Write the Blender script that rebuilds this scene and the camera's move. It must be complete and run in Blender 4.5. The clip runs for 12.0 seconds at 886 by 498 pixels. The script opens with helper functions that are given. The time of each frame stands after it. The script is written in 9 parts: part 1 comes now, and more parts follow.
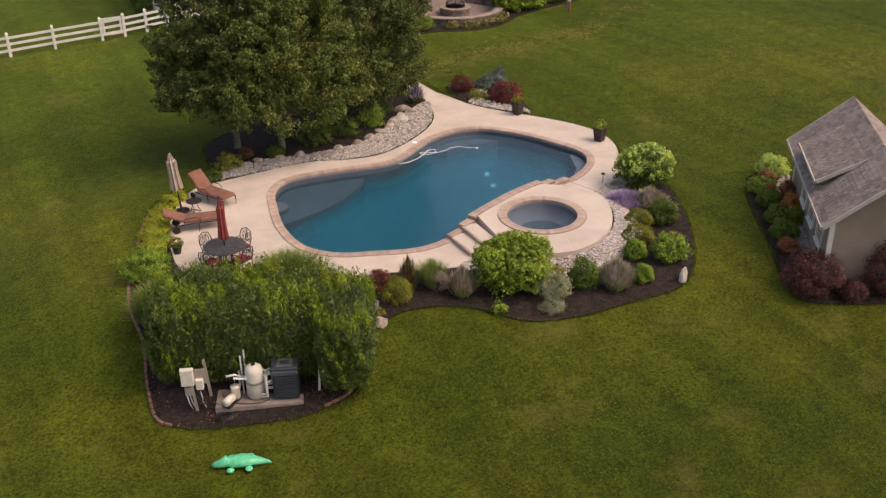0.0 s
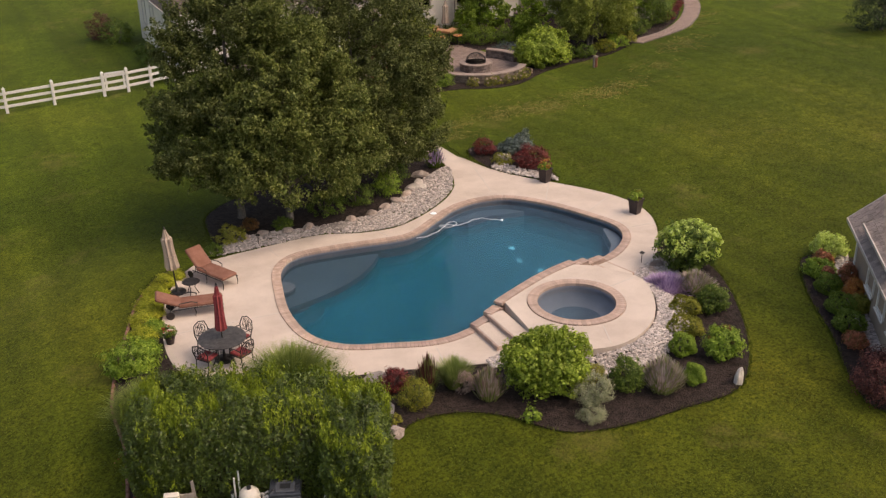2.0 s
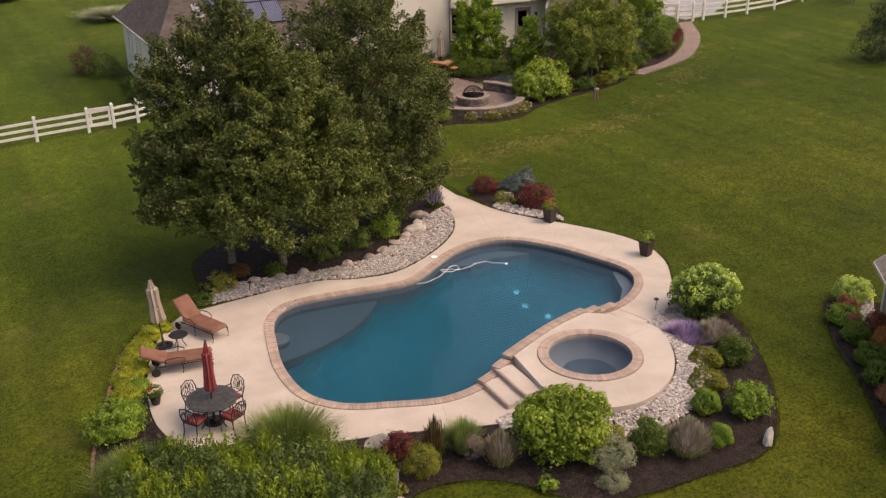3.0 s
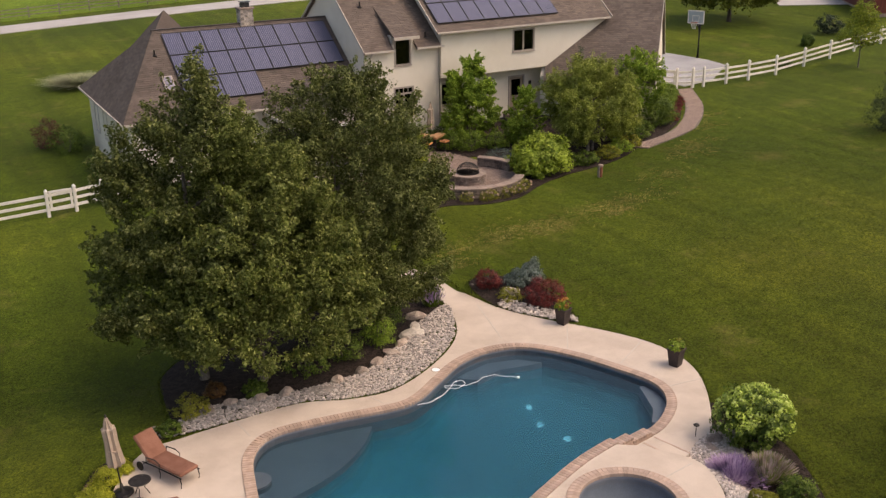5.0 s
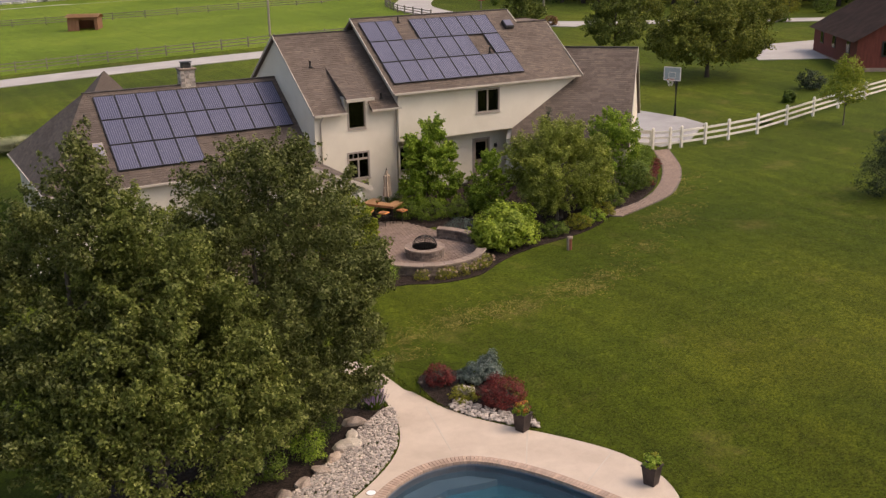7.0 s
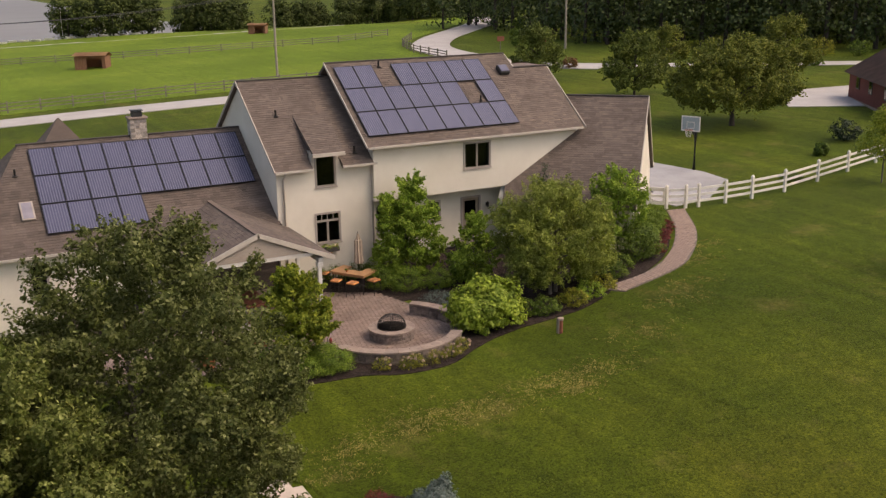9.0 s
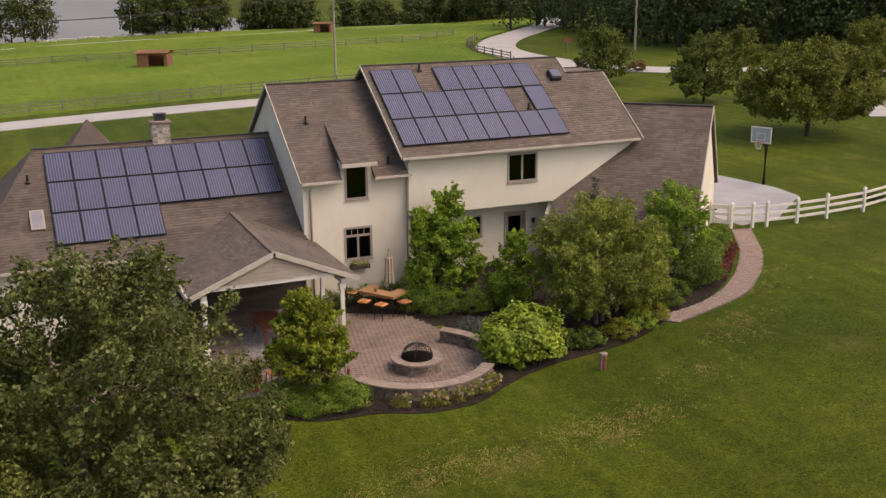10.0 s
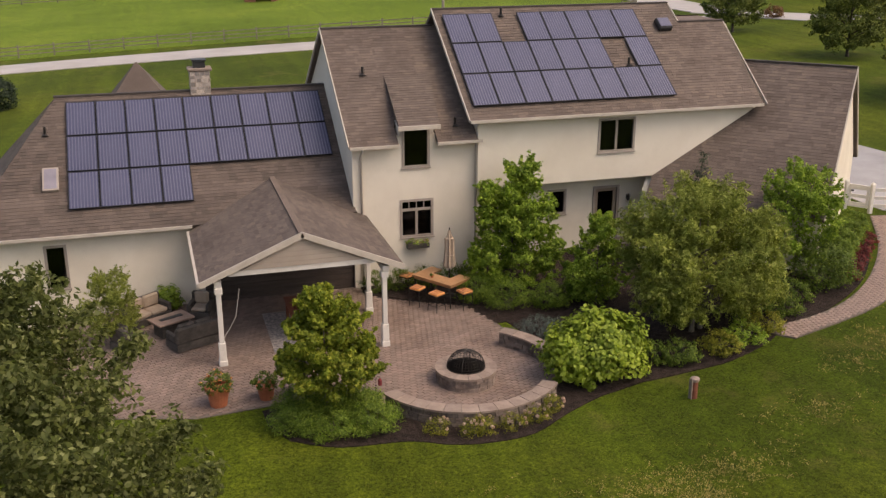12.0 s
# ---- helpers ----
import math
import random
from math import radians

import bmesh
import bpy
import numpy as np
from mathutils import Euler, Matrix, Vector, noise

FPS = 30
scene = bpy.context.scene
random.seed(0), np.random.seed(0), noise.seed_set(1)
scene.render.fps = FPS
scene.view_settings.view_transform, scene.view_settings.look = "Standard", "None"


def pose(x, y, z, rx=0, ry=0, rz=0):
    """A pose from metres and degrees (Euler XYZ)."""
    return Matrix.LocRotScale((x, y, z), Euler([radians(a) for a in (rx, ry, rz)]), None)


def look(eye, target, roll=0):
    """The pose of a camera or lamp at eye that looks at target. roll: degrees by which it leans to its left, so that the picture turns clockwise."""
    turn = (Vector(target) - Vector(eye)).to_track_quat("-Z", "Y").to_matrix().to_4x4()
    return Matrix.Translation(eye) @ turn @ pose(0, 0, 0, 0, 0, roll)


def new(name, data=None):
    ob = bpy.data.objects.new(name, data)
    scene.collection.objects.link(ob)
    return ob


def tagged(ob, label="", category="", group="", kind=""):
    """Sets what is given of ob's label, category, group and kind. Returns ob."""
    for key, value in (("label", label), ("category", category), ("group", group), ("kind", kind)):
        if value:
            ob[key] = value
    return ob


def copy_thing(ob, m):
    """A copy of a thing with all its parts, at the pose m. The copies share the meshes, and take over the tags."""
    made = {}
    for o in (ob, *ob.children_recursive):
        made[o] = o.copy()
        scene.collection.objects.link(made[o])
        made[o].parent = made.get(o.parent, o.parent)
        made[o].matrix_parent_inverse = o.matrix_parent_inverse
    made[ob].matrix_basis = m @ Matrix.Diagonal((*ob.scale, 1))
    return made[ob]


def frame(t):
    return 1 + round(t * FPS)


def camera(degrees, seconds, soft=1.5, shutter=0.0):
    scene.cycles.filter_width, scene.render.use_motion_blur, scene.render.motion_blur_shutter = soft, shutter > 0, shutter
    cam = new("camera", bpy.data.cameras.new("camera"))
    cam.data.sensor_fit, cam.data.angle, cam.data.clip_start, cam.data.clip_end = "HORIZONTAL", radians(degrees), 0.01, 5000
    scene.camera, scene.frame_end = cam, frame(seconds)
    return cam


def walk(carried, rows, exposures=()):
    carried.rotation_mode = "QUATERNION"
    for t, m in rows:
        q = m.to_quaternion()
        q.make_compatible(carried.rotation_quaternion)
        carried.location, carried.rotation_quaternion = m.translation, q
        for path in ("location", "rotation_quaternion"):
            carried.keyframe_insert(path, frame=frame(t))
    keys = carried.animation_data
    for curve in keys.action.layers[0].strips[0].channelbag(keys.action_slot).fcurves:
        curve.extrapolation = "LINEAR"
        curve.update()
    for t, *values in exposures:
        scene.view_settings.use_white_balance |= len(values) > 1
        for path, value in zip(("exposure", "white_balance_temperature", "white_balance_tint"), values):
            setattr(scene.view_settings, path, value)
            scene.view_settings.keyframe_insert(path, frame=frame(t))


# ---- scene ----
cam = camera(47.4, 12.0, 1.35)

PATH = [
    (0, (-1.241, -9.333, 15.237), (-0.426, -7.752, 14.323), -0.8),
    (0.5, (-0.849, -8.529, 15.192), (-0.048, -6.933, 14.291), -0.7),
    (1, (-0.458, -7.676, 15.132), (0.339, -6.067, 14.25), -0.7),
    (1.5, (-0.124, -6.775, 15.04), (0.677, -5.157, 14.18), -0.7),
    (2, (0.186, -5.854, 14.971), (0.997, -4.23, 14.132), -0.7),
    (2.5, (0.453, -4.893, 14.866), (1.279, -3.264, 14.05), -0.8),
    (3, (0.704, -3.867, 14.798), (1.544, -2.234, 14.007), -0.8),
    (3.2, (0.81, -3.466, 14.791), (1.656, -1.831, 14.009), -0.8),
    (4.8, (1.902, 0.173, 14.883), (2.795, 1.817, 14.176), -0.9),
    (5, (2.175, 0.671, 14.879), (3.074, 2.316, 14.182), -0.8),
    (5.5, (2.747, 1.637, 14.867), (3.663, 3.283, 14.194), -0.9),
    (6, (3.526, 2.525, 14.748), (4.457, 4.172, 14.099), -1.0),
    (6.5, (4.502, 3.281, 14.608), (5.443, 4.933, 13.985), -1.1),
    (7, (5.618, 4.073, 14.601), (6.56, 5.731, 13.999), -1.0),
    (8.8, (10.455, 7.987, 14.347), (11.363, 9.687, 13.815), -0.7),
    (9, (10.946, 8.521, 14.342), (11.844, 10.227, 13.811), -0.8),
    (9.5, (12.34, 10.037, 14.228), (13.197, 11.765, 13.7), -0.7),
    (10, (13.828, 11.212, 14.204), (14.603, 12.977, 13.674), -0.5),
    (10.5, (15.175, 12.284, 14.236), (15.866, 14.083, 13.699), -0.3),
    (11, (16.288, 13.935, 14.071), (16.928, 15.748, 13.517), -0.3),
    (11.5, (17.299, 15.331, 13.921), (17.884, 17.149, 13.327), -0.2),
    (12, (18.123, 16.612, 13.832), (18.663, 18.428, 13.191), -0.0),
]
walk(cam, [(t, look(e, a, r)) for t, e, a, r in PATH], [(0, 0.6, 7700, 17.5), (5, 0.59, 7800, 15.5), (12, 0.58, 7700, 15.5)])

# ---- light ----
world = bpy.data.worlds.new("world")
scene.world = world
world.use_nodes = True
wn = world.node_tree.nodes
sky = wn.new("ShaderNodeTexSky")
sky.sky_type, sky.sun_disc = "NISHITA", False
sky.sun_elevation, sky.sun_rotation = radians(55), radians(128)
sky.air_density, sky.dust_density, sky.ozone_density = 1.0, 4.0, 0.6
wn["Background"].inputs["Strength"].default_value = 0.15
world.node_tree.links.new(sky.outputs["Color"], wn["Background"].inputs["Color"])
sun = new("sun", bpy.data.lights.new("sun", "SUN"))
sun.data.energy, sun.data.angle, sun.data.color = 0.6, radians(45), (1.0, 0.95, 0.88)
sun.matrix_world = look((0, 0, 0), (-0.56, 0.42, -1.0))


# ---- materials ----
def nodes_of(name):
    m = bpy.data.materials.new(name)
    m.use_nodes = True
    nt = m.node_tree
    return m, nt, nt.nodes, nt.nodes["Principled BSDF"]


def noise_node(nt, scale, detail=4.0, rough=0.6, coords="Object", stretch=None):
    tc = nt.nodes.new("ShaderNodeTexCoord")
    n = nt.nodes.new("ShaderNodeTexNoise")
    n.inputs["Scale"].default_value, n.inputs["Detail"].default_value, n.inputs["Roughness"].default_value = scale, detail, rough
    if stretch:
        mp = nt.nodes.new("ShaderNodeMapping")
        mp.inputs["Scale"].default_value = stretch
        nt.links.new(tc.outputs[coords], mp.inputs["Vector"])
        nt.links.new(mp.outputs["Vector"], n.inputs["Vector"])
    else:
        nt.links.new(tc.outputs[coords], n.inputs["Vector"])
    return n


def ramp(nt, fac, stops):
    r = nt.nodes.new("ShaderNodeValToRGB")
    el = r.color_ramp.elements
    while len(el) < len(stops):
        el.new(0.5)
    for e, (pos, col) in zip(el, stops):
        e.position, e.color = pos, (*col, 1)
    nt.links.new(fac, r.inputs["Fac"])
    return r.outputs["Color"]


def mixed(nt, fac, a, b, mode="MIX"):
    mx = nt.nodes.new("ShaderNodeMix")
    mx.data_type, mx.blend_type = "RGBA", mode
    for sock, v in ((mx.inputs[0], fac), (mx.inputs[6], a), (mx.inputs[7], b)):
        if isinstance(v, (int, float)):
            sock.default_value = v
        elif isinstance(v, tuple):
            sock.default_value = (*v, 1)
        else:
            nt.links.new(v, sock)
    return mx.outputs[2]


def bumped(nt, height, strength, dist):
    b = nt.nodes.new("ShaderNodeBump")
    b.inputs["Strength"].default_value, b.inputs["Distance"].default_value = strength, dist
    nt.links.new(height, b.inputs["Height"])
    nt.links.new(b.outputs["Normal"], nt.nodes["Principled BSDF"].inputs["Normal"])


def surface(name, c1, c2, scale=2.0, fine=40.0, rough=0.7, metal=0.0, bump=0.3, dist=0.01, dirt=0.35, vary=0.0, island=0.0, stretch=None, spec=0.4):
    """Two colours mottled at a coarse scale, a finer grain that darkens, and fine relief."""
    m, nt, ns, p = nodes_of(name)
    big, small = noise_node(nt, scale, 5, 0.62, stretch=stretch), noise_node(nt, fine, 3, 0.6, stretch=stretch)
    col = ramp(nt, big.outputs["Fac"], [(0.36, c1), (0.64, c2)])
    grain = ramp(nt, small.outputs["Fac"], [(0.3, (1 - dirt,) * 3), (0.62, (1.05, 1.05, 1.05))])
    col = mixed(nt, 1.0, col, grain, "MULTIPLY")
    for amount, kind in ((vary, "obj"), (island, "isl")):
        if amount:
            src = ns.new("ShaderNodeObjectInfo").outputs["Random"] if kind == "obj" else ns.new("ShaderNodeNewGeometry").outputs["Random Per Island"]
            tone = ramp(nt, src, [(0.0, (1 - amount,) * 3), (0.5, (1, 1, 1)), (1.0, (1 + amount, 1 + amount * 0.9, 1 + amount * 0.75))])
            col = mixed(nt, 1.0, col, tone, "MULTIPLY")
    nt.links.new(col, p.inputs["Base Color"])
    p.inputs["Roughness"].default_value, p.inputs["Metallic"].default_value = rough, metal
    p.inputs["Specular IOR Level"].default_value = spec
    if bump:
        bumped(nt, small.outputs["Fac"], bump, dist)
    return m


def leafy(name, dark, mid, light, rough=0.5, through_light=0.28, spec=0.35):
    """Leaves: each one its own tone, light passing partly through."""
    m, nt, ns, p = nodes_of(name)
    geo = ns.new("ShaderNodeNewGeometry")
    big = noise_node(nt, 0.9, 3, 0.6)
    col = ramp(nt, geo.outputs["Random Per Island"], [(0.0, dark), (0.55, mid), (1.0, light)])
    tone = ramp(nt, big.outputs["Fac"], [(0.35, (0.72, 0.74, 0.7)), (0.65, (1.15, 1.12, 1.0))])
    col = mixed(nt, 1.0, col, tone, "MULTIPLY")
    nt.links.new(col, p.inputs["Base Color"])
    p.inputs["Roughness"].default_value, p.inputs["Specular IOR Level"].default_value = rough, spec
    tr, mx = ns.new("ShaderNodeBsdfTranslucent"), ns.new("ShaderNodeMixShader")
    nt.links.new(col, tr.inputs["Color"])
    mx.inputs["Fac"].default_value = through_light
    nt.links.new(p.outputs["BSDF"], mx.inputs[1])
    nt.links.new(tr.outputs["BSDF"], mx.inputs[2])
    nt.links.new(mx.outputs["Shader"], ns["Material Output"].inputs["Surface"])
    return m


def lawn_material(name, c_dark, c_mid, c_light, dry, dry_amount, stripe=0.0):
    m, nt, ns, p = nodes_of(name)
    broad, patch, fine, blade = noise_node(nt, 0.06, 4), noise_node(nt, 0.28, 8, 0.72), noise_node(nt, 1.6, 8, 0.82), noise_node(nt, 11, 6, 0.85)
    col = ramp(nt, broad.outputs["Fac"], [(0.36, c_dark), (0.5, c_mid), (0.66, c_light)])
    tone = ramp(nt, fine.outputs["Fac"], [(0.36, (0.68, 0.73, 0.66)), (0.64, (1.33, 1.28, 1.16))])
    col = mixed(nt, 1.0, col, tone, "MULTIPLY")
    tone = ramp(nt, blade.outputs["Fac"], [(0.40, (0.4, 0.44, 0.38)), (0.60, (1.66, 1.6, 1.48))])
    col = mixed(nt, 1.0, col, tone, "MULTIPLY")
    if stripe:
        tc, mp, wv = ns.new("ShaderNodeTexCoord"), ns.new("ShaderNodeMapping"), ns.new("ShaderNodeTexNoise")
        mp.inputs["Rotation"].default_value, mp.inputs["Scale"].default_value = (0, 0, radians(-35)), (0.9, 0.05, 1)
        nt.links.new(tc.outputs["Object"], mp.inputs["Vector"])
        nt.links.new(mp.outputs["Vector"], wv.inputs["Vector"])
        wv.inputs["Scale"].default_value, wv.inputs["Detail"].default_value = 1.0, 2.0
        tone = ramp(nt, wv.outputs["Fac"], [(0.35, (1 - stripe,) * 3), (0.65, (1 + stripe,) * 3)])
        col = mixed(nt, 1.0, col, tone, "MULTIPLY")
    # the turf is lusher towards the house than beyond the pool, and vignetted at the near end
    sep, tc2, lush_vignette = ns.new("ShaderNodeSeparateXYZ"), ns.new("ShaderNodeTexCoord"), ns.new("ShaderNodeMapRange")
    nt.links.new(tc2.outputs["Object"], sep.inputs["Vector"])
    nt.links.new(sep.outputs["Y"], lush_vignette.inputs["Value"])
    lush_vignette.inputs["From Min"].default_value, lush_vignette.inputs["From Max"].default_value = 4.0, 42.0
    # the first stop is a vignette painted into the lawn colour
    tone = ramp(nt, lush_vignette.outputs["Result"], [(0.0, (0.80, 0.72, 0.66)), (0.27, (1.07, 0.98, 0.92)), (1.0, (0.93, 1.05, 0.82))])
    col = mixed(nt, 1.0, col, tone, "MULTIPLY")
    spots = ramp(nt, patch.outputs["Fac"], [(0.56, (0, 0, 0)), (0.72, (dry_amount,) * 3)])
    col = mixed(nt, spots, col, dry)
    nt.links.new(col, p.inputs["Base Color"])
    p.inputs["Roughness"].default_value, p.inputs["Specular IOR Level"].default_value = 0.9, 0.06
    p.inputs["Sheen Weight"].default_value, p.inputs["Sheen Roughness"].default_value, p.inputs["Sheen Tint"].default_value = 0.1, 0.5, (0.6, 0.6, 0.2, 1)
    bumped(nt, blade.outputs["Fac"], 0.35, 0.03)
    return m


def glass_material(name, tint, rough=0.03):
    """A dark window pane: mirror gloss by Fresnel over a see-through tinted sheet."""
    m, nt, ns, p = nodes_of(name)
    tr, gl, fr, mx = ns.new("ShaderNodeBsdfTransparent"), ns.new("ShaderNodeBsdfGlossy"), ns.new("ShaderNodeFresnel"), ns.new("ShaderNodeMixShader")
    tr.inputs["Color"].default_value = (*tint, 1)
    gl.inputs["Roughness"].default_value = rough
    fr.inputs["IOR"].default_value = 1.5
    nt.links.new(fr.outputs["Fac"], mx.inputs["Fac"])
    nt.links.new(tr.outputs["BSDF"], mx.inputs[1])
    nt.links.new(gl.outputs["BSDF"], mx.inputs[2])
    nt.links.new(mx.outputs["Shader"], ns["Material Output"].inputs["Surface"])
    return m


def water_material(name, tint, ripple):
    m, nt, ns, p = nodes_of(name)
    tr, gl, fr, mx = ns.new("ShaderNodeBsdfTransparent"), ns.new("ShaderNodeBsdfGlossy"), ns.new("ShaderNodeFresnel"), ns.new("ShaderNodeMixShader")
    tr.inputs["Color"].default_value = (*tint, 1)
    gl.inputs["Roughness"].default_value = 0.04
    fr.inputs["IOR"].default_value = 1.33
    n = noise_node(nt, 5.0, 3, 0.5)
    b = ns.new("ShaderNodeBump")
    b.inputs["Strength"].default_value, b.inputs["Distance"].default_value = ripple, 0.02
    nt.links.new(n.outputs["Fac"], b.inputs["Height"])
    nt.links.new(b.outputs["Normal"], gl.inputs["Normal"])
    nt.links.new(b.outputs["Normal"], fr.inputs["Normal"])
    nt.links.new(fr.outputs["Fac"], mx.inputs["Fac"])
    nt.links.new(tr.outputs["BSDF"], mx.inputs[1])
    nt.links.new(gl.outputs["BSDF"], mx.inputs[2])
    nt.links.new(mx.outputs["Shader"], ns["Material Output"].inputs["Surface"])
    return m


def tint_material(name, tint, murk, body):
    """A layer of deep water: partly tinted clear, partly scattering."""
    m, nt, ns, p = nodes_of(name)
    tr, df, mx = ns.new("ShaderNodeBsdfTransparent"), ns.new("ShaderNodeBsdfDiffuse"), ns.new("ShaderNodeMixShader")
    tr.inputs["Color"].default_value = (*tint, 1)
    n = noise_node(nt, 0.35, 4, 0.6)
    nt.links.new(ramp(nt, n.outputs["Fac"], [(0.3, tuple(0.8 * c for c in body)), (0.7, tuple(1.2 * c for c in body))]), df.inputs["Color"])
    mx.inputs["Fac"].default_value = murk
    nt.links.new(tr.outputs["BSDF"], mx.inputs[1])
    nt.links.new(df.outputs["BSDF"], mx.inputs[2])
    nt.links.new(mx.outputs["Shader"], ns["Material Output"].inputs["Surface"])
    return m


M_lawn = lawn_material("lawn", (0.030, 0.046, 0.005), (0.047, 0.064, 0.0068), (0.076, 0.087, 0.0105), (0.18, 0.14, 0.045), 0.42, 0.16)
M_field = lawn_material("pasture grass", (0.078, 0.114, 0.015), (0.104, 0.146, 0.021), (0.138, 0.172, 0.03), (0.16, 0.17, 0.05), 0.3, 0.06)
M_mulch = surface("mulch", (0.026, 0.018, 0.015), (0.062, 0.043, 0.036), 5, 22, 0.95, bump=1.0, dist=0.08, dirt=0.7, spec=0.2)
M_deck = surface("deck concrete", (0.47, 0.388, 0.32), (0.575, 0.482, 0.403), 0.8, 55, 0.85, bump=0.25, dist=0.004, dirt=0.14)
M_coping = surface("brick coping", (0.36, 0.255, 0.20), (0.47, 0.35, 0.285), 6, 60, 0.8, bump=0.4, dist=0.004, dirt=0.25, vary=0.16, island=0.12)
M_plaster = surface("pool plaster", (0.165, 0.18, 0.22), (0.205, 0.22, 0.26), 1.2, 25, 0.8, bump=0.15, dirt=0.15)
M_stone = surface("river stone", (0.40, 0.345, 0.31), (0.60, 0.535, 0.49), 7, 60, 0.85, bump=0.3, dirt=0.3, vary=0.25, island=0.42)
M_boulder = surface("boulder", (0.30, 0.23, 0.19), (0.48, 0.40, 0.34), 2.5, 30, 0.9, bump=0.7, dist=0.03, dirt=0.35, vary=0.3)
M_flag = surface("flagstone", (0.19, 0.165, 0.145), (0.29, 0.255, 0.23), 2.5, 40, 0.85, bump=0.4, dirt=0.25, vary=0.15)
M_stucco = surface("cream stucco", (0.66, 0.60, 0.50), (0.74, 0.68, 0.58), 0.5, 70, 0.9, bump=0.3, dist=0.004, dirt=0.08)
M_trim = surface("painted trim", (0.44, 0.39, 0.335), (0.52, 0.465, 0.405), 1.5, 50, 0.6, bump=0.1, dirt=0.1)
M_white = surface("white vinyl", (0.64, 0.605, 0.555), (0.73, 0.695, 0.645), 1.5, 40, 0.5, bump=0.05, dirt=0.1)
M_shingle = surface("asphalt shingle", (0.118, 0.092, 0.078), (0.158, 0.124, 0.105), 0.5, 90, 0.95, bump=0.5, dist=0.006, dirt=0.36, vary=0.16, island=0.2)
M_ridge = surface("ridge cap", (0.05, 0.042, 0.04), (0.08, 0.066, 0.06), 2, 60, 0.9, dirt=0.3)
M_pane = glass_material("window glass", (0.3, 0.32, 0.33))
# near-black colour stands for the unlit rooms behind the windows
M_roomshade = surface("painted room darkness", (0.02, 0.018, 0.016), (0.05, 0.045, 0.04), 1.5, 10, 0.9, bump=0)
M_paver = surface("brick paver", (0.20, 0.142, 0.116), (0.275, 0.205, 0.172), 0.9, 40, 0.88, bump=0.35, dist=0.005, dirt=0.22, vary=0.13, island=0.15)
M_joint = surface("joint sand", (0.13, 0.105, 0.09), (0.19, 0.155, 0.13), 4, 60, 0.95, dirt=0.3)
M_wallstone = surface("wall stone", (0.15, 0.115, 0.10), (0.27, 0.215, 0.185), 4, 30, 0.92, bump=0.7, dist=0.02, dirt=0.35, vary=0.3, island=0.3)
M_capstone = surface("cap stone", (0.24, 0.18, 0.148), (0.32, 0.25, 0.208), 3, 50, 0.85, bump=0.25, dirt=0.2, vary=0.12)
M_bark = surface("bark", (0.10, 0.085, 0.07), (0.22, 0.19, 0.16), 3, 30, 0.95, bump=0.9, dist=0.03, dirt=0.5, stretch=(1, 1, 0.25))
M_darkbark = surface("dark bark", (0.045, 0.036, 0.03), (0.085, 0.07, 0.058), 3, 30, 0.95, bump=0.8, dist=0.03, dirt=0.4, stretch=(1, 1, 0.25))
M_road = surface("pale road", (0.37, 0.345, 0.33), (0.44, 0.415, 0.40), 0.3, 20, 0.9, bump=0.2, dirt=0.12)
M_drive = surface("worn driveway", (0.30, 0.29, 0.29), (0.38, 0.37, 0.37), 0.4, 30, 0.9, bump=0.2, dirt=0.15)
M_iron = surface("cast iron", (0.03, 0.027, 0.025), (0.06, 0.052, 0.048), 8, 60, 0.5, metal=0.6, dirt=0.3)
M_black = surface("black plastic", (0.018, 0.019, 0.021), (0.032, 0.033, 0.036), 3, 40, 0.45, dirt=0.2)
M_cushion = surface("terracotta canvas", (0.185, 0.078, 0.05), (0.24, 0.11, 0.074), 3, 120, 0.9, bump=0.3, dirt=0.18)
M_red = surface("red canvas", (0.22, 0.035, 0.038), (0.29, 0.055, 0.055), 3, 120, 0.9, bump=0.3, dirt=0.2)
M_beige = surface("beige canvas", (0.34, 0.262, 0.205), (0.42, 0.33, 0.262), 3, 120, 0.9, bump=0.3, dirt=0.15)
M_orange = surface("orange canvas", (0.58, 0.22, 0.07), (0.68, 0.31, 0.11), 3, 120, 0.9, bump=0.3, dirt=0.18)
M_wood = surface("oiled wood", (0.36, 0.19, 0.09), (0.46, 0.26, 0.13), 3, 40, 0.6, bump=0.25, dirt=0.25, stretch=(1, 8, 1))
M_redwood = surface("red stained wood", (0.16, 0.05, 0.03), (0.22, 0.075, 0.045), 3, 40, 0.6, bump=0.25, dirt=0.25, stretch=(1, 8, 1))
M_barn = surface("red barn siding", (0.14, 0.035, 0.025), (0.19, 0.05, 0.038), 1.5, 30, 0.85, bump=0.2, dirt=0.25, stretch=(4, 4, 0.5))
M_barnroof = surface("barn roof", (0.05, 0.03, 0.026), (0.085, 0.05, 0.042), 1, 30, 0.9, dirt=0.3)
M_terra = surface("terracotta", (0.42, 0.13, 0.06), (0.52, 0.18, 0.09), 4, 50, 0.85, bump=0.2, dirt=0.2)
M_planter = surface("dark resin planter", (0.035, 0.025, 0.024), (0.06, 0.042, 0.04), 4, 50, 0.6, dirt=0.2)
M_tank = surface("ivory tank plastic", (0.62, 0.56, 0.47), (0.70, 0.64, 0.55), 3, 60, 0.45, bump=0.05, dirt=0.12)
M_pvc = surface("white pipe", (0.66, 0.62, 0.57), (0.74, 0.71, 0.66), 3, 60, 0.4, bump=0.03, dirt=0.12)
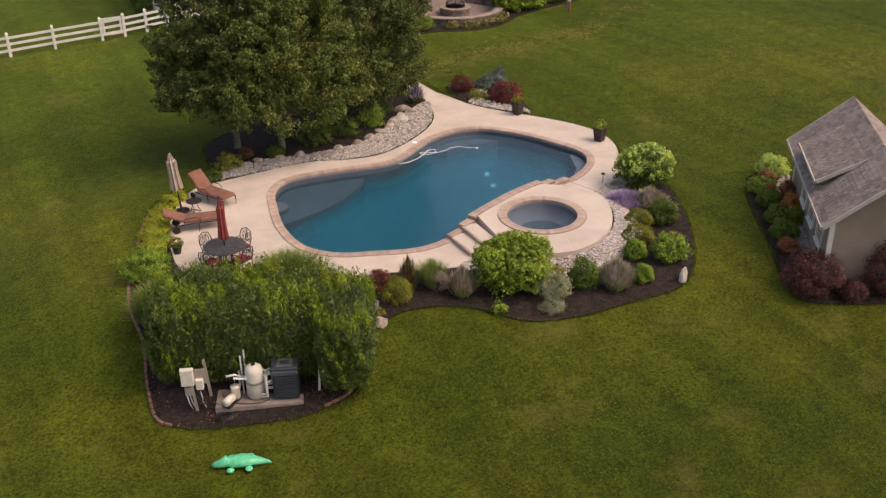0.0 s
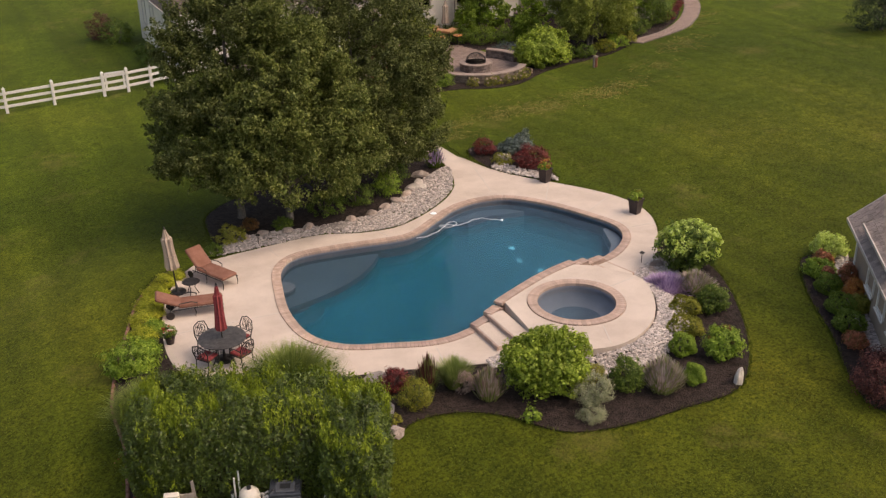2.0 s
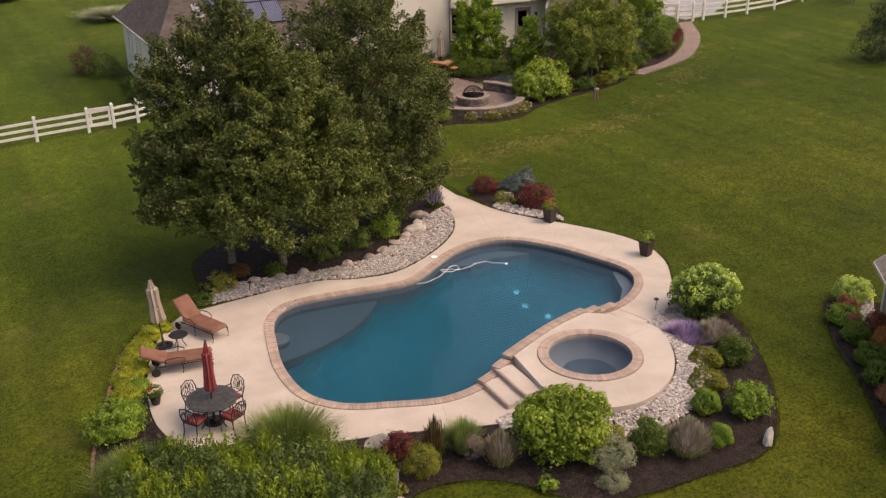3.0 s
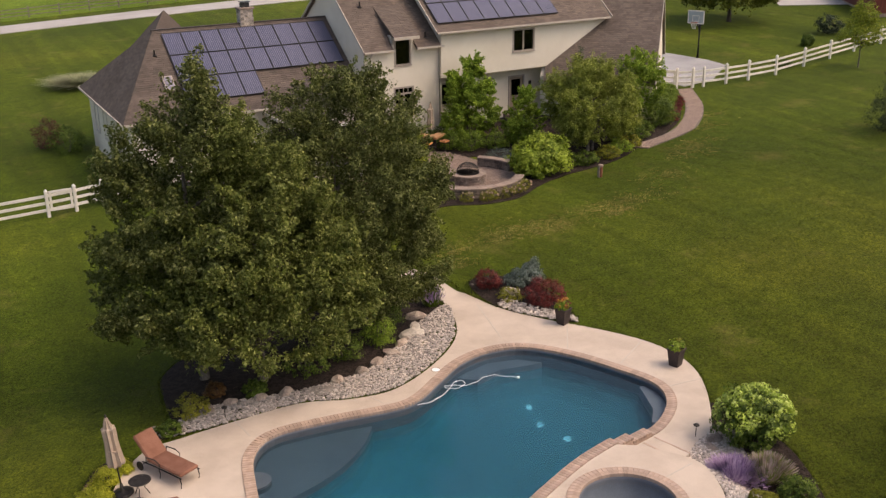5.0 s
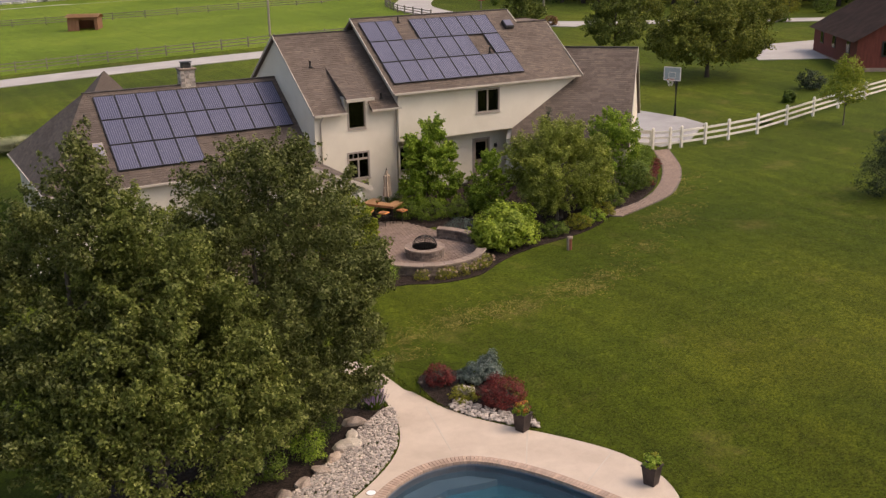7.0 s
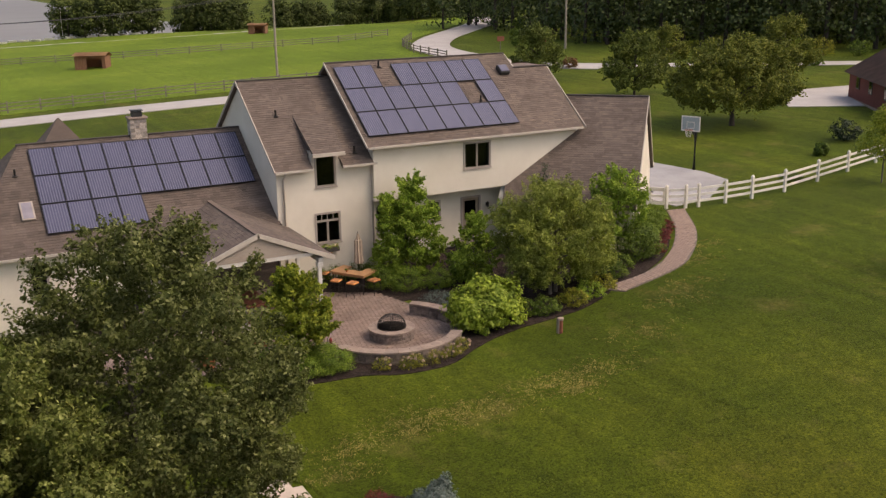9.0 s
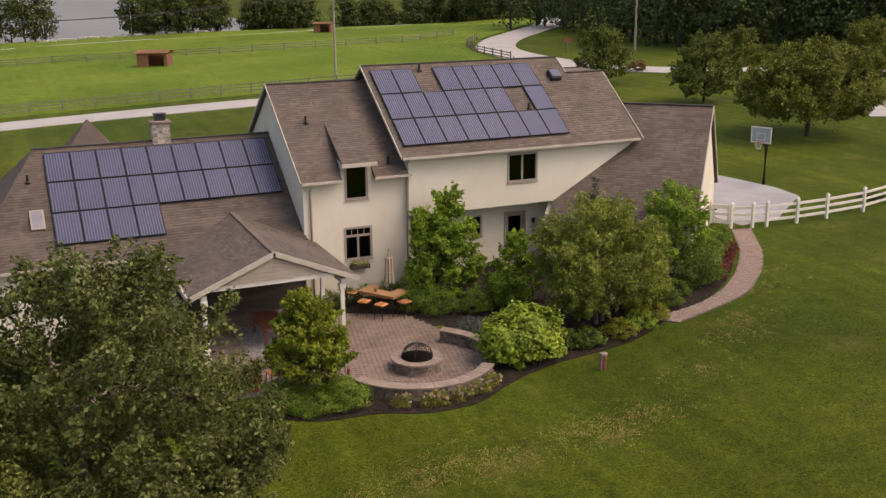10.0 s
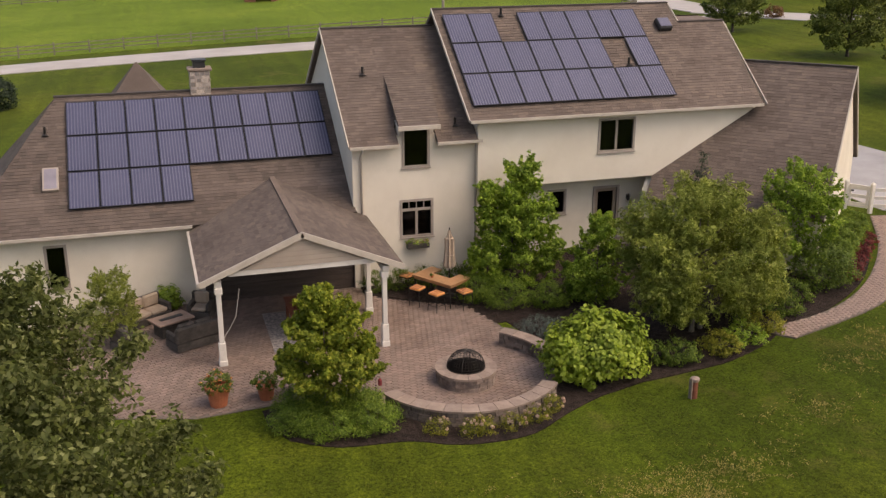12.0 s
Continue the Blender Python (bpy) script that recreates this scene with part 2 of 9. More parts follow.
M_greywood = surface("weathered post", (0.27, 0.23, 0.19), (0.36, 0.31, 0.26), 3, 40, 0.9, bump=0.4, dirt=0.3, stretch=(6, 6, 0.6))
M_heater = surface("charcoal heater shell", (0.028, 0.033, 0.042), (0.045, 0.05, 0.06), 3, 60, 0.5, dirt=0.15)
M_shedwall = surface("taupe siding", (0.27, 0.205, 0.155), (0.32, 0.25, 0.195), 1, 50, 0.85, bump=0.2, dirt=0.12)
M_shedroof = surface("grey shingle", (0.215, 0.172, 0.15), (0.295, 0.24, 0.212), 0.8, 90, 0.95, bump=0.5, dist=0.006, dirt=0.3, vary=0.22, island=0.26)
M_wicker = surface("grey wicker", (0.06, 0.052, 0.046), (0.11, 0.096, 0.084), 4, 90, 0.85, bump=0.7, dirt=0.4)
M_tan = surface("tan cushion", (0.36, 0.28, 0.21), (0.44, 0.35, 0.27), 3, 100, 0.9, bump=0.3, dirt=0.15)
M_rug = surface("patterned rug", (0.16, 0.15, 0.16), (0.42, 0.38, 0.35), 9, 60, 0.95, dirt=0.3)
M_croc = surface("green vinyl float", (0.06, 0.46, 0.22), (0.12, 0.60, 0.32), 6, 50, 0.35, bump=0.05, dirt=0.12)
M_foam = surface("white hose", (0.78, 0.80, 0.82), (0.84, 0.86, 0.88), 8, 60, 0.5, dirt=0.05)
M_cell = surface("solar cell glass", (0.062, 0.065, 0.112), (0.082, 0.086, 0.145), 0.9, 30, 0.22, bump=0.02, dirt=0.08, vary=0.08, spec=0.5)
M_busbar = surface("cell busbar", (0.105, 0.107, 0.165), (0.125, 0.128, 0.19), 3, 60, 0.4, metal=0.3, dirt=0.1)
M_frame = surface("black panel frame", (0.015, 0.016, 0.022), (0.025, 0.026, 0.032), 3, 60, 0.4, metal=0.5, dirt=0.1)
M_panel = surface("grey heater trim", (0.075, 0.08, 0.09), (0.10, 0.105, 0.115), 3, 60, 0.45, dirt=0.15)
M_galv = surface("grey metal", (0.30, 0.30, 0.30), (0.40, 0.40, 0.39), 4, 60, 0.5, metal=0.6, dirt=0.2)
M_edging = surface("terracotta edging", (0.17, 0.085, 0.058), (0.26, 0.14, 0.095), 4, 40, 0.9, bump=0.3, dirt=0.25, vary=0.2)
M_lake = surface("lake water", (0.17, 0.168, 0.165), (0.205, 0.20, 0.196), 0.004, 0.05, 0.6, bump=0, dirt=0.05)
M_fieldwood = surface("old fence wood", (0.14, 0.125, 0.10), (0.23, 0.205, 0.17), 3, 30, 0.95, dirt=0.3)
M_sash = surface("taupe window sash", (0.30, 0.255, 0.22), (0.36, 0.31, 0.27), 2, 60, 0.55, bump=0.05, dirt=0.1)
M_skypane = surface("skylight blind glass", (0.19, 0.175, 0.21), (0.24, 0.225, 0.265), 1.5, 30, 0.5, bump=0, dirt=0.08)
M_glow = surface("pool lamp lens", (0.75, 0.78, 0.80), (0.82, 0.85, 0.86), 9, 60, 0.3, dirt=0.05)
M_glow.node_tree.nodes["Principled BSDF"].inputs["Emission Color"].default_value = (0.85, 0.95, 1.0, 1)
M_glow.node_tree.nodes["Principled BSDF"].inputs["Emission Strength"].default_value = 1.5

M_mesh = surface("weathered cast metal", (0.055, 0.052, 0.05), (0.115, 0.108, 0.102), 8, 60, 0.55, metal=0.4, dirt=0.3)
M_brownboard = surface("dark porch boards", (0.055, 0.042, 0.036), (0.09, 0.07, 0.06), 1.2, 40, 0.85, bump=0.2, dirt=0.3, stretch=(0.3, 3, 3), vary=0.15)
M_gable = surface("taupe gable board", (0.36, 0.30, 0.25), (0.42, 0.355, 0.30), 1, 50, 0.85, bump=0.2, dirt=0.12)

L_tree = leafy("tree leaves", (0.066, 0.083, 0.020), (0.114, 0.137, 0.034), (0.275, 0.298, 0.130), 0.6, 0.4, 0.2)
L_tree_light = leafy("paler tree leaves", (0.083, 0.107, 0.022), (0.146, 0.177, 0.039), (0.332, 0.364, 0.132), 0.6, 0.42, 0.2)
L_willow = leafy("willow leaves", (0.138, 0.180, 0.031), (0.264, 0.313, 0.063), (0.459, 0.504, 0.154), 0.6, 0.48, 0.2)
L_maple = leafy("maple leaves", (0.115, 0.167, 0.017), (0.230, 0.287, 0.032), (0.414, 0.437, 0.069), 0.6, 0.4, 0.25)
L_hedge = leafy("laurel leaves", (0.047, 0.075, 0.012), (0.081, 0.125, 0.018), (0.150, 0.202, 0.031), 0.42, 0.2, 0.45)
L_newgrowth = leafy("fresh laurel tips", (0.149, 0.207, 0.021), (0.241, 0.316, 0.032), (0.356, 0.425, 0.052), 0.5, 0.3, 0.3)
L_lime = leafy("lime leaves", (0.15, 0.225, 0.018), (0.28, 0.38, 0.036), (0.45, 0.54, 0.095), 0.55, 0.38)
L_bloom = leafy("pale blooms", (0.381, 0.504, 0.078), (0.549, 0.683, 0.146), (0.694, 0.795, 0.269))
L_green = leafy("shrub leaves", (0.050, 0.088, 0.013), (0.108, 0.172, 0.024), (0.209, 0.275, 0.047), 0.55, 0.34, 0.25)
L_bright = leafy("fresh leaves", (0.114, 0.198, 0.019), (0.240, 0.366, 0.041), (0.432, 0.552, 0.096), 0.55, 0.38, 0.25)
L_olive = leafy("olive leaves", (0.120, 0.138, 0.017), (0.240, 0.252, 0.031), (0.396, 0.372, 0.060), 0.6, 0.35, 0.25)
L_red = leafy("barberry leaves", (0.075, 0.010, 0.011), (0.17, 0.024, 0.024), (0.28, 0.055, 0.05))
L_maroon = leafy("ninebark leaves", (0.06, 0.02, 0.018), (0.13, 0.042, 0.038), (0.23, 0.085, 0.075), 0.55, 0.34)
L_silver = leafy("silvery leaves", (0.230, 0.259, 0.149), (0.380, 0.402, 0.253), (0.552, 0.540, 0.414), 0.7, 0.45, 0.2)
L_lav = leafy("lavender spikes", (0.297, 0.198, 0.407), (0.462, 0.341, 0.583), (0.616, 0.506, 0.715), 0.7, 0.4, 0.2)
L_blue = leafy("blue spruce needles", (0.07, 0.105, 0.095), (0.13, 0.175, 0.165), (0.22, 0.27, 0.26))
L_grass = leafy("grass blades", (0.15, 0.21, 0.055), (0.27, 0.34, 0.10), (0.44, 0.50, 0.20), 0.65, 0.45, 0.2)
L_feather = leafy("feather grass blades", (0.11, 0.155, 0.034), (0.19, 0.245, 0.06), (0.31, 0.365, 0.115), 0.65, 0.4, 0.2)
L_spike = leafy("fading flower spikes", (0.345, 0.241, 0.230), (0.506, 0.380, 0.368), (0.690, 0.564, 0.540), 0.75, 0.45, 0.2)
L_straw = leafy("straw blades", (0.12, 0.10, 0.045), (0.20, 0.165, 0.08), (0.30, 0.25, 0.14))
L_yellow = leafy("golden leaves", (0.16, 0.17, 0.02), (0.28, 0.28, 0.035), (0.42, 0.38, 0.06))
L_russet = leafy("fallen leaf", (0.17, 0.055, 0.035), (0.28, 0.10, 0.06), (0.42, 0.19, 0.11), 0.8, 0.2, 0.15)
L_golden = leafy("golden groundcover leaves", (0.24, 0.27, 0.024), (0.42, 0.45, 0.045), (0.58, 0.58, 0.09), 0.6, 0.35, 0.2)
L_mauve = leafy("grey mauve spikes", (0.34, 0.25, 0.27), (0.50, 0.40, 0.41), (0.68, 0.58, 0.58), 0.75, 0.45, 0.2)
L_flower = leafy("orange petals", (0.40, 0.10, 0.03), (0.60, 0.22, 0.05), (0.70, 0.40, 0.10))
L_pink = leafy("pale petals", (0.45, 0.28, 0.24), (0.60, 0.42, 0.36), (0.70, 0.60, 0.50))
L_far = leafy("far woodland leaves", (0.030, 0.050, 0.014), (0.066, 0.098, 0.026), (0.13, 0.165, 0.05))
L_conifer = leafy("conifer needles", (0.012, 0.025, 0.012), (0.024, 0.045, 0.020), (0.045, 0.07, 0.032))
L_coral = leafy("coral petals", (0.10, 0.10, 0.02), (0.42, 0.12, 0.06), (0.62, 0.24, 0.14))
L_lawn = leafy("lawn blades", (0.050, 0.074, 0.007), (0.082, 0.108, 0.011), (0.13, 0.15, 0.022), 0.6, 0.4, 0.15)
L_far_tree = leafy("side lawn tree leaves", (0.069, 0.093, 0.020), (0.134, 0.170, 0.036), (0.254, 0.293, 0.077), 0.6, 0.25, 0.2)
L_shore = leafy("shore tree leaves", (0.034, 0.050, 0.012), (0.068, 0.094, 0.022), (0.12, 0.15, 0.045), 0.6, 0.25, 0.2)
L_oak = leafy("oak leaves", (0.084, 0.105, 0.018), (0.161, 0.189, 0.034), (0.294, 0.308, 0.070), 0.6, 0.3, 0.2)
L_fresh = leafy("mid green shrub leaves", (0.074, 0.132, 0.016), (0.162, 0.254, 0.032), (0.300, 0.396, 0.066), 0.55, 0.38, 0.25)
L_dry = leafy("dry grass", (0.20, 0.165, 0.05), (0.33, 0.27, 0.10), (0.46, 0.38, 0.17), 0.8, 0.3, 0.1)
L_dorange = leafy("russet leaves", (0.10, 0.05, 0.02), (0.19, 0.09, 0.03), (0.28, 0.15, 0.05))


# ---- shaping helpers ----
def part(name, bm, material, parent=None, label="", smooth=False, kind=""):
    """Links a bmesh, or a (verts, faces) pair, as one mesh object under a thing or part."""
    me = bpy.data.meshes.new(name)
    if isinstance(bm, tuple):
        me.from_pydata(bm[0], [], bm[1])
    else:
        bm.to_mesh(me)
        bm.free()
    me.materials.append(material)
    if smooth:
        me.polygons.foreach_set("use_smooth", [True] * len(me.polygons))
    me.update()
    ob = new(name, me)
    if parent:
        ob.parent = parent
    return tagged(ob, label, kind=kind)


def share(name, me, parent, m):
    """Another object on the same mesh."""
    ob = new(name, me)
    ob.parent = parent
    ob.matrix_basis = m
    return ob


def thing(name, label, category, m=None, group="", kind=""):
    ob = new(name)
    ob.matrix_basis = m or Matrix()
    return tagged(ob, label, category, group, kind)


def box(bm, lo, hi, m=None, bevel=0.0):
    c, s = [(a + b) / 2 for a, b in zip(lo, hi)], [b - a for a, b in zip(lo, hi)]
    mt = Matrix.Translation(c) @ Matrix.Diagonal((*s, 1))
    r = bmesh.ops.create_cube(bm, size=1.0, matrix=(m @ mt) if m else mt)
    if bevel:
        es = {e for v in r["verts"] for e in v.link_edges}
        bmesh.ops.bevel(bm, geom=list(es), offset=bevel, segments=1, affect="EDGES")
    return bm


def boxes(*pairs, bevel=0.0):
    bm = bmesh.new()
    for lo, hi in pairs:
        box(bm, lo, hi, bevel=bevel)
    return bm


def cyl(bm, p0, p1, r0, r1=None, seg=10, caps=True):
    a, b = Vector(p0), Vector(p1)
    d = b - a
    m = Matrix.Translation((a + b) / 2) @ d.to_track_quat("Z", "Y").to_matrix().to_4x4()
    bmesh.ops.create_cone(bm, cap_ends=caps, segments=seg, radius1=r0, radius2=r0 if r1 is None else r1, depth=d.length, matrix=m)
    return bm


def tube(points, r, seg=6):
    """A bent round bar along points; r is a number or a function of 0..1."""
    bm = bmesh.new()
    n = len(points)
    rings = []
    for i, p in enumerate(points):
        a, b = Vector(points[max(i - 1, 0)]), Vector(points[min(i + 1, n - 1)])
        q = (b - a).to_track_quat("Z", "Y").to_matrix()
        rr = r(i / (n - 1)) if callable(r) else r
        rings.append([bm.verts.new(Vector(p) + q @ Vector((rr * math.cos(2 * math.pi * k / seg), rr * math.sin(2 * math.pi * k / seg), 0))) for k in range(seg)])
    for u, v in zip(rings, rings[1:]):
        for k in range(seg):
            bm.faces.new((u[k], u[(k + 1) % seg], v[(k + 1) % seg], v[k]))
    bm.faces.new(rings[0][::-1])
    bm.faces.new(rings[-1])
    return bm


def lathe(profile, seg=20, bm=None, centre=(0, 0)):
    bm = bm or bmesh.new()
    rings = [[bm.verts.new((centre[0] + r * math.cos(2 * math.pi * k / seg), centre[1] + r * math.sin(2 * math.pi * k / seg), z)) for k in range(seg)] for r, z in profile]
    for u, v in zip(rings, rings[1:]):
        for k in range(seg):
            bm.faces.new((u[k], u[(k + 1) % seg], v[(k + 1) % seg], v[k]))
    bm.faces.new(rings[0][::-1])
    bm.faces.new(rings[-1])
    return bm


def prism(poly, z0, z1, bm=None):
    """A solid slab over a plan outline, anticlockwise."""
    bm = bm or bmesh.new()
    lo, hi = [bm.verts.new((x, y, z0)) for x, y in poly], [bm.verts.new((x, y, z1)) for x, y in poly]
    n = len(poly)
    for i in range(n):
        bm.faces.new((lo[i], lo[(i + 1) % n], hi[(i + 1) % n], hi[i]))
    top = bm.faces.new(hi)
    bm.faces.new(lo[::-1])
    bmesh.ops.triangulate(bm, faces=[top])
    return bm


def spline(ctrl, per=6, closed=True):
    """A smooth line through control points."""
    n, out = len(ctrl), []
    for i in range(n if closed else n - 1):
        p = [np.array(ctrl[(i + k) % n] if closed else ctrl[min(max(i + k, 0), n - 1)], float) for k in (-1, 0, 1, 2)]
        for j in range(per):
            t = j / per
            out.append(tuple(0.5 * (2 * p[1] + (p[2] - p[0]) * t + (2 * p[0] - 5 * p[1] + 4 * p[2] - p[3]) * t**2 + (3 * p[1] - p[0] - 3 * p[2] + p[3]) * t**3)))
    if not closed:
        out.append(tuple(ctrl[-1]))
    return [tuple(float(v) for v in q) for q in out]


def area2(poly):
    return sum(a[0] * b[1] - b[0] * a[1] for a, b in zip(poly, poly[1:] + poly[:1]))


def anticlockwise(poly):
    return poly if area2(poly) > 0 else poly[::-1]


def offset(poly, d):
    """The closed outline moved outward by d."""
    poly = anticlockwise(poly)
    n, out = len(poly), []
    for i in range(n):
        a, b = np.array(poly[i - 1]), np.array(poly[(i + 1) % n])
        t = (b - a) / (np.linalg.norm(b - a) + 1e-9)
        out.append((poly[i][0] + t[1] * d, poly[i][1] - t[0] * d))
    return out


def evenly(poly, step, closed=True):
    """Points at even steps along an outline, with the direction there."""
    pts = np.array(poly + poly[:1] if closed else poly)
    seg = np.linalg.norm(np.diff(pts, axis=0), axis=1)
    cum = np.concatenate([[0], np.cumsum(seg)])
    n = max(2, round(cum[-1] / step))
    out = []
    for i in range(n):
        s = (i + 0.5) * cum[-1] / n
        k = min(int(np.searchsorted(cum, s)) - 1, len(seg) - 1)
        k = max(k, 0)
        f = (s - cum[k]) / seg[k]
        p, t = pts[k] + (pts[k + 1] - pts[k]) * f, (pts[k + 1] - pts[k]) / seg[k]
        out.append((float(p[0]), float(p[1]), math.atan2(t[1], t[0])))
    return out, float(cum[-1] / n)


def inside(px, py, poly):
    """Which of the points lie in the outline."""
    px, py = np.asarray(px, float), np.asarray(py, float)
    r = np.zeros(px.shape, bool)
    for (x0, y0), (x1, y1) in zip(poly, poly[1:] + poly[:1]):
        hit = ((y0 > py) != (y1 > py)) & (px < (x1 - x0) * (py - y0) / (y1 - y0 + 1e-12) + x0)
        r ^= hit
    return r


def step01(a, b, v):
    k = np.clip((v - a) / (b - a), 0, 1)
    return k * k * (3 - 2 * k)


def rise(x, y):
    """The height of the ground: a gentle slope with a level pool terrace and patio."""
    x, y = np.asarray(x, float), np.asarray(y, float)
    z = 2.9 * np.tanh(0.0454 * (x - 15) / 2.9) + 1.2 * np.tanh(0.011 * (y - 50) / 1.2)
    k = 1 - step01(0.85, 1.5, np.hypot((x - 13) / 11.5, (y - 21) / 8.5))
    z = z * (1 - k) - 0.05 * k
    k = 1 - step01(0.8, 1.5, np.hypot((x - 24) / 9, (y - 45) / 6.5))
    z = z * (1 - k) + 0.42 * k
    # banked up to the raised spa terrace
    k = (1 - step01(2.55, 3.25, np.hypot(x - 16.4, y - 16.7))) * (1 - step01(16.9, 18.3, y)) * step01(13.6, 15.0, x)
    z = z + 0.28 * k
    # the shore falls under the lake
    k = step01(225, 260, y - 0.25 * (40 - x)) * (1 - step01(80, 130, x))
    return z * (1 - k) - 1.2 * k


def gz(x, y):
    return float(rise(x, y))


def draped(name, poly, lift, skirt, material, cell=0.7, label="", category="", kind="structure", parent=None):
    """A sheet that follows the ground inside an outline, with a small edge."""
    poly = anticlockwise(poly)
    bm = bmesh.new()
    vs = [bm.verts.new((x, y, 0)) for x, y in poly]
    f = bm.faces.new(vs)
    bmesh.ops.triangulate(bm, faces=[f])
    xs, ys = [p[0] for p in poly], [p[1] for p in poly]
    for axis, lo, hi in ((0, min(xs), max(xs)), (1, min(ys), max(ys))):
        v = lo + cell
        while v < hi:
            co, no = [0, 0, 0], [0, 0, 0]
            co[axis], no[axis] = v, 1
            bmesh.ops.bisect_plane(bm, geom=bm.verts[:] + bm.edges[:] + bm.faces[:], plane_co=co, plane_no=no)
            v += cell
    stray = [f for f in bm.faces if not inside([f.calc_center_median().x], [f.calc_center_median().y], poly)[0]]
    bmesh.ops.delete(bm, geom=stray, context="FACES")
    border = [e for e in bm.edges if e.is_boundary]
    ex = bmesh.ops.extrude_edge_only(bm, edges=border)
    low = {v for v in ex["geom"] if isinstance(v, bmesh.types.BMVert)}
    for v in bm.verts:
        v.co.z = gz(v.co.x, v.co.y) + (lift if v not in low else -skirt)
    bmesh.ops.recalc_face_normals(bm, faces=bm.faces[:])
    ob = part(name, bm, material, parent)
    return tagged(ob, label, category, kind=kind)


# ---- leaves ----
def leaf_object(name, pos, nrm, size, material, parent=None, aspect=0.5, rng=None, label="", kind="", droop=0.0):
    """Many small folded leaves, one mesh: pos and nrm are rows of places and outward directions."""
    n = len(pos)
    rng = rng or np.random.default_rng(1)
    nrm = nrm / (np.linalg.norm(nrm, axis=1, keepdims=True) + 1e-9)
    t = rng.normal(size=(n, 3))
    t[:, 2] -= droop
    t -= nrm * (t * nrm).sum(1, keepdims=True)
    t /= np.linalg.norm(t, axis=1, keepdims=True) + 1e-9
    b = np.cross(nrm, t)
    s = (size * rng.uniform(0.65, 1.35, n))[:, None]
    w = s * aspect
    v = np.empty((n, 4, 3))
    v[:, 0], v[:, 2] = pos - t * s * 0.5, pos + t * s * 0.5
    v[:, 1], v[:, 3] = pos + b * w * 0.5 + nrm * w * 0.18, pos - b * w * 0.5 + nrm * w * 0.18
    me = bpy.data.meshes.new(name)
    me.vertices.add(4 * n)
    me.vertices.foreach_set("co", v.reshape(-1).astype(np.float32))
    me.loops.add(4 * n)
    me.loops.foreach_set("vertex_index", np.arange(4 * n, dtype=np.int32))
    me.polygons.add(n)
    me.polygons.foreach_set("loop_start", np.arange(0, 4 * n, 4, dtype=np.int32))
    me.update(calc_edges=True)
    me.materials.append(material)
    ob = new(name, me)
    if parent:
        ob.parent = parent
    return tagged(ob, label, kind=kind)


def on_ball(rng, n):
    d = rng.normal(size=(n, 3))
    return d / np.linalg.norm(d, axis=1, keepdims=True)


def boughs(rng, blobs, n, clump, per):
    """Leaf places on leafy boughs that grow outward and up from inside several ellipsoids, with shade between them."""
    wt = (blobs[:, 3] * blobs[:, 4] * blobs[:, 5]) ** 0.67
    nb = max(12, n // 7)
    pick = rng.choice(len(blobs), nb * 6, p=wt / wt.sum())
    d = on_ball(rng, nb * 6)
    d[:, 2] = np.where(d[:, 2] < -0.8, -0.6 * d[:, 2], d[:, 2])
    tip = blobs[pick, :3] + d * blobs[pick, 3:] * rng.uniform(0.86, 1.1, (nb * 6, 1))
    depth = np.min([np.linalg.norm((tip - b[:3]) / b[3:], axis=1) for b in blobs], 0)
    keep = np.argsort(-(depth + 0.12 * rng.uniform(0, 1, len(depth))) * (depth < 1.2))[: nb * 2]
    keep = rng.permutation(keep)[:nb]
    tip, d = tip[keep], d[keep]
    ax = d * np.array([1, 1, 0.45]) + np.array([0, 0, 0.38]) + 0.18 * rng.normal(size=(nb, 3))
    ax /= np.linalg.norm(ax, axis=1, keepdims=True)
    ln = clump * rng.uniform(1.6, 3.2, nb)
    bi = rng.integers(0, nb, n)
    back_ = rng.uniform(0, 1, n) ** 0.8
    o = on_ball(rng, n) * np.array([1, 1, 0.55])
    c = tip[bi] - ax[bi] * (back_ * ln[bi])[:, None] + o * (clump * (0.18 + 0.75 * back_))[:, None]
    deep = rng.uniform(0, 1, n) < 0.14
    k = rng.choice(len(blobs), n, p=wt / wt.sum())
    c[deep] = (blobs[k, :3] + on_ball(rng, n) * blobs[k, 3:] * rng.uniform(0.2, 0.75, (n, 1)))[deep]
    cr = clump * rng.uniform(0.42, 0.95, n) * (0.7 + 0.5 * back_)
    ci = np.repeat(np.arange(n), per)
    # each spray a few leafy twigs that point outward and up
    tw = ax[bi] + np.array([0, 0, 0.25]) + 0.55 * rng.normal(size=(n, 3))
    tw /= np.linalg.norm(tw, axis=1, keepdims=True)
    u = rng.uniform(-1, 1, n * per)
    q = on_ball(rng, n * per)
    pos = c[ci] + tw[ci] * (u * cr[ci] * 1.5)[:, None] + q * (cr[ci] * (0.62 - 0.42 * np.abs(u)))[:, None]
    nrm = 0.6 * q + 0.3 * d[bi][ci] + np.array([0, 0, 0.5]) + 0.65 * rng.normal(size=(n * per, 3))
    return pos, nrm


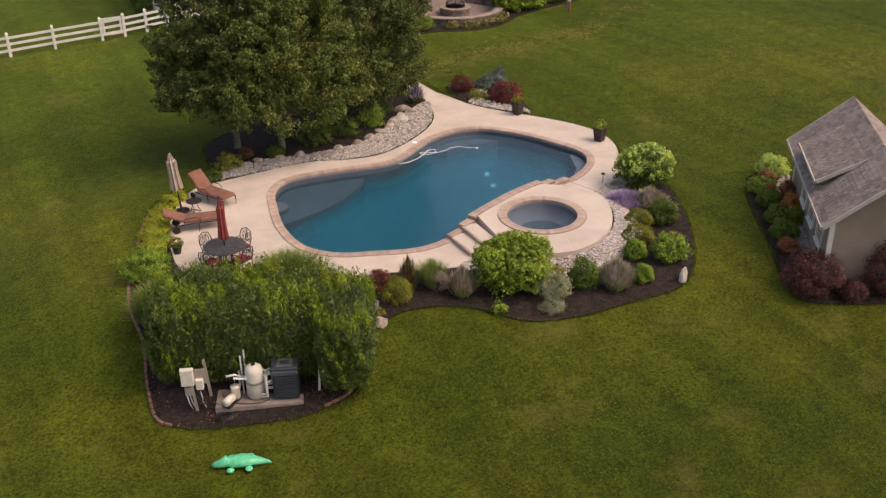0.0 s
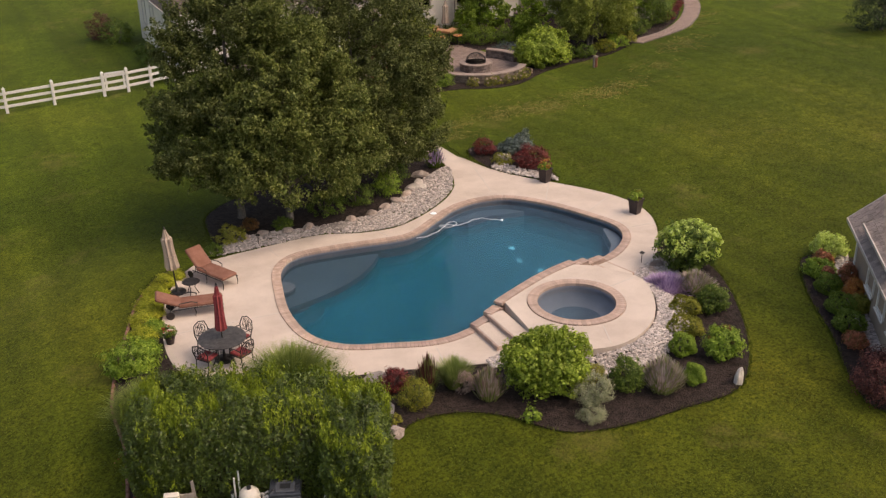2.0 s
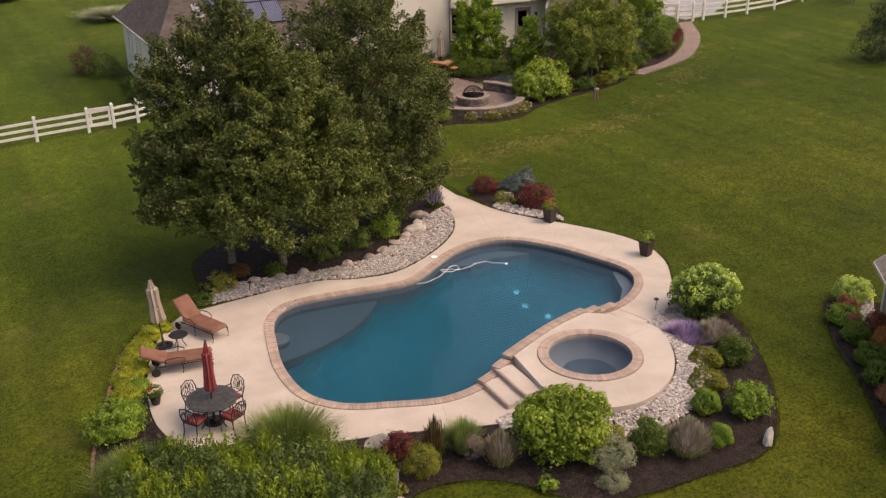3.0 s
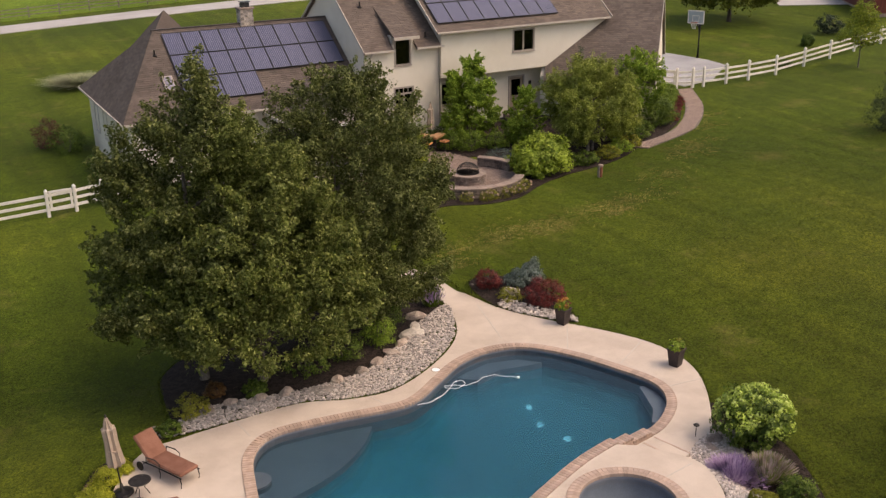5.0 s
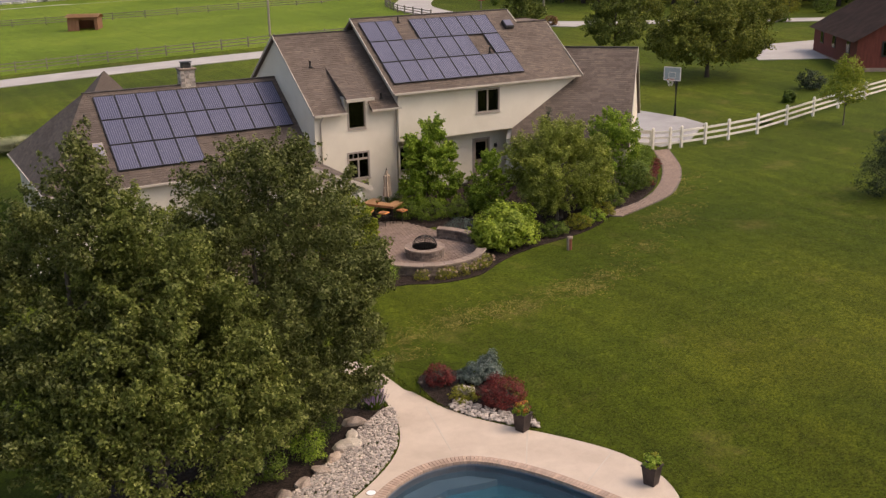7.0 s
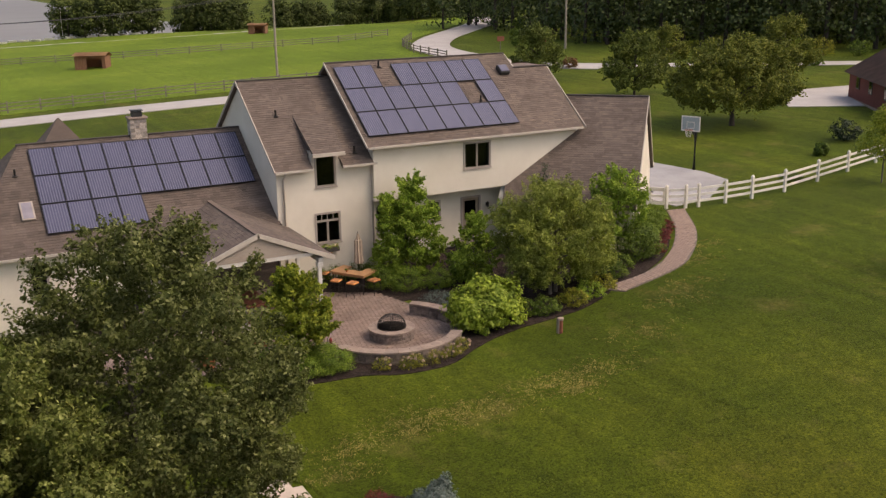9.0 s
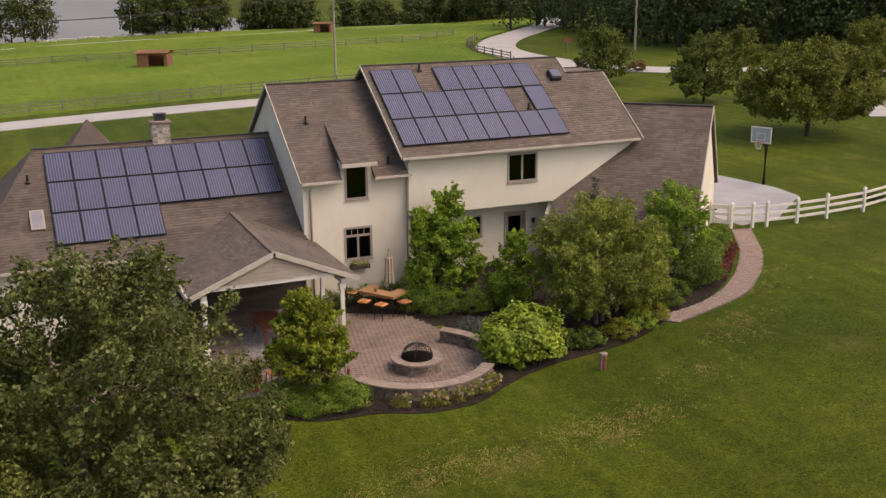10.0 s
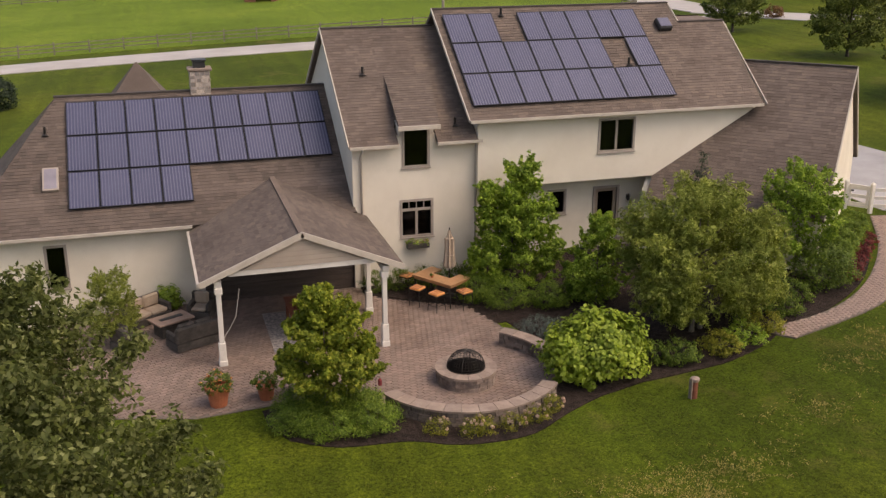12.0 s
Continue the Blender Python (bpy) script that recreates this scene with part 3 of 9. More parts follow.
def clumps(rng, blobs, n, clump, per, flat=0.75, shell=0.55, shoots=False):
    """Leaf places on tufts that sit over the outer part of several ellipsoids (x, y, z, rx, ry, rz)."""
    blobs = np.array(blobs, float)
    wt = (blobs[:, 3] * blobs[:, 4] * blobs[:, 5]) ** 0.67
    pick = rng.choice(len(blobs), n, p=wt / wt.sum())
    d = on_ball(rng, n)
    rad = rng.uniform(shell, 1.0, n) ** 0.6 * (1 + 0.13 * np.sin(5 * d[:, 0] + 3 * d[:, 2] + pick) + 0.1 * np.sin(9 * d[:, 1] - 7 * d[:, 2] + 2 * pick))
    c = blobs[pick, :3] + d * blobs[pick, 3:] * rad[:, None]
    cr = clump * rng.uniform(0.6, 1.4, n)
    q = on_ball(rng, n * per)
    q[:, 2] = q[:, 2] * flat
    ci = np.repeat(np.arange(n), per)
    if shoots:
        return boughs(rng, blobs, n, clump, per)
    pos = c[ci] + q * cr[ci][:, None] * (rng.uniform(0.2, 1.0, n * per) ** 0.5)[:, None]
    nrm = 0.6 * q + 0.7 * d[ci] + np.array([0, 0, 0.55]) + 0.45 * rng.normal(size=(n * per, 3))
    return pos, nrm


def stems(rng, height, spread, count, r=0.012):
    bm = bmesh.new()
    for i in range(count):
        a, k = rng.uniform(0, 6.28), rng.uniform(0.2, 0.8) * spread
        cyl(bm, (0.05 * math.cos(a), 0.05 * math.sin(a), -0.03), (k * math.cos(a), k * math.sin(a), height * rng.uniform(0.55, 0.8)), r, r * 0.5, 5)
    return bm


SEED = [100]


def shrub(name, label, x, y, w, d, h, material, leaf=0.06, tufts=120, per=22, clump=None, aspect=0.5, rz=0.0, z=None, blobs=None, group="", flat=0.75, bloom=None, category="shrub", shell=0.55, shoots=False):
    """A rounded shrub of leaf tufts on short stems, standing on the ground."""
    SEED[0] += 1
    rng = np.random.default_rng(SEED[0])
    ob = thing(name, label, category, pose(x, y, gz(x, y) if z is None else z, 0, 0, rz), group)
    blobs = blobs or [(0, 0, h * 0.5, w / 2, d / 2, h * 0.5)]
    pos, nrm = clumps(rng, blobs, tufts, clump or min(w, h) * 0.14, per, flat, shell, shoots)
    pos[:, 2] = np.maximum(pos[:, 2], 0.03)
    leaf_object("foliage", pos, nrm, leaf, material, ob, aspect, rng)
    part("stem", stems(rng, h, min(w, d) * 0.4, 7), M_bark, ob, kind="stuff")
    if bloom:
        mat2, n, size, rad = bloom
        bl = np.array(blobs, float)
        pick = rng.choice(len(bl), n)
        dd = on_ball(rng, n)
        dd[:, 2] = np.abs(dd[:, 2]) * 0.9 + 0.02
        c = bl[pick, :3] + dd * bl[pick, 3:] * 1.0
        q = on_ball(rng, n * 26)
        ci = np.repeat(np.arange(n), 26)
        leaf_object("blossom", c[ci] + q * rad, q, size, mat2, ob, 0.8, rng)
    return ob


def tuft(name, label, x, y, w, h, material, blades=500, width=0.012, z=None, lean=0.55, group="", category="ornamental grass", tip=None):
    """An arching clump of narrow blades."""
    SEED[0] += 1
    rng = np.random.default_rng(SEED[0])
    ob = thing(name, label, category, pose(x, y, gz(x, y) if z is None else z), group)
    for mat2, share_n, nm in ((material, 1.0, "foliage"),) + (((tip, 0.75, "flower_spike"),) if tip else ()):
        n = int(blades * share_n)
        a, r0 = rng.uniform(0, 6.283, n), rng.uniform(0, 1, n) ** 0.6
        ln, out = h * rng.uniform(0.7, 1.12, n) * (1 - (0.5 if tip else 0) * r0**2), w * 0.5 * r0 * rng.uniform(0.7, 1.2, n)
        f0 = 0.0 if nm == "foliage" else 0.6
        vs, fs = [], []
        ca, sa = np.cos(a), np.sin(a)
        for i in range(n):
            for j, u in enumerate((f0, f0 + (1 - f0) * 0.55, 1.0)):
                rr = out[i] * ((0.5 + 0.5 * u) if tip else (0.22 + 0.78 * u**1.5))
                zz = ln[i] * (u - lean * r0[i] * 0.45 * u * u)
                hw = width * (1.0, 0.85, 0.15)[j] * (1 if nm == "foliage" else 1.9)
                px, py = ca[i] * rr, sa[i] * rr
                vs += [(px - sa[i] * hw, py + ca[i] * hw, zz), (px + sa[i] * hw, py - ca[i] * hw, zz)]
            k = 6 * i
            fs += [(k, k + 1, k + 3, k + 2), (k + 2, k + 3, k + 5, k + 4)]
        part(nm, (vs, fs), mat2, ob)
    return ob


def limbs(rng, trunk_h, top, spread, r, count=9, lean=(0, 0)):
    """A tapered trunk with limbs, from the base at the origin."""
    pts = [(0, 0, -0.15), (0.02, 0, 0.12), (lean[0] * 0.4, lean[1] * 0.4, trunk_h), (lean[0], lean[1], top * 0.55), (lean[0] * 1.1, lean[1] * 1.1, top * 0.74)]
    bm = tube([(*p[:2], p[2]) for p in pts], lambda u: r * (1.25 if u == 0 else 1.0 - 0.85 * u), 9)
    for i in range(count):
        a = i * 2.4 + rng.uniform(-0.3, 0.3)
        z0 = trunk_h + (top * 0.58 - trunk_h) * i / count
        ln = spread * rng.uniform(0.45, 0.68) * (1 - 0.5 * i / count)
        ox, oy = lean[0] * z0 / top, lean[1] * z0 / top
        b2 = tube([(ox, oy, z0), (ox + 0.5 * ln * math.cos(a), oy + 0.5 * ln * math.sin(a), z0 + 0.35 * ln), (ox + ln * math.cos(a), oy + ln * math.sin(a), z0 + 0.6 * ln)], lambda u: r * 0.45 * (1 - 0.8 * u), 6)
        tmp = bpy.data.meshes.new("limb")
        b2.to_mesh(tmp)
        b2.free()
        bm.from_mesh(tmp)
        bpy.data.meshes.remove(tmp)
    return bm


def tree(name, label, x, y, height, trunk_h, blobs, material, leaf=0.1, tufts=600, per=40, clump=0.45, r=0.16, lean=(0, 0), z=None, aspect=0.55, group="", bark=None, flat=0.75, shell=0.5, category="tree", trunks=((0, 0),), shoots=False):
    SEED[0] += 1
    rng = np.random.default_rng(SEED[0])
    ob = thing(name, label, category, pose(x, y, gz(x, y) if z is None else z), group)
    spread = max(b[3] for b in blobs)
    for tx, ty in trunks:
        t = part("trunk", limbs(rng, trunk_h, height, spread, r, lean=lean), bark or M_bark, ob, smooth=True)
        t.location = (tx, ty, 0)
    pos, nrm = clumps(rng, blobs, tufts, clump, per, flat, shell, shoots)
    leaf_object("crown", pos, nrm, leaf, material, ob, aspect, rng)
    return ob


# ---- the ground ----
POOL = spline([(8.6, 22.7), (9.05, 24.2), (9.9, 24.95), (11.5, 24.9), (13.6, 24.6), (14.5, 24.78), (15.6, 25.5), (16.7, 26.2), (17.9, 26.48), (19.1, 26.15), (20.1, 24.9),
               (20.85, 23.2), (21.2, 21.9), (20.75, 20.85), (19.6, 20.02), (18.2, 19.68), (16.3, 19.2), (14.4, 18.4), (12.8, 17.65), (11.6, 17.5), (10.3, 17.95), (9.1, 18.5), (8.4, 19.5), (8.3, 21.1)], 5)
POOL = anticlockwise(POOL)
COPE = offset(POOL, 0.31)
DECK = anticlockwise(spline([(19.0, 34.6), (19.75, 33.4), (19.75, 31.4), (20.15, 29.4), (21.0, 27.7), (22.1, 26.1), (23.0, 24.3), (23.1, 22.6), (22.4, 21.0), (21.0, 19.2), (19.4, 17.6), (18.2, 15.8), (16.2, 15.2),
               (13.8, 15.4), (12.4, 15.6), (10.4, 16.3), (8.9, 16.75), (7.2, 17.2), (5.4, 17.9), (4.4, 19.4), (4.45, 21.6), (5.2, 24.2), (6.4, 25.9), (7.6, 26.15), (9.3, 26.3), (11.2, 26.35),
               (12.7, 25.8), (14.1, 25.7), (15.8, 26.5), (17.4, 27.8), (18.3, 29.4), (18.75, 31.6), (18.6, 33.4), (18.2, 34.4)], 4))
SPA_C, SPA_R = (16.15, 16.95), 1.2


def ground_lines(spans):
    out = []
    for a, b, st in spans:
        out += list(np.arange(a, b, st))
    return np.array(out + [spans[-1][1]])


gx = ground_lines([(-3500, -300, 200), (-300, -60, 20), (-60, -6, 3), (-6, 1, 0.8), (1, 27, 0.3), (27, 66, 0.8), (66, 130, 4), (130, 400, 20), (400, 3600, 200)])
gy = ground_lines([(-600, -60, 60), (-60, 0, 4), (0, 9, 0.8), (9, 34, 0.3), (34, 62, 0.7), (62, 130, 4), (130, 300, 8), (300, 600, 30), (600, 4000, 200)])
GX, GY = np.meshgrid(gx, gy)
GZ = rise(GX, GY)
near = (GX > 1) & (GX < 27) & (GY > 9) & (GY < 36)
deck_in, pool_in = np.zeros(GX.shape, bool), np.zeros(GX.shape, bool)
deck_in[near] = inside(GX[near], GY[near], offset(DECK, -0.25))
pool_in[near] = inside(GX[near], GY[near], offset(POOL, 0.34)) | (np.hypot(GX[near] - SPA_C[0], GY[near] - SPA_C[1]) < SPA_R + 0.5)
GZ[deck_in] = -0.2
GZ[pool_in] = -3.2
nx, ny = len(gx), len(gy)
idx = np.arange(nx * ny).reshape(ny, nx)
quads = np.stack([idx[:-1, :-1], idx[:-1, 1:], idx[1:, 1:], idx[1:, :-1]], -1).reshape(-1, 4)
ground = part("ground", (np.stack([GX, GY, GZ], -1).reshape(-1, 3).tolist(), quads.tolist()), M_lawn, smooth=True)
tagged(ground, "mown green lawn with dry patches running on into pasture", "lawn", kind="structure")
lake = part("water", boxes(((-3400, 180, -3.0), (130, 3900, -0.6))), M_lake)
tagged(lake, "flat grey lake beyond the pasture", "lake", kind="structure")


# ---- pool terrace ----
def slab(outer, holes, z0, z1):
    """A flat slab with holes: top sheet and side faces."""
    bm = bmesh.new()
    es = []
    for loop in [outer] + holes:
        vs = [bm.verts.new((x, y, z1)) for x, y in loop]
        es += [bm.edges.new((a, b)) for a, b in zip(vs, vs[1:] + vs[:1])]
    bmesh.ops.triangle_fill(bm, use_beauty=True, use_dissolve=False, edges=es)
    border = [e for e in bm.edges if e.is_boundary]
    ex = bmesh.ops.extrude_edge_only(bm, edges=border)
    for v in ex["geom"]:
        if isinstance(v, bmesh.types.BMVert):
            v.co.z = z0
    bmesh.ops.recalc_face_normals(bm, faces=bm.faces[:])
    return bm


def sheet(poly, z):
    """One flat face-up sheet over an outline."""
    bm = bmesh.new()
    f = bm.faces.new([bm.verts.new((x, y, z)) for x, y in anticlockwise(poly)])
    bmesh.ops.triangulate(bm, faces=[f])
    return bm


def circle(c, r, n=40):
    return [(c[0] + r * math.cos(2 * math.pi * k / n), c[1] + r * math.sin(2 * math.pi * k / n)) for k in range(n)]


deck = part("pavement", slab(DECK, [offset(POOL, 0.29), circle(SPA_C, SPA_R + 0.1)], -0.3, 0.0), M_deck)
tagged(deck, "pale tan concrete pool deck with score joints", "pool deck", kind="structure")


def cope_top(x, y):
    if y > 20.3:
        return 0.03
    for lim, z in ((12.9, 0.03), (13.45, 0.16), (13.98, 0.30), (17.65, 0.43), (18.3, 0.30), (19.0, 0.16)):
        if x < lim:
            return z
    return 0.03


pool = thing("swimming_pool", "freeform in-ground swimming pool filled with blue water", "swimming pool", pose(14.5, 21.8, 0))
pool_at = Matrix.Translation((-14.5, -21.8, 0))


def ppart(name, bm, mat, label="", smooth=False, parent=pool):
    ob = part(name, bm, mat, parent, label, smooth)
    ob.matrix_basis = pool_at
    return ob


bm = bmesh.new()
levels = [(0.0, 0.0), (-0.06, 0.0), (-1.35, 0.0), (-1.6, 0.25)]
rings = [[bm.verts.new((x, y, z)) for x, y in (offset(POOL, -ins) if ins else POOL)] for z, ins in levels]
for u, v in zip(rings, rings[1:]):
    for k in range(len(u)):
        bm.faces.new((u[k], v[k], v[(k + 1) % len(u)], u[(k + 1) % len(u)]))
fl = bm.faces.new(rings[-1])
bmesh.ops.triangulate(bm, faces=[fl])
ppart("basin", bm, M_plaster, "grey plaster pool basin")
ppart("sun_shelf", prism(anticlockwise(spline([(8.0, 22.3), (9.4, 22.4), (11.0, 23.0), (12.2, 23.9), (12.9, 25.0), (11.5, 25.1), (9.6, 25.1), (8.4, 24.0)], 4)), -1.58, -0.42), M_plaster, "shallow plaster shelf")
for r, z in ((0.75, -0.62), (1.2, -0.85)):
    ppart("step", prism([(8.75 + r * math.cos(a), 22.75 + 0.9 * r * math.sin(a)) for a in np.linspace(-2.4, 0.9, 16)], -1.58, z), M_plaster, "curved underwater step")
ppart("seat", prism([(8.78 + 0.44 * math.cos(a), 23.4 + 0.42 * math.sin(a)) for a in np.linspace(0, 6.1, 18)], -1.58, -0.24), M_plaster, "round underwater seat")
ppart("bench", prism(anticlockwise([(21.5, 22.3), (21.0, 22.4), (20.45, 21.1), (19.9, 20.5), (20.3, 20.1), (21.2, 20.7)]), -1.58, -0.25), M_plaster, "underwater corner bench")
for x, y in ((18.27, 23.86), (18.53, 22.75), (18.6, 25.0)):
    bm = bmesh.new()
    cyl(bm, (x, y, -1.6), (x, y, -1.52), 0.12, 0.1, 14)
    ppart("pool_lamp", bm, M_glow, "glowing white round pool lamp")
ppart("bench", prism(anticlockwise([(16.5, 26.05), (16.9, 26.22), (17.9, 26.45), (18.9, 26.2), (19.5, 25.6), (19.1, 25.62), (18.0, 25.85), (17.0, 25.6)]), -1.58, -0.42), M_plaster, "underwater bench below the far edge")
# raised rim beside the spa
rim = [i for i, (x, y) in enumerate(POOL) if y < 20.3 and 12.6 < x < 19.3]
inner, outer = [POOL[i] for i in rim], [COPE[i] for i in rim]
bm = bmesh.new()
for i in range(len(rim) - 1):
    zt = cope_top((inner[i][0] + inner[i + 1][0]) / 2, 19.0) - 0.09
    q = [inner[i], inner[i + 1], outer[i + 1], outer[i]]
    prism(anticlockwise(q), 0.002, zt, bm)
ppart("raised_rim", bm, M_coping, "brick-faced raised rim by the spa")
surf_w = ppart("water_surface", sheet(offset(POOL, 0.005), -0.12), water_material("pool water", (0.72, 0.82, 0.86), 0.28), "still blue water with faint ripples")
surf_w.visible_shadow = False
for z, tint, murk in ((-0.3, (0.68, 0.78, 0.83), 0.05), (-0.62, (0.55, 0.82, 0.88), 0.3), (-0.95, (0.58, 0.84, 0.89), 0.34), (-1.3, (0.66, 0.86, 0.91), 0.28)):
    lw = ppart("water_depth", sheet(offset(POOL, -0.02), z), tint_material("water depth", tint, murk, (0.05, 0.29, 0.40)))
    lw.visible_shadow = False

# coping bricks
brick_me = bpy.data.meshes.new("brick")
bm = box(bmesh.new(), (-0.052, -0.155, -0.10), (0.052, 0.155, 0.0), bevel=0.008)
bm.to_mesh(brick_me)
bm.free()
brick_me.materials.append(M_coping)
coping = thing("coping", "reddish-tan brick coping round the pool edge", "pool coping", pose(14.5, 21.8, 0), kind="structure")
spots, _ = evenly(offset(POOL, 0.145), 0.112)
rest_v, rest_f = [], []
for i, (x, y, a) in enumerate(spots):
    m = Matrix.Translation((x - 14.5, y - 21.8, cope_top(x, y))) @ Matrix.Rotation(a, 4, "Z")
    if i < 300:
        share("brick", brick_me, coping, m)
    else:
        k = len(rest_v)
        rest_v += [tuple(m @ v.co) for v in brick_me.vertices]
        rest_f += [tuple(k + j for j in p.vertices) for p in brick_me.polygons]
part("bricks", (rest_v, rest_f), M_coping, coping, kind="stuff")

# spa terrace, steps and spa
edge = [p for p in COPE if p[1] < 20.3 and 13.98 < p[0] < 17.65]
TERR = anticlockwise(edge + spline([(18.0, 18.9), (18.85, 17.6), (18.6, 16.4), (17.8, 15.2), (16.75, 14.45), (15.7, 14.2), (14.7, 14.5), (14.15, 15.3), (13.98, 16.2)], 5, False))
tagged(part("pavement", slab(TERR, [circle(SPA_C, SPA_R + 0.33)], -0.2, 0.40), M_deck), "raised pale concrete terrace round the spa", "spa terrace", kind="structure")
for x0, x1, y0, z in ((13.43, 13.98, 16.15, 0.27), (12.86, 13.43, 16.1, 0.14)):
    st = thing("garden_step", "pale concrete step with brick nosing beside the spa", "step", pose(x0, y0, 0), "steps by the spa")
    yt = 17.75 if z > 0.2 else 17.5
    part("tread", boxes(((0.06, 0, -0.2), (x1 - x0 + 0.02, yt - y0, z)), bevel=0.01), M_deck, st)
    part("nosing", boxes(((0, 0, -0.2), (0.06, yt - y0, z - 0.003)), bevel=0.01), M_coping, st, "brick step nosing")
for x, y, z in ((18.15, 18.75, 0.27), (18.75, 19.0, 0.14)):
    st = thing("garden_step", "pale concrete step with brick nosing beside the spa", "step", pose(x, y, 0, 0, 0, 14), "steps by the spa")
    part("tread", boxes(((-0.4, -0.9, -0.2), (0.28, 0.28, z)), bevel=0.01), M_deck, st)
    part("nosing", boxes(((0.28, -0.9, -0.2), (0.34, 0.28, z - 0.003)), bevel=0.01), M_coping, st, "brick step nosing")

spa = thing("spa", "round raised spa with brick coping and clear water", "hot tub", pose(*SPA_C, 0.4))
bm = lathe([(1.22, 0.0), (1.2, -0.5), (0.82, -0.52), (0.78, -0.95), (0.02, -1.0)][::-1], 40)
bmesh.ops.delete(bm, geom=[f for f in bm.faces if len(f.verts) == 40 and f.calc_center_median().z > -0.1], context="FACES_ONLY")
part("basin", bm, M_plaster, spa, "grey plaster spa shell", True)
sw = part("water_surface", sheet(circle((0, 0), 1.195), -0.12), water_material("spa water", (0.86, 0.93, 0.96), 0.3), spa)
sw.visible_shadow = False
sd = part("water_depth", sheet(circle((0, 0), 0.85), -0.6), tint_material("spa depth", (0.66, 0.8, 0.87), 0.12, (0.05, 0.085, 0.105)), spa)
sd.visible_shadow = False
bw_me = bpy.data.meshes.new("brick")
bm = box(bmesh.new(), (-0.0635, -0.155, -0.10), (0.0635, 0.155, 0.0), bevel=0.006)
for v in bm.verts:
    v.co.x *= 1 - 0.25 * v.co.y
bm.to_mesh(bw_me)
bm.free()
bw_me.materials.append(M_coping)
for k in range(66):
    a = 2 * math.pi * k / 66
    share("brick", bw_me, spa, Matrix.Translation((1.36 * math.cos(a), 1.36 * math.sin(a), 0.035)) @ Matrix.Rotation(a + math.pi / 2, 4, "Z"))
for x, y in ((-0.6, 0.46), (0.1, -0.85)):
    bm = bmesh.new()
    cyl(bm, (x, y, -0.56 if y < -0.5 else -0.98), (x, y, -0.48 if y < -0.5 else -0.62), 0.1, 0.09, 12)
    part("light", bm, M_glow, spa, "white round spa lamp")
# joints, skimmer lids
for (x0, y0), (x1, y1) in (((18.85, 27.1), (19.6, 30.0)), ((20.3, 25.3), (21.5, 27.0)), ((21.2, 23.6), (22.9, 24.6)), ((21.5, 21.6), (22.7, 21.5)), ((9.3, 25.3), (9.2, 26.25)), ((8.0, 21.3), (4.6, 21.5)),
                           ((8.1, 19.0), (7.0, 17.4)), ((11.4, 17.1), (11.2, 16.2)), ((13.4, 25.1), (13.2, 25.7)), ((16.0, 15.3), (15.6, 14.35)), ((17.5, 17.3), (18.7, 17.5))):
    zt = 0.402 if y0 < 18 and x0 > 14 else 0.002
    a = math.atan2(y1 - y0, x1 - x0)
    ln = math.hypot(x1 - x0, y1 - y0)
    j = part("joint", box(bmesh.new(), (0, -0.018, -0.01), (ln, 0.018, 0.002)), M_trim, deck, "pale sealed score joint")
    j.matrix_basis = Matrix.Translation((x0, y0, zt)) @ Matrix.Rotation(a, 4, "Z")
for x, y in ((15.8, 26.2), (8.05, 18.2)):
    lid = thing("skimmer_lid", "round white plastic skimmer lid in the deck", "pool lid", pose(x, y, 0.0), "skimmer lids")
    part("lid", lathe([(0.13, -0.02), (0.13, 0.006), (0.11, 0.012), (0.02, 0.014)], 18), M_foam, lid)
    part("ring", lathe([(0.155, -0.02), (0.155, 0.005), (0.135, 0.005), (0.135, -0.02)], 18), M_capstone, lid)

# beds
BED_FRONT = spline([(8.3, 13.75), (9.3, 14.05), (10.4, 13.9), (11.4, 13.25), (12.5, 12.0), (14.0, 11.55), (16.0, 11.45), (17.8, 11.5), (19.2, 12.6), (20.6, 14.5), (21.9, 17.0), (22.3, 19.3), (21.6, 20.3), (20.2, 18.9),
                    (18.8, 16.8), (17.0, 14.9), (14.5, 15.0), (12.5, 15.9), (10.4, 16.5), (8.9, 16.9), (8.2, 15.4)], 5)
draped("bed", BED_FRONT, 0.035, 0.08, M_mulch, label="dark brown mulch bed edged into the lawn", category="flower bed")
BED_HEDGE = spline([(4.35, 24.3), (3.66, 22.5), (3.0, 20.6), (2.45, 18.5), (2.4, 16.5), (2.05, 14.6), (1.95, 13.4), (2.5, 12.6), (3.6, 12.05), (5.0, 11.55), (6.2, 11.45), (7.1, 11.8), (7.9, 12.9), (8.4, 14.2), (8.8, 16.0), (8.3, 17.3),
                    (6.0, 18.0), (4.6, 19.6), (4.6, 22.0), (5.3, 24.6), (5.9, 26.0), (5.1, 25.7)], 5)
draped("bed", BED_HEDGE, 0.03, 0.08, M_mulch, label="dark mulch bed under the hedge and pool equipment", category="flower bed")
BED_TREE = spline([(7.0, 26.35), (7.55, 27.3), (7.75, 28.8), (8.2, 30.8), (9.8, 32.2), (13.0, 32.9), (16.5, 33.0), (18.2, 32.0), (18.4, 30.3), (17.2, 29.0), (15.2, 27.4), (12.6, 26.6), (9.0, 26.9)], 5)
draped("bed", BED_TREE, 0.032, 0.08, M_mulch, label="dark mulch bed beneath the shade trees", category="flower bed")
BED_FAR = spline([(20.1, 29.6), (20.3, 31.8), (21.4, 31.9), (22.3, 30.6), (22.3, 28.6), (21.9, 27.0), (21.0, 27.9)], 5)
draped("bed", BED_FAR, 0.034, 0.08, M_mulch, label="small mulch bed beside the walkway", category="flower bed")
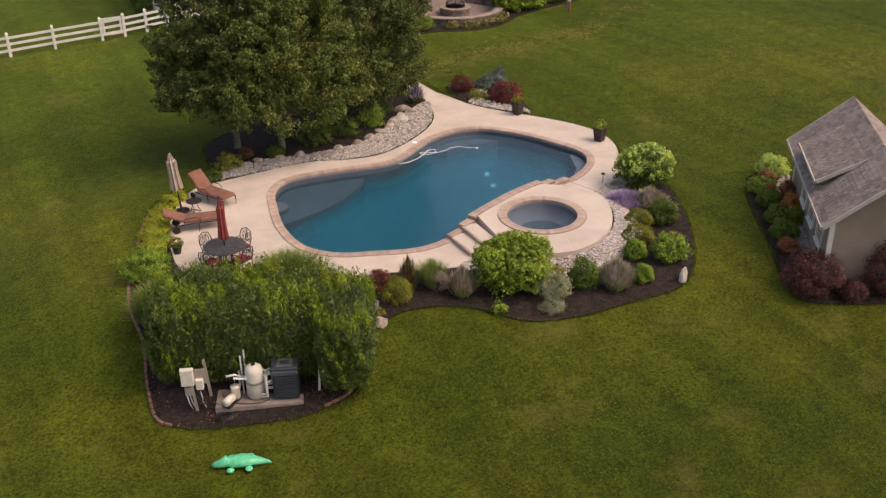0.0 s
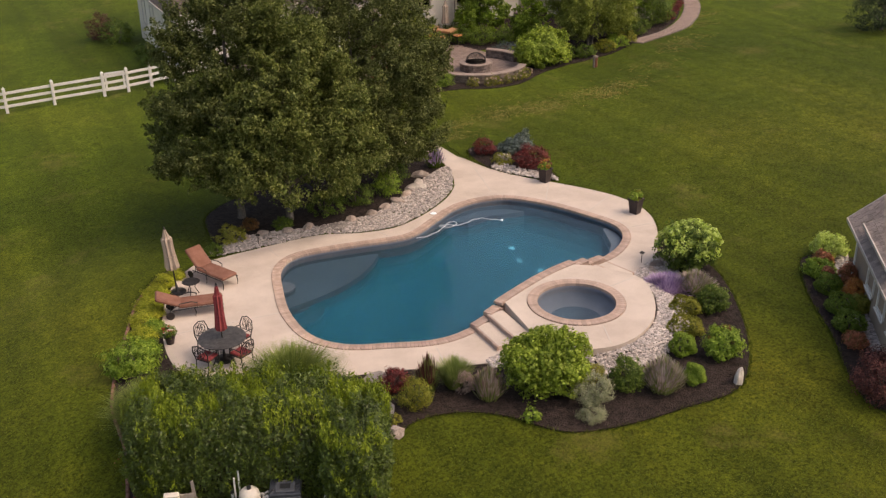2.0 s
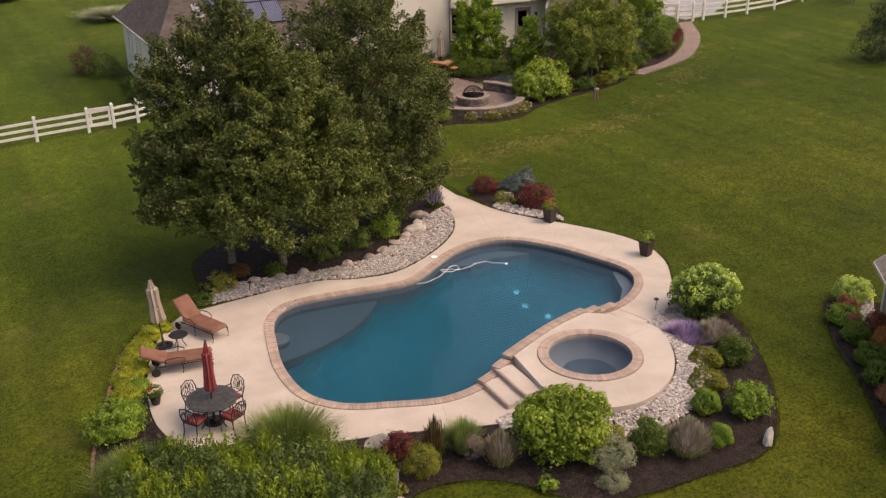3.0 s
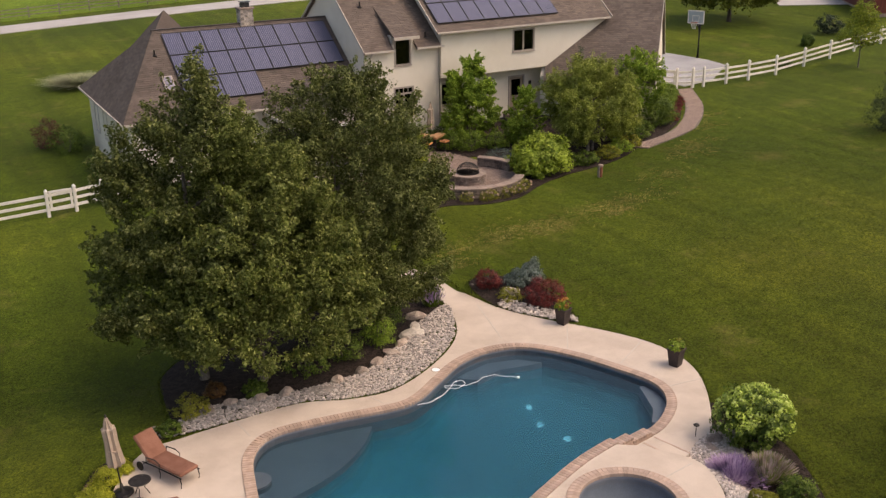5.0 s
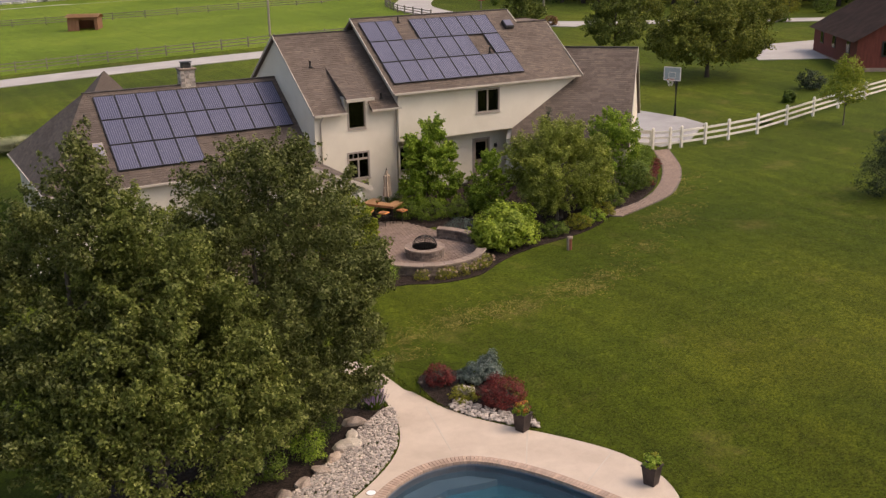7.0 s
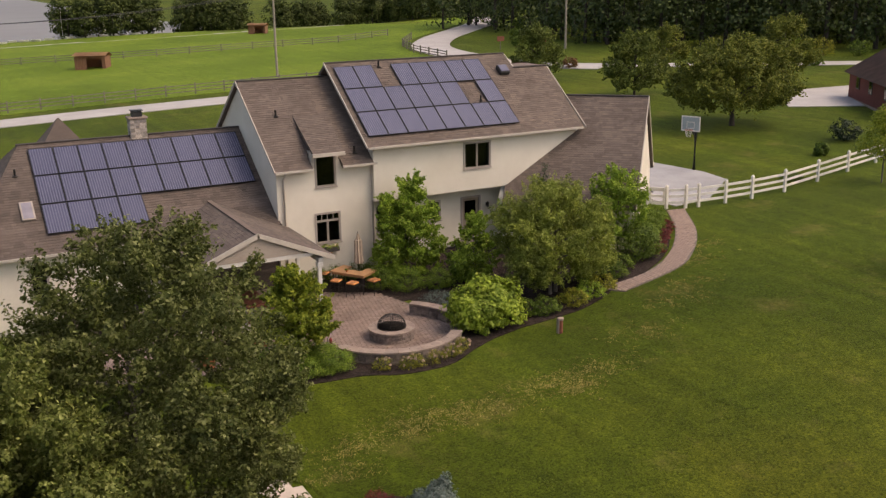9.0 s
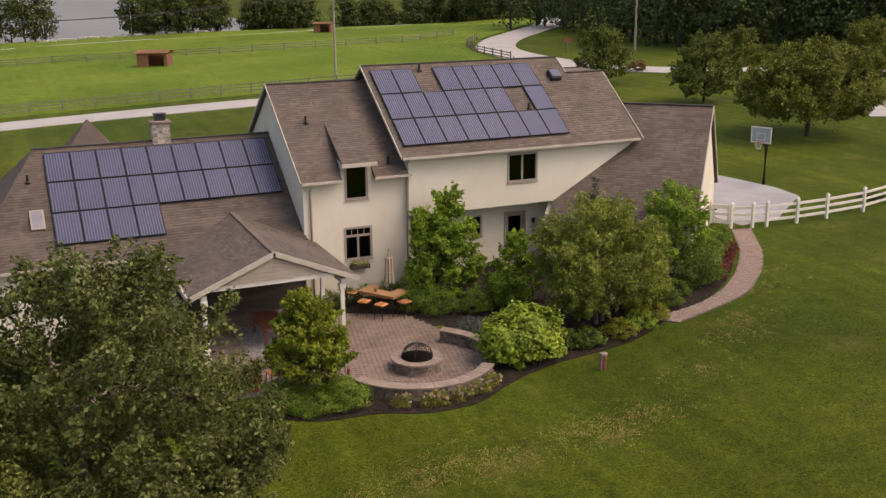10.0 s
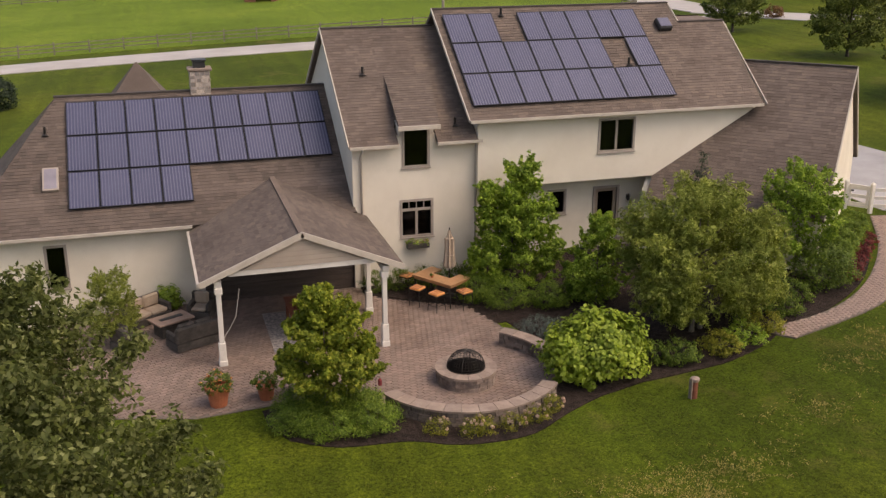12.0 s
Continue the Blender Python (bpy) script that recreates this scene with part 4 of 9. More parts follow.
BED_SHED = spline([(25.4, 16.6), (24.2, 15.6), (23.2, 14.2), (22.2, 12.4), (21.0, 10.6), (20.4, 9.2), (21.2, 8.3), (23.5, 7.0), (27.0, 5.0), (29.0, 7.0), (27.5, 11.0), (26.8, 15.0)], 5)
draped("bed", BED_SHED, 0.03, 0.08, M_mulch, label="mulch bed wrapped round the garden shed", category="flower bed")


def stone_mesh(rng, r, squash=0.6, bumps=0.2):
    bm = bmesh.new()
    bmesh.ops.create_icosphere(bm, subdivisions=1, radius=r)
    for v in bm.verts:
        v.co *= 1 + rng.uniform(-bumps, bumps)
        v.co.z *= squash
    return bm


def pebbles(name, label, poly, count, r0, r1, seed, z=None):
    """A bed of river stones, one mesh of many small rounded stones."""
    rng = np.random.default_rng(seed)
    poly = anticlockwise(poly)
    base = []
    for k in range(8):
        b = stone_mesh(rng, 1.0, 0.62, 0.2)
        b.verts.ensure_lookup_table()
        base.append((np.array([v.co[:] for v in b.verts]), [[v.index for v in f.verts] for f in b.faces]))
        b.free()
    xs, ys = [p[0] for p in poly], [p[1] for p in poly]
    vs, fs, n, off = [], [], 0, 0
    while n < count:
        px, py = rng.uniform(min(xs), max(xs), 4000), rng.uniform(min(ys), max(ys), 4000)
        ok = inside(px, py, poly)
        for x, y in zip(px[ok], py[ok]):
            if n >= count:
                break
            v, f = base[n % 8]
            s, a = rng.uniform(r0, r1), rng.uniform(0, 6.28)
            c, si = math.cos(a), math.sin(a)
            w = v * s * np.array([1.25, 0.9, 1])
            w = np.stack([w[:, 0] * c - w[:, 1] * si + x, w[:, 0] * si + w[:, 1] * c + y, w[:, 2] + (gz(x, y) if z is None else z) + 0.05 + rng.uniform(-0.01, 0.03)], 1)
            vs += w.tolist()
            fs += [[i + off for i in q] for q in f]
            off += len(v)
            n += 1
    return tagged(part(name, (vs, fs), M_stone), label, "gravel", kind="stuff")


pebbles("gravel", "pinkish-grey river stones along the pool deck", spline([(7.0, 26.5), (9.3, 26.35), (11.2, 26.4), (12.7, 25.9), (14.2, 25.8), (15.8, 26.6), (17.4, 27.9), (18.3, 29.5), (18.6, 30.6), (17.3, 29.9), (16.0, 28.8), (13.9, 27.3), (11.5, 27.1), (8.8, 27.5)], 4), 7000, 0.028, 0.056, 5)
pebbles("gravel", "pale river stones curved round the spa terrace", spline([(20.6, 18.9), (19.0, 18.0), (18.75, 16.5), (17.9, 15.2), (16.7, 14.4), (15.6, 14.15), (14.3, 14.5), (14.2, 13.7), (16.4, 13.5), (18.3, 14.3), (19.5, 15.8), (20.4, 17.2), (21.3, 18.6)], 4), 7500, 0.026, 0.052, 6)
pebbles("gravel", "pale river stones in the walkway bed", spline([(20.2, 29.3), (20.9, 28.0), (21.8, 26.9), (22.0, 27.5), (21.4, 28.5), (20.7, 29.8)], 4), 350, 0.045, 0.08, 7)
pebbles("gravel", "pale river stones at the shed wall", spline([(26.0, 15.9), (24.9, 14.75), (23.5, 12.8), (22.5, 11.2), (22.9, 11.2), (23.65, 12.3), (24.7, 13.75), (25.9, 15.3), (26.4, 15.8)], 4), 1300, 0.045, 0.08, 8)
pebbles("gravel", "river stones beside the dining terrace", spline([(12.7, 15.9), (13.6, 15.7), (13.9, 16.1), (13.6, 15.2), (12.2, 15.4)], 4), 180, 0.05, 0.09, 9)


# ---- the house ----
PITCH = radians(34.6)
CP, SP = math.cos(PITCH), math.sin(PITCH)
HB = Vector((25.0, 53.0, 0.4))
house = thing("house", "two-storey cream stucco house with brown shingle roofs and solar panels", "house", pose(*HB))
back = Matrix.Translation(-HB)


def hpart(name, bm, mat, label="", parent=None, smooth=False, kind=""):
    ob = part(name, bm, mat, parent or house, label, smooth, kind)
    ob.matrix_basis = back if parent is None else Matrix()
    return ob


def wall_with_openings(x0, x1, y0, y1, z0, z1, holes):
    """A wall along x with rectangular openings (x0, z0, x1, z1) cut through it."""
    bm = bmesh.new()
    xs = sorted({x0, x1, *[h[0] for h in holes], *[h[2] for h in holes]})
    zs = sorted({z0, z1, *[h[1] for h in holes], *[h[3] for h in holes]})
    for a, b in zip(xs, xs[1:]):
        run = None
        for c, d in zip(zs, zs[1:]):
            cx, cz = (a + b) / 2, (c + d) / 2
            hole = any(h[0] < cx < h[2] and h[1] < cz < h[3] for h in holes)
            if hole:
                if run:
                    box(bm, (a, y0, run[0]), (b, y1, run[1]))
                run = None
            else:
                run = (run[0], d) if run else (c, d)
        if run:
            box(bm, (a, y0, run[0]), (b, y1, run[1]))
    bmesh.ops.remove_doubles(bm, verts=bm.verts[:], dist=0.001)
    return bm


def window(parent, x0, z0, x1, z1, y, sashes=1, top=0.0, trim=M_sash, m=None):
    """A framed window in a wall that faces -y; top: the height of a row of small lights."""
    w = 0.06
    bm = boxes(((x0 - 0.07, y - 0.03, z0 - 0.05), (x0 + 0.02, y + 0.09, z1 + 0.07)), ((x1 - 0.02, y - 0.03, z0 - 0.05), (x1 + 0.07, y + 0.09, z1 + 0.07)),
               ((x0 + 0.02, y - 0.028, z1 - 0.02), (x1 - 0.02, y + 0.09, z1 + 0.068)), ((x0 + 0.02, y - 0.028, z0 - 0.048), (x1 - 0.02, y + 0.09, z0 + 0.02)))
    ob = part("window", bm, trim, parent)
    ob.matrix_basis = m if m else back
    part("sill", boxes(((x0 - 0.1, y - 0.07, z0 - 0.1), (x1 + 0.1, y - 0.032, z0 - 0.05))), trim, ob)
    zt = z1 - top
    bars = []
    for k in range(1, sashes):
        xc = x0 + (x1 - x0) * k / sashes
        bars.append(((xc - 0.045, y + 0.01, z0 + 0.02), (xc + 0.045, y + 0.07, zt - (0.05 if top else 0.02))))
    if top:
        bars.append(((x0 + 0.02, y + 0.01, zt - 0.05), (x1 - 0.02, y + 0.07, zt + 0.05)))
        n = 4
        for k in range(1, n):
            xc = x0 + (x1 - x0) * k / n
            bars.append(((xc - 0.015, y + 0.02, zt + 0.05), (xc + 0.015, y + 0.06, z1 - 0.02)))
    for lo, hi in bars:
        part("mullion", boxes((lo, hi)), trim, ob)
    for k in range(sashes):
        a, b = x0 + (x1 - x0) * k / sashes, x0 + (x1 - x0) * (k + 1) / sashes
        pn = part("pane", boxes(((a + 0.02, y + 0.045, z0 + 0.02), (b - 0.02, y + 0.051, z1 - 0.02))), M_pane, ob)
    return ob


FLOOR = 0.4
# left wing
wing_holes = [(14.45, 1.5, 15.05, 2.95)]
hpart("wall", wall_with_openings(12.2, 25.0, 51.35, 51.6, FLOOR - 0.3, 3.35, wing_holes), M_stucco)
hpart("wall", boxes(((12.2, 51.6, FLOOR - 0.5), (12.45, 62.0, 3.4))), M_stucco)
hpart("wall", boxes(((12.45, 61.75, FLOOR - 0.5), (25.0, 62.0, 3.4))), M_stucco)
# two-storey part over the window bay
hpart("wall", wall_with_openings(25.2, 29.8, 51.1, 51.35, FLOOR - 0.3, 6.1, [(26.8, 2.3, 27.93, 3.63), (26.9, 4.95, 27.8, 6.1)]), M_stucco)
bm = bmesh.new()
side = [(51.1, FLOOR - 0.3), (60.6, FLOOR - 0.3), (60.6, 6.0), (55.85, 9.25), (51.1, 6.0)]
for lo_x in (25.0,):
    a, b = [bm.verts.new((lo_x, y, z)) for y, z in side], [bm.verts.new((lo_x + 0.2, y, z)) for y, z in side]
    bm.faces.new(a)
    bm.faces.new(b[::-1])
    for i in range(5):
        bm.faces.new((a[i], b[i], b[(i + 1) % 5], a[(i + 1) % 5]))
bmesh.ops.recalc_face_normals(bm, faces=bm.faces[:])
hpart("wall", bm, M_stucco, "cream gable end wall")
# main part: upper storey overhangs the lower
hpart("wall", wall_with_openings(29.8, 41.0, 50.8, 51.05, 3.97, 6.6, [(34.46, 5.08, 35.85, 6.27)]), M_stucco, "overhanging cream upper wall")
hpart("soffit", boxes(((29.8, 51.05, 3.97), (41.0, 51.8, 4.07))), M_trim)
hpart("wall", wall_with_openings(29.8, 41.0, 51.8, 52.05, FLOOR - 0.3, 3.97, [(32.9, 2.45, 33.55, 3.35), (34.85, 1.28, 35.8, 3.33), (30.15, 2.2, 31.5, 3.4)]), M_stucco)
bm = bmesh.new()
side = [(50.8, 4.0), (60.5, 4.0), (60.5, 6.5), (55.4, 9.95), (50.8, 6.6)]
low_side = [(50.8, 4.0), (60.5, 4.0), (60.5, 6.5), (56.55, 9.15), (54.3, 9.15), (50.8, 6.6)]
for x, side in ((29.62, side), (40.9, low_side)):
    bm = bmesh.new()
    a, b = [bm.verts.new((x, y, z)) for y, z in side], [bm.verts.new((x + 0.18, y, z)) for y, z in side]
    bm.faces.new(a)
    bm.faces.new(b[::-1])
    m5 = len(side)
    for i in range(m5):
        bm.faces.new((a[i], b[i], b[(i + 1) % m5], a[(i + 1) % m5]))
    bmesh.ops.recalc_face_normals(bm, faces=bm.faces[:])
    hpart("wall", bm, M_stucco, "cream end wall of the upper storey")
hpart("wall", boxes(((25.2, 60.35, FLOOR - 0.3), (41.0, 60.55, 6.0))), M_stucco)
hpart("wall", boxes(((40.8, 52.05, FLOOR - 0.3), (41.0, 60.35, 4.0))), M_stucco)
# blackened floors and partitions put the rooms' darkness behind the panes
hpart("interior_floor", boxes(((25.2, 51.36, 3.7), (29.6, 60.35, 3.85)), ((29.6, 52.06, 3.7), (40.8, 60.35, 3.85)), ((12.5, 51.6, 0.85), (41.0, 60.3, 0.95))), M_roomshade)
hpart("interior_wall", boxes(((25.2, 53.6, 0.95), (40.8, 53.7, 6.0)), ((12.5, 53.6, 0.95), (25.0, 53.7, 3.3))), M_roomshade)

for h, n, tp in (((26.9, 4.95, 27.8, 6.3), 1, 0), ((26.8, 2.3, 27.93, 3.63), 2, 0.33)):
    window(house, *h, 51.1, n, tp)
window(house, 34.46, 5.08, 35.85, 6.27, 50.8, 2)
window(house, 32.9, 2.45, 33.55, 3.35, 51.8)
window(house, 30.15, 2.2, 31.5, 3.4, 51.8, 2)
window(house, 14.45, 1.5, 15.05, 2.95, 51.35)
end_m = back @ Matrix.Translation((12.2, 56.5, 0)) @ Matrix.Rotation(radians(-90), 4, "Z")
for q in (2.2, -1.2, -3.6):
    window(house, q - 0.45, 1.3, q + 0.45, 2.75, 0.0, 1, 0, M_trim, end_m)
door = hpart("door", boxes(((34.87, 51.84, 1.28), (35.0, 51.9, 3.31)), ((35.65, 51.84, 1.28), (35.78, 51.9, 3.31)), ((35.0, 51.84, 1.28), (35.65, 51.9, 2.2)), ((35.0, 51.84, 3.18), (35.65, 51.9, 3.31))), M_shedwall, "taupe back door with a tall glass light")
part("pane", boxes(((35.0, 51.86, 2.2), (35.65, 51.87, 3.18))), M_pane, door)
part("door_frame", boxes(((34.76, 51.75, 1.2), (34.86, 51.9, 3.42)), ((35.79, 51.75, 1.2), (35.89, 51.9, 3.42)), ((34.86, 51.75, 3.32), (35.79, 51.9, 3.42))), M_sash, door)
part("handle", lathe([(0.012, 0), (0.03, 0.01), (0.03, 0.04), (0.012, 0.05)], 8), M_galv, door).location = (35.72, 51.82, 2.25)
hpart("doorstep", boxes(((34.4, 51.0, 0.5), (36.3, 51.8, 1.2)), bevel=0.02), M_capstone)


def shingled(name, parent, origin, poly, mat, up, pitch, thick=0.14, course=0.15, width=0.31, seed=1, at=None, label="", singles=0):
    """A roof plane: slab and rows of shingles. poly holds (u along the eave, v up the slope); up: compass direction of the rise in degrees from +y."""
    rng = np.random.default_rng(seed)
    cp, sp = math.cos(pitch), math.sin(pitch)
    a = radians(up)
    U, V, N = Vector((math.cos(a), math.sin(a), 0)), Vector((-math.sin(a) * cp, math.cos(a) * cp, sp)), Vector((math.sin(a) * sp, -math.cos(a) * sp, cp))
    O = Vector(origin)
    P = lambda u, v, n=0.0: tuple(O + U * u + V * v + N * n)
    n = len(poly)
    vs, fs = [P(u, v, 0) for u, v in poly] + [P(u, v, -thick) for u, v in poly], [tuple(range(n)), tuple(range(2 * n - 1, n - 1, -1))]
    fs += [(i, i + n, (i + 1) % n + n, (i + 1) % n) for i in range(n)]
    roof = part(name, (vs, fs), mat, parent, label)
    if at:
        roof.matrix_basis = at
    sv, sf, count = [], [], 0
    vmax = max(v for u, v in poly)
    k = 0
    while k * course < vmax - 0.03:
        v0, v1 = k * course, min((k + 1) * course, vmax)
        vm = (v0 + v1) / 2
        xs = [p[0] + (q[0] - p[0]) * (vm - p[1]) / (q[1] - p[1]) for p, q in zip(poly, poly[1:] + poly[:1]) if (p[1] > vm) != (q[1] > vm)]
        if len(xs) >= 2:
            lo, hi = min(xs), max(xs)
            u = lo - rng.uniform(0, width)
            while u < hi:
                w = width * rng.choice([0.6, 1.0, 1.0, 1.4])
                a0, a1 = max(u, lo) + 0.004, min(u + w, hi) - 0.004
                u += w
                if a1 - a0 < 0.03:
                    continue
                t = 0.014 + rng.uniform(0, 0.006)
                q = [P(a0, v0 - 0.01, 0.003), P(a1, v0 - 0.01, 0.003), P(a0, v0 - 0.01, t), P(a1, v0 - 0.01, t), P(a0, v1 + 0.02, 0.004), P(a1, v1 + 0.02, 0.004)]
                f = [(0, 1, 3, 2), (2, 3, 5, 4), (0, 2, 4), (1, 5, 3)]
                if count < singles and vm > vmax * 0.2:
                    me = bpy.data.meshes.new("shingle")
                    me.from_pydata(q, [], f)
                    me.materials.append(mat)
                    new("shingle", me).parent = roof
                    count += 1
                else:
                    b = len(sv)
                    sv += q
                    sf += [tuple(i + b for i in g) for g in f]
        k += 1
    part("shingles", (sv, sf), mat, roof, kind="stuff")
    return roof


def fascia(parent, p, q, drop=0.17, out=0.03, mat=M_trim, at=None, name="fascia"):
    a, b = Vector(p), Vector(q)
    d = (b - a).normalized()
    m = Matrix.Translation(a) @ Matrix((d, Vector((0, 0, 1)).cross(d).normalized(), d.cross(Vector((0, 0, 1)).cross(d).normalized()))).transposed().to_4x4()
    ob = part(name, boxes(((0, -out, -drop), ((b - a).length, out, 0.01))), mat, parent)
    ob.matrix_basis = (at @ m) if at else m
    return ob


# main roof, with the lower ridge at its end
shingled("roof", house, (29.2, 50.38, 6.62), [(0, 0), (11.95, 0), (12.3, 4.9), (10.2, 4.9), (10.15, 6.1), (0, 6.1)], M_shingle, 0, PITCH, seed=3, at=back, label="brown shingle main roof", singles=200)
shingled("roof", house, (41.5, 60.4, 6.62), [(0, 0), (12.3, 0), (12.3, 6.1), (2.1, 6.1), (2.1, 4.9), (0, 4.9)], M_shingle, 180, PITCH, seed=4, at=back)
# roof over the window bay
shingled("roof", house, (24.85, 50.68, 5.86), [(0, 0), (1.78, 0), (1.78, 6.28), (0, 6.28)], M_shingle, 0, PITCH, seed=5, at=back, label="brown shingle roof of the bay", singles=150)
shingled("roof", house, (28.07, 50.68, 5.86), [(0, 0), (1.53, 0), (1.53, 6.28), (0, 6.28)], M_shingle, 0, PITCH, seed=25, at=back)
shingled("roof", house, (26.63, 50.68 + 0.95 * CP, 5.86 + 0.95 * SP), [(0, 0), (1.44, 0), (1.44, 5.33), (0, 5.33)], M_shingle, 0, PITCH, seed=26, at=back)
shingled("roof", house, (29.6, 61.02, 5.86), [(0, 0), (4.75, 0), (4.75, 6.28), (0, 6.28)], M_shingle, 180, PITCH, seed=6, at=back)
# wing roof, hipped at its far end
shingled("roof", house, (11.8, 50.93, 3.45), [(0, 0), (13.3, 0), (13.3, 6.6), (3.2, 6.6)], M_shingle, 0, PITCH, seed=7, at=back, label="brown shingle wing roof, hipped", singles=150)
bp = math.atan2(3.75, 6.13)
shingled("roof", house, (25.1, 62.5, 3.45), [(0, 0), (13.3, 0), (10.1, 6.13 / math.cos(bp)), (0, 6.13 / math.cos(bp))], M_shingle, 180, bp, seed=8, at=back)
hp = math.atan2(3.75, 3.2)
shingled("roof", house, (11.8, 62.5, 3.45), [(0, 0), (11.57, 0), (6.13, 3.2 / math.cos(hp))], M_shingle, -90, hp, seed=9, at=back, label="steep hipped roof end")
# ridge caps, eaves and rakes
for p, q in (((29.2, 55.42, 10.1), (39.4, 55.42, 10.1)), ((39.4, 54.42, 9.42), (41.5, 54.42, 9.42)), ((24.85, 55.85, 9.44), (29.3, 55.85, 9.44)), ((14.9, 56.37, 7.22), (25.1, 56.37, 7.22))):
    fascia(house, p, q, 0.05, 0.11, M_ridge, back, "ridge_cap")
for p, q in (((29.2, 50.36, 6.62), (41.15, 50.36, 6.62)), ((24.85, 50.66, 5.86), (26.65, 50.66, 5.86)), ((28.05, 50.66, 5.86), (29.75, 50.66, 5.86)), ((11.8, 50.91, 3.45), (19.3, 50.91, 3.45)), ((11.78, 62.5, 3.45), (11.78, 50.93, 3.45))):
    fascia(house, p, q, 0.09, 0.045, M_trim, back, "gutter")
for p, q in (((29.17, 50.38, 6.64), (29.17, 55.42, 10.11)), ((24.82, 50.68, 5.88), (24.82, 55.85, 9.45)), ((24.82, 61.0, 5.88), (24.82, 55.85, 9.45)), ((41.32, 50.38, 6.63), (41.5, 54.42, 9.42)), ((25.08, 50.95, 3.48), (25.08, 56.37, 7.24)), ((39.42, 54.4, 9.43), (39.42, 55.42, 10.1))):
    fascia(house, p, q, 0.1, 0.02, M_trim, back, "rake_board")
hpart("roof_cap", boxes(((39.42, 54.45, 9.3), (41.48, 56.4, 9.39))), M_shingle, "flat shingled cap of the lower ridge")
# dormer window head breaking the eave
shingled("dormer_roof", house, (26.6, 50.55, 6.52), [(0, 0), (1.5, 0), (2.0, 3.6), (0.2, 3.6)], M_shingle, 0, radians(24), thick=0.1, seed=11, at=back, label="shed dormer roof over the upper window")
fascia(house, (26.55, 50.53, 6.53), (28.12, 50.53, 6.53), 0.14, 0.05, M_trim, back)
hpart("dormer_wall", boxes(((26.7, 51.1, 6.06), (26.82, 52.4, 6.55)), ((27.9, 51.1, 6.06), (28.02, 52.4, 6.55))), M_trim)
hpart("dormer_front", boxes(((26.7, 51.103, 6.1), (26.9, 51.34, 6.5)), ((27.8, 51.103, 6.1), (28.02, 51.34, 6.5)), ((26.9, 51.103, 6.3), (27.8, 51.34, 6.5))), M_stucco)
for x, y, z0, z1 in ((29.62, 51.02, 0.5, 6.5), (25.3, 51.02, 0.5, 5.75)):
    hpart("downpipe", tube([(x, y - 0.35, z1), (x, y, z1 - 0.35), (x, y, z0)], 0.045, 8), M_trim, "cream downpipe", smooth=True)
# vents on the roof slopes
for x, v, base in ((31.9, 5.55, (50.38, 6.62)), (36.3, 2.45, (50.38, 6.62)), (26.0, 3.6, (50.68, 5.86)), (28.9, 0.75, (50.68, 5.86)), (14.6, 4.65, (50.93, 3.45))):
    bm = bmesh.new()
    y, z = base[0] + v * CP, base[1] + v * SP
    cyl(bm, (x, y, z - 0.05), (x, y, z + 0.32), 0.05, 0.05, 8)
    cyl(bm, (x, y - 0.05, z - 0.02), (x, y - 0.02, z + 0.06), 0.13, 0.07, 8)
    hpart("vent_pipe", bm, M_iron, "dark roof vent pipe")
fan = hpart("attic_fan", box(bmesh.new(), (-0.3, -0.3, 0), (0.3, 0.3, 0.24), bevel=0.04), M_black, "black solar attic fan")
fan.matrix_basis = back @ Matrix.Translation((38.6, 54.15, 9.24)) @ Matrix.Rotation(PITCH, 4, "X")
part("cell", boxes(((-0.24, -0.24, 0.25), (0.24, 0.24, 0.265))), M_busbar, fan)
# chimney
ch = hpart("chimney", boxes(((19.86, 56.15, 6.2), (20.6, 56.75, 7.95)), bevel=0.02), M_boulder, "grey stone chimney")
rng = np.random.default_rng(4)
cs = bmesh.new()
for face in range(2):
    z = 6.95
    while z < 7.9:
        u = 0.0
        hgt = rng.uniform(0.1, 0.17)
        while u < (0.74 if face == 0 else 0.6):
            w = min(rng.uniform(0.12, 0.3), (0.74 if face == 0 else 0.6) - u)
            if w > 0.04:
                t = rng.uniform(0.01, 0.035)
                if face == 0:
                    box(cs, (19.86 + u + 0.008, 56.15 - t, z), (19.86 + u + w - 0.008, 56.16, z + hgt - 0.012))
                else:
                    box(cs, (19.86 - t, 56.15 + u + 0.008, z), (19.87, 56.15 + u + w - 0.008, z + hgt - 0.012))
            u += w
        z += hgt
part("stonework", cs, M_stone, ch, "stacked pale stones", kind="stuff")
part("cap", boxes(((19.78, 56.07, 7.95), (20.68, 56.83, 8.05)), bevel=0.02), M_capstone, ch)
part("flue", boxes(((20.0, 56.25, 8.05), (20.45, 56.6, 8.28)), ((19.95, 56.2, 8.32), (20.5, 56.65, 8.36))), M_black, ch)
sk = hpart("skylight", box(bmesh.new(), (-0.27, -0.52, 0), (0.27, 0.52, 0.1), bevel=0.01), M_sash, "small framed skylight")
sk.matrix_basis = back @ Matrix.Translation((14.75, 52.95, 4.87)) @ Matrix.Rotation(PITCH, 4, "X")
part("pane", boxes(((-0.2, -0.45, 0.1), (0.2, 0.45, 0.108))), M_skypane, sk)
